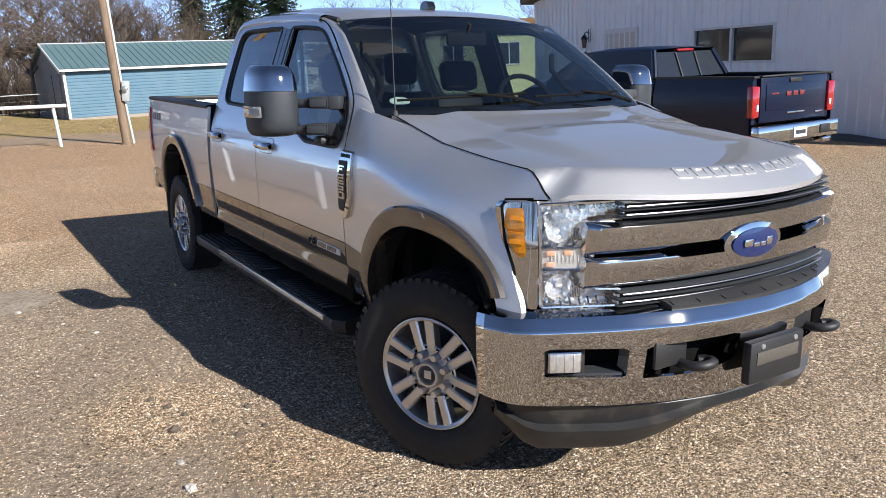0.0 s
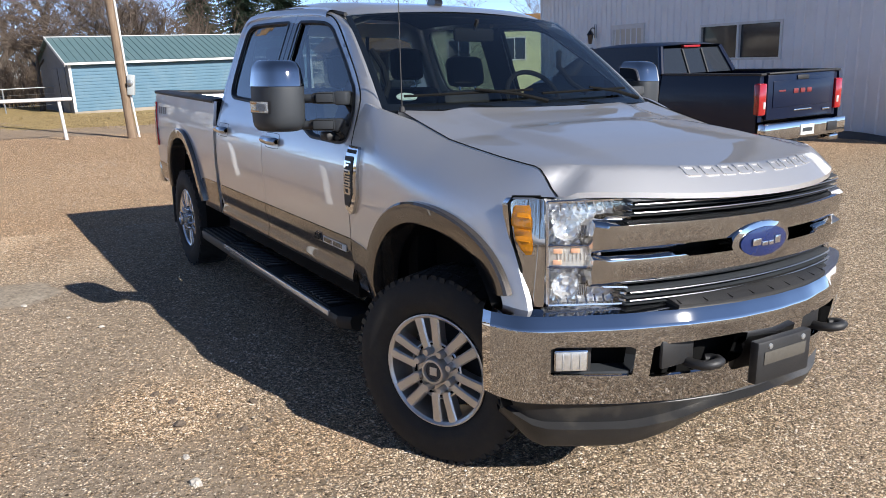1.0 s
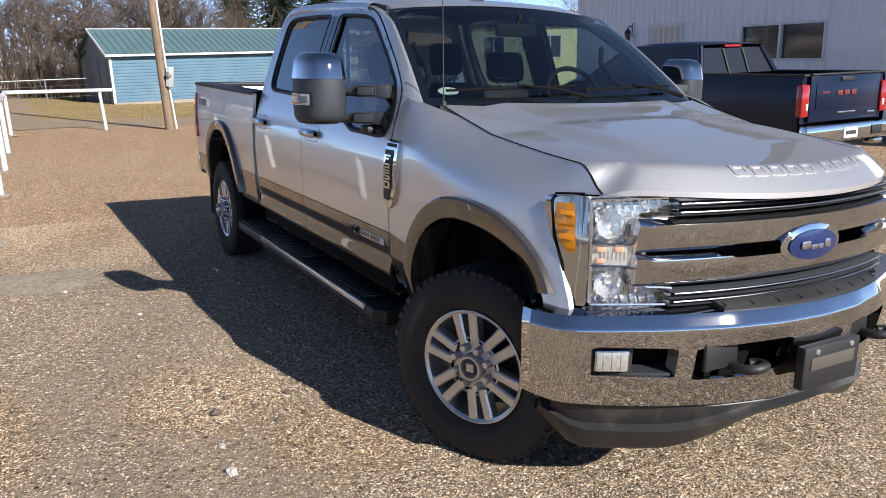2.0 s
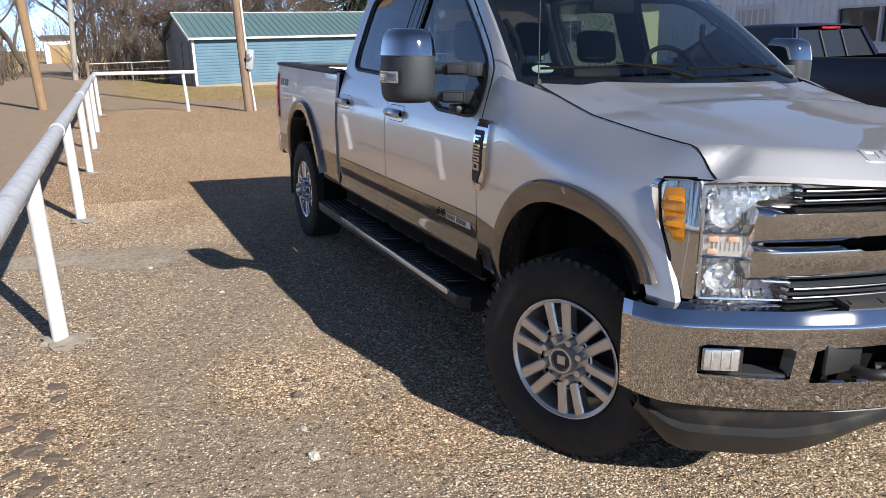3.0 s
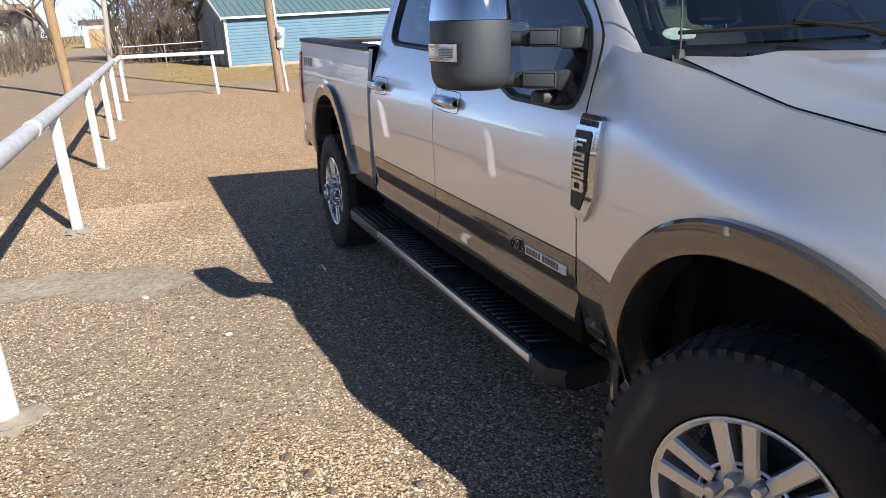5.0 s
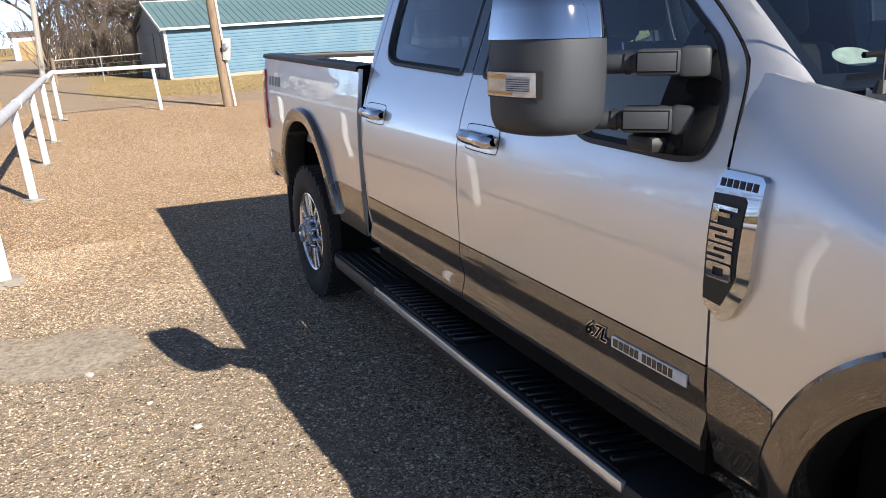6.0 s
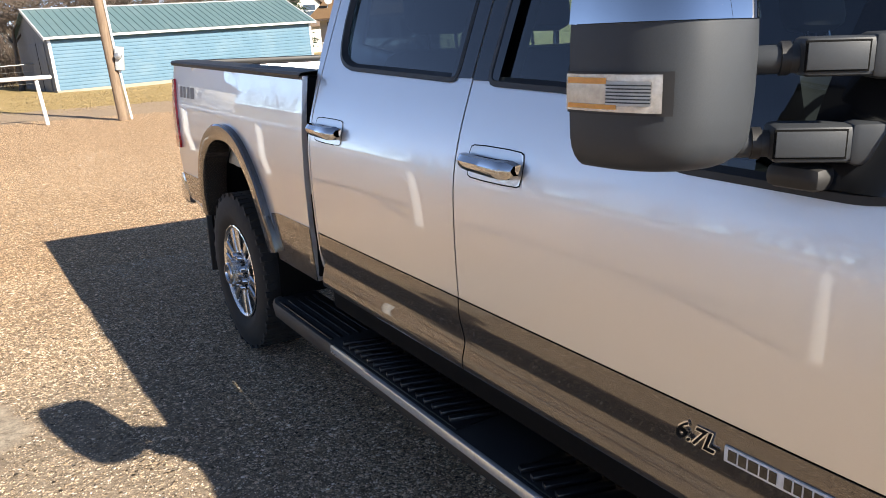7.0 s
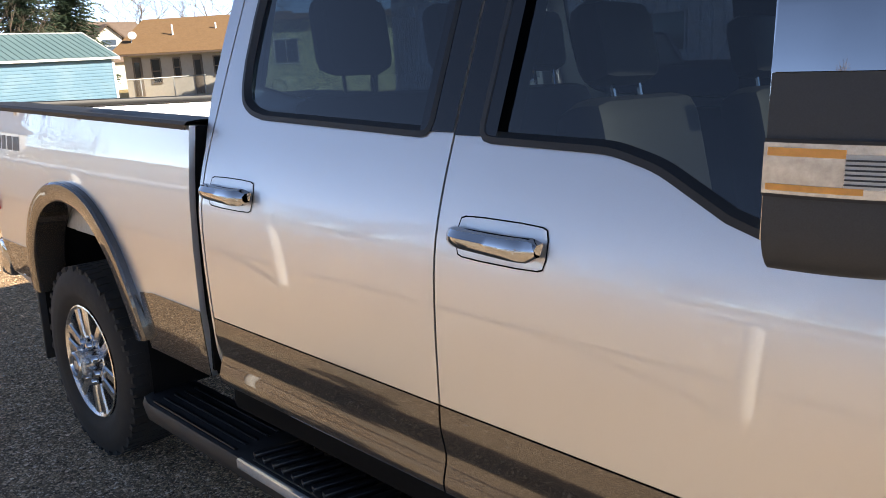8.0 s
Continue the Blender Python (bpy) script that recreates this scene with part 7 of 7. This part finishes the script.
def tow_mirror(s, truck):
    """Large mirror housing on two arms."""
    z_lo, z_hi, back_y = 1.342, 1.690, 1.180
    fs = [0.0, 0.012, 0.03, 0.06, 0.10, 0.15, 0.25, 0.35, 0.45, 0.55, 0.642, 0.643, 0.70, 0.77, 0.83, 0.88, 0.92, 0.95, 0.975, 0.992, 1.0]
    # the housing in plan, from the inner rear edge round the front to the outer rear edge
    plan = [(1.020, 1.18), (1.026, 1.09), (1.038, 1.010), (1.075, 0.973), (1.14, 0.970), (1.196, 0.988), (1.230, 1.040), (1.246, 1.11), (1.248, 1.18)]
    plan = smooth_line(plan)
    xm = 1.13

    def corner(dz, r):
        return 0.0 if dz >= r else r - math.sqrt(max(0.0, r * r - (r - dz) ** 2))

    def ring(f, grow=0.0):
        z = z_lo + (z_hi - z_lo) * f
        inset = corner(z - z_lo, 0.055) + corner(z_hi - z, 0.050)
        lean = 0.17 * (max(0.0, f - 0.60) / 0.40) ** 1.3 + 0.04 * max(0.0, 0.3 - f) / 0.3
        k = 1 - inset / 0.135 * 0.80 - lean
        pts = []
        for px, py in plan:
            qx = xm + (px - xm) * (k + grow / 0.12)
            qy = back_y - (back_y - py) * (k + grow / 0.22)
            pts.append((s * qx, qy, z + grow * (2 * f - 1)))
        return pts

    lo = [ring(f) for f in fs if f <= 0.6425]
    hi = [ring(f, 0.003) for f in fs if f >= 0.6415]
    def shell(rr, cap_first, cap_last):
        bm = loft(bmesh.new(), rr, closed_u=True)
        bm.verts.ensure_lookup_table()
        n = len(rr[0])
        if cap_first:
            bm.faces.new([bm.verts[i] for i in range(n)])
        if cap_last:
            bm.faces.new([bm.verts[len(bm.verts) - n + i] for i in range(n)])
        return bm

    m = part("towing_mirror", shell(lo, True, True), M_GREYPLASTIC, truck, "large black towing mirror with chrome cap")
    part("mirror_cap", shell(hi, True, True), M_CHROME, m, "chrome mirror cap")
    part("mirror_glass", bx((min(s * 1.03, s * 1.235), 1.180, 1.38), (max(s * 1.03, s * 1.235), 1.186, 1.66), 0.002), M_CHROME, m)
    # marker lamp wraps the outer front corner
    def lamp_strip(z0, z1, grow, k0, k1):
        rr = []
        for z in np.linspace(z0, z1, 4):
            r = ring((z - z_lo) / (z_hi - z_lo), grow)
            rr.append([(x, y, z) for x, y, _ in r[k0:k1]])
        return loft(bmesh.new(), rr)
    n = len(plan)
    a, b = int(n * 0.66), n
    lm = part("marker_lamp", lamp_strip(1.434, 1.497, 0.004, a, b), M_PLASTIC, m, "clear and amber mirror lamp")
    part("lamp_lens", lamp_strip(1.438, 1.493, 0.0055, a + 1, b), M_LAMPIN, lm)
    part("lamp_inner", lamp_strip(1.448, 1.483, 0.0065, a + 2, a + 7), M_GALV, lm)
    part("amber_strip", lamp_strip(1.479, 1.488, 0.0068, a + 6, b - 1), M_ORANGE, lm, "amber strip")
    part("amber_strip", lamp_strip(1.442, 1.449, 0.0068, a + 5, b - 1), M_ORANGE, lm, "amber strip")
    for k in range(6):
        part("lens_rib", lamp_strip(1.4515 + 0.005 * k, 1.4535 + 0.005 * k, 0.0074, a + 2, a + 7), M_GREYPLASTIC, lm)
    # sail panel in the window corner and the two arms
    sail = smooth_poly([(0.99, 1.30), (0.815, 1.301), (0.793, 1.36), (0.806, 1.45), (0.872, 1.550), (0.96, 1.606), (0.985, 1.45)], 1, 0.15)
    part("sail_panel", sheet(sail, lambda y, z: (s * (cab_w(y, z) + 0.008), y, z), (), 0.03, (-s * 0.02, 0, 0)), M_GLOSSBLACK, m)
    for z, ox, oy, cut0 in ((1.508, 0.0, -0.02, 0.055), (1.375, 0.006, 0.015, 0.0)):
        p0, p1 = Vector((0.862 + ox, 0.880 + oy, z)), Vector((0.985 + ox, 0.995 + oy, z - 0.003))
        length = (p1 - p0).length
        turn = math.degrees(math.atan2(p1.y - p0.y, s * (p1.x - p0.x)))
        am = Matrix.Translation((s * p0.x, p0.y, z)) @ pose(0, 0, 0, 0, 0, turn)
        k = -s
        a = part("mirror_arm", box(bmesh.new(), (0.045 + cut0 * 0.3, -0.042, -0.029), (length, 0.042, 0.029), 0.009, am), M_GREYPLASTIC, m)
        part("arm_base", box(bmesh.new(), (-0.045 + cut0, -0.046, -0.034), (0.060 + cut0 * 0.3, 0.046, 0.034), 0.012, am), M_GREYPLASTIC, a)
        for grow, lift, mat in ((0.003, 0.0008, M_DARK), (0.0, 0.003, M_GREYPLASTIC)):
            ya, yb = sorted((k * 0.040, k * (0.042 + lift)))
            part("arm_cover", box(bmesh.new(), (0.066 + cut0 * 0.3 - grow, ya, -0.019 - grow), (length - 0.004 + grow, yb, 0.021 + grow), 0.0008, am), mat, a)
        part("arm_tube", tb([am @ Vector((length - 0.02, 0, -0.002)), am @ Vector((length + 0.05, 0.0, -0.004)), (s * 1.06, 1.10, z - 0.008)], 0.022, 12), M_GREYPLASTIC, a)
        part("arm_collar", tb([am @ Vector((length + 0.012, 0, -0.002)), am @ Vector((length + 0.026, 0, -0.002))], 0.026, 12), M_PLASTIC, a)
    part("mirror_foot", bx((min(s * 0.88, s * 0.97), 0.93, 1.296), (max(s * 0.88, s * 0.97), 1.03, 1.338), 0.016), M_PLASTIC, m)


def door_badge(s, truck):
    """Engine badge low on the front door: lettering for the litre figure, plain bars for the rest."""
    y0, z0 = 1.175, 0.766
    for off, lift, mat, note in ((0.0035, 0.0, M_LAMPRIM, "bright letter edging"), (0.0, 0.0022, M_DARK, "dark engine size lettering")):
        fc = bpy.data.curves.new("engine_size", "FONT")
        fc.body = "6.7L"
        fc.size, fc.extrude, fc.shear, fc.offset = 0.056, 0.0015, 0.3, off
        tmp = new("engine_size_curve", fc)
        dg = bpy.context.evaluated_depsgraph_get()
        me = bpy.data.meshes.new_from_object(tmp.evaluated_get(dg))
        bpy.data.objects.remove(tmp)
        me.materials.append(mat)
        ob = new("engine_size", me)
        ob.parent = truck
        ob.matrix_basis = Matrix.Translation((s * (low_prof(0.775) + 0.003 + lift), y0 + 0.02, z0 - 0.012)) @ Matrix(((0, 0, s, 0), (-1 if s < 0 else 1, 0, 0, 0), (0, 1, 0, 0), (0, 0, 0, 1)))
        tagged(ob, note)
    bar = part("name_bar", bx((s * (cab_w(1, 0.775) + 0.006) - 0.003, 0.790, z0 - 0.016), (s * (cab_w(1, 0.775) + 0.006) + 0.003, 1.076, z0 + 0.018), 0.002), M_WHITE, truck, "silver badge bar with dark marks")
    y = 1.066
    for w in (0.022, 0.020, 0.024, 0.018, 0.018, 0.0, 0.018, 0.018, 0.018, 0.020, 0.018, 0.018):
        if w:
            part("bar_mark", bx((s * (cab_w(1, 0.775) + 0.0095) - 0.0005, y - w + 0.003, z0 - 0.010), (s * (cab_w(1, 0.775) + 0.0095) + 0.0005, y, z0 + 0.013)), M_GLOSSBLACK, bar)
        y -= (w or 0.010) + 0.001


def build_truck():
    truck = thing("pickup_truck", "silver crew-cab pickup with stone-grey lower body and chrome grille", "truck", (0, 0, 0))
    hz, ey = hood(truck)
    for s in (-1, 1):
        fender(s, truck)
        front_door(s, truck)
        rear_door(s, truck)
        headlight(s, truck)
        running_board(s, truck)
        tow_mirror(s, truck)
        door_badge(s, truck)
    cab(truck)
    cowl(truck)
    grille(truck, ey)
    front_bumper(truck)
    bed(truck)
    wheel(truck, -0.845, -0.02, -1, 24)
    wheel(truck, 0.949, -0.02, 1, 24)
    wheel(truck, -0.835, REAR_Y, -1, 0, chrome=True)
    wheel(truck, 0.938, REAR_Y, 1, 0, chrome=True)
    part("chassis", bx((-0.45, -0.75, 0.45), (0.45, 4.9, 0.60), 0.02), M_DARK, truck)
    part("axle", tb([(-0.8, REAR_Y, 0.41), (0.8, REAR_Y, 0.41)], 0.06, 10), M_DARK, truck)
    part("axle", tb([(-0.75, 0, 0.41), (0.75, 0, 0.41)], 0.06, 10), M_DARK, truck)
    part("engine_bay", bx((-0.70, -0.60, 0.60), (0.70, 0.40, 1.10), 0.05), M_DARK, truck)
    widen(truck)
    truck.matrix_world = LEAN @ truck.matrix_world


def widen(ob):
    """Brings the body to its full 2.03 m of width; the passenger side stays where it is."""
    for c in ob.children:
        if c.type == "EMPTY":
            continue
        if c.name.startswith("engine_size"):
            if c.matrix_basis.translation.x > 0:
                c.matrix_basis.translation.x += 0.11
            continue
        for v in c.data.vertices:
            v.co.x = -0.957 + (v.co.x + 0.957) * 1.0575
            if v.co.x > 1.085 and v.co.z > 1.31:
                v.co.x += 0.13
        widen(c)


build_truck()


# ---- navy pickup parked by the building ----
def build_navy():
    t = thing("pickup_truck", "dark navy pickup parked beside the metal building", "truck", (8.62, 4.62, -0.245), -2)
    # local: tail face at y=0, nose towards +y
    prof = [(0.95, 0.45), (1.0, 0.75), (1.0, 1.15), (0.97, 1.35), (0.94, 1.50)]
    for s in (-1, 1):
        bm = loft(bmesh.new(), [[(s * x, y, z) for x, z in prof] for y in (0.03, 0.5, 1.0, 2.0)])
        part("bed_side", bm, M_NAVY, t)
        part("bed_side_inner", bx((min(s * 0.84, s * 0.93), 0.05, 0.8), (max(s * 0.84, s * 0.93), 2.0, 1.49)), M_NAVY, t)
        part("rail_cap", bx((min(s * 0.83, s * 0.96), 0.0, 1.49), (max(s * 0.83, s * 0.96), 2.0, 1.525), 0.012), M_PLASTIC, t)
        bm = loft(bmesh.new(), [[(s * x, y, z) for x, z in [(0.95, 0.45), (1.0, 0.75), (1.0, 1.15), (0.97, 1.35), (0.93, 1.48)]] for y in (2.03, 3.5, 5.0)])
        part("door_side", bm, M_NAVY, t)
        bm = loft(bmesh.new(), [[(s * 0.93, y0, 1.48), (s * 0.74, y1, 1.98)] for y0, y1 in ((2.05, 2.25), (3.0, 2.9), (4.2, 3.7), (4.9, 4.1))])
        part("side_glass", bm, M_DARKGLASS, t)
        tl = part("tail_light", bx((min(s * 0.83, s * 1.003), -0.02, 0.90), (max(s * 0.83, s * 1.003), 0.10, 1.38), 0.03), M_DEEPRED, t, "red tail light")
        part("clear_lens", bx((min(s * 0.86, s * 0.91), -0.026, 1.0), (max(s * 0.86, s * 0.91), -0.021, 1.10), 0.002), M_SILVERLENS, tl)
        for y in (1.1, 4.9):
            w = new("wheel")
            w.parent = t
            w.matrix_basis = pose(s * 0.86, y, 0.4, 0, 0, 0 if s > 0 else 180)
            part("tyre", lathe([(-0.13, 0.22), (-0.14, 0.34), (-0.11, 0.40), (0.11, 0.40), (0.14, 0.34), (0.12, 0.23)], 32), M_RUBBER, w)
            part("rim", lathe([(0.12, 0.23), (0.08, 0.2), (0.09, 0.08), (0.10, 0.0)], 24), M_BRIGHT, w)
    part("tailgate", bx((-0.80, 0.0, 0.82), (0.80, 0.07, 1.50), 0.02), M_NAVY, t)
    part("tailgate_panel", bx((-0.68, -0.012, 1.0), (0.68, 0.0, 1.40), 0.012), M_NAVY, t)
    part("tailgate_cap", bx((-0.80, -0.02, 1.50), (0.80, 0.09, 1.53), 0.012), M_PLASTIC, t)
    for x in (-0.16, 0.0, 0.16):
        part("badge_mark", bx((x - 0.055, -0.022, 1.20), (x + 0.055, -0.012, 1.27), 0.004), M_DULLRED, t, "red badge block")
    part("badge_mark", bx((-0.56, -0.020, 1.235), (-0.40, -0.012, 1.262), 0.003), M_DULLRED, t)
    part("badge_mark", bx((-0.18, -0.020, 0.93), (0.24, -0.001, 0.955), 0.002), M_CHROME, t)
    part("badge_mark", bx((0.52, -0.020, 0.90), (0.70, -0.001, 0.93), 0.002), M_CHROME, t)
    part("handle", bx((-0.14, -0.02, 1.40), (0.14, 0.0, 1.47), 0.01), M_PLASTIC, t)
    b = part("rear_bumper", bx((-0.98, -0.14, 0.52), (0.98, 0.02, 0.78), 0.03), M_CHROME, t, "chrome rear bumper")
    part("plate", bx((-0.16, -0.150, 0.56), (0.16, -0.141, 0.72), 0.003), M_WHITE, b, "white number plate with plain bar")
    part("plate_mark", bx((-0.12, -0.153, 0.61), (0.12, -0.1505, 0.67)), M_GREYPLASTIC, b)
    part("bumper_step", bx((0.50, -0.150, 0.58), (0.74, -0.142, 0.72), 0.01), M_PLASTIC, b)
    part("exhaust_tip", bx((0.62, -0.12, 0.42), (0.84, 0.1, 0.51), 0.02), M_CHROME, t)
    # cab
    rows = []
    for y, z, w in ((2.28, 1.98, 0.72), (2.6, 2.02, 0.74), (3.4, 2.03, 0.74), (4.0, 1.99, 0.72)):
        rows.append([(-w, y, z - 0.05), (-w * 0.9, y, z), (0, y, z + 0.02), (w * 0.9, y, z), (w, y, z - 0.05)])
    part("roof", loft(bmesh.new(), rows), M_NAVY, t)
    for s in (-1, 1):
        part("pillar", tb([(s * 0.90, 2.06, 1.49), (s * 0.73, 2.27, 1.95)], 0.05, 8), M_NAVY, t)
        part("pillar", tb([(s * 0.90, 4.9, 1.49), (s * 0.72, 4.05, 1.97)], 0.045, 8), M_NAVY, t)
    part("rear_window", loft(bmesh.new(), [[(-0.85, 2.07, 1.50), (0.85, 2.07, 1.50)], [(-0.70, 2.26, 1.93), (0.70, 2.26, 1.93)]]), M_DARKGLASS, t)
    part("window_divider", bx((-0.25, -0.012, 0), (-0.22, 0, 0.42), 0, Matrix(((1, 0, 0, 0), (0, 1, 0.44, 2.055), (0, 0, 1, 1.5), (0, 0, 0, 1)))), M_PLASTIC, t)
    part("window_divider", bx((0.22, -0.012, 0), (0.25, 0, 0.42), 0, Matrix(((1, 0, 0, 0), (0, 1, 0.44, 2.055), (0, 0, 1, 1.5), (0, 0, 0, 1)))), M_PLASTIC, t)
    part("brake_lamp", bx((-0.20, 2.22, 1.94), (0.20, 2.30, 1.98), 0.008), M_DEEPRED, t, "red high brake lamp")
    part("hood", loft(bmesh.new(), [[(-0.95, y, z - 0.1), (-0.7, y, z), (0.7, y, z), (0.95, y, z - 0.1)] for y, z in ((4.9, 1.48), (5.6, 1.42), (6.0, 1.30), (6.05, 0.8))]), M_NAVY, t)
    part("cab_body", bx((-0.93, 2.0, 0.5), (0.93, 5.95, 1.2), 0.03), M_DARK, t)
    part("bed_floor", bx((-0.85, 0.05, 0.8), (0.85, 2.0, 0.85)), M_DARK, t)


build_navy()

# clods of dirt and pale stones lying on the gravel
for k, (x, y, r) in enumerate(((-1.836, 1.289, 0.024), (-1.777, 1.146, 0.022), (-1.811, 0.86, 0.032), (-1.726, 1.012, 0.020), (-1.621, 0.854, 0.016), (-1.565, 0.655, 0.022), (-1.84, 1.43, 0.018), (-1.43, 0.93, 0.020), (-1.43, 0.67, 0.018), (-1.518, 0.306, 0.012))):
    rock((x, y), (r, r * 0.8, r * 0.62), "dark clod of dirt on the gravel", 10 + k)
for k, (x, y, r) in enumerate(((-2.852, 1.395, 0.050), (-2.835, 1.254, 0.042), (-2.989, 1.121, 0.040), (-2.933, 0.76, 0.062), (-2.867, 0.885, 0.050), (-2.837, 0.671, 0.045), (-2.84, 0.493, 0.040), (-2.885, 0.54, 0.036), (-2.795, 0.606, 0.032), (-2.97, 0.592, 0.040), (-2.903, 0.43, 0.044), (-3.024, 1.006, 0.036), (-2.745, 0.73, 0.026))):
    rock((x, y), (r, r * 0.75, r * 0.22), "flat dark lump of packed dirt beside the barrier", 20 + k)
rock((-1.862, 0.528), (0.026, 0.013, 0.006), "white flake of stone on the gravel", 3)
rock((-1.883, 0.282), (0.036, 0.023, 0.018), "pale loose rock on the gravel", 4)
for k, (x, y, r) in enumerate(((-1.90, 2.62, 0.020), (-2.30, 3.42, 0.022), (-2.06, 2.95, 0.014))):
    rock((x, y), (r, r * 0.8, r * 0.5), "pale loose rock on the gravel", 40 + k)
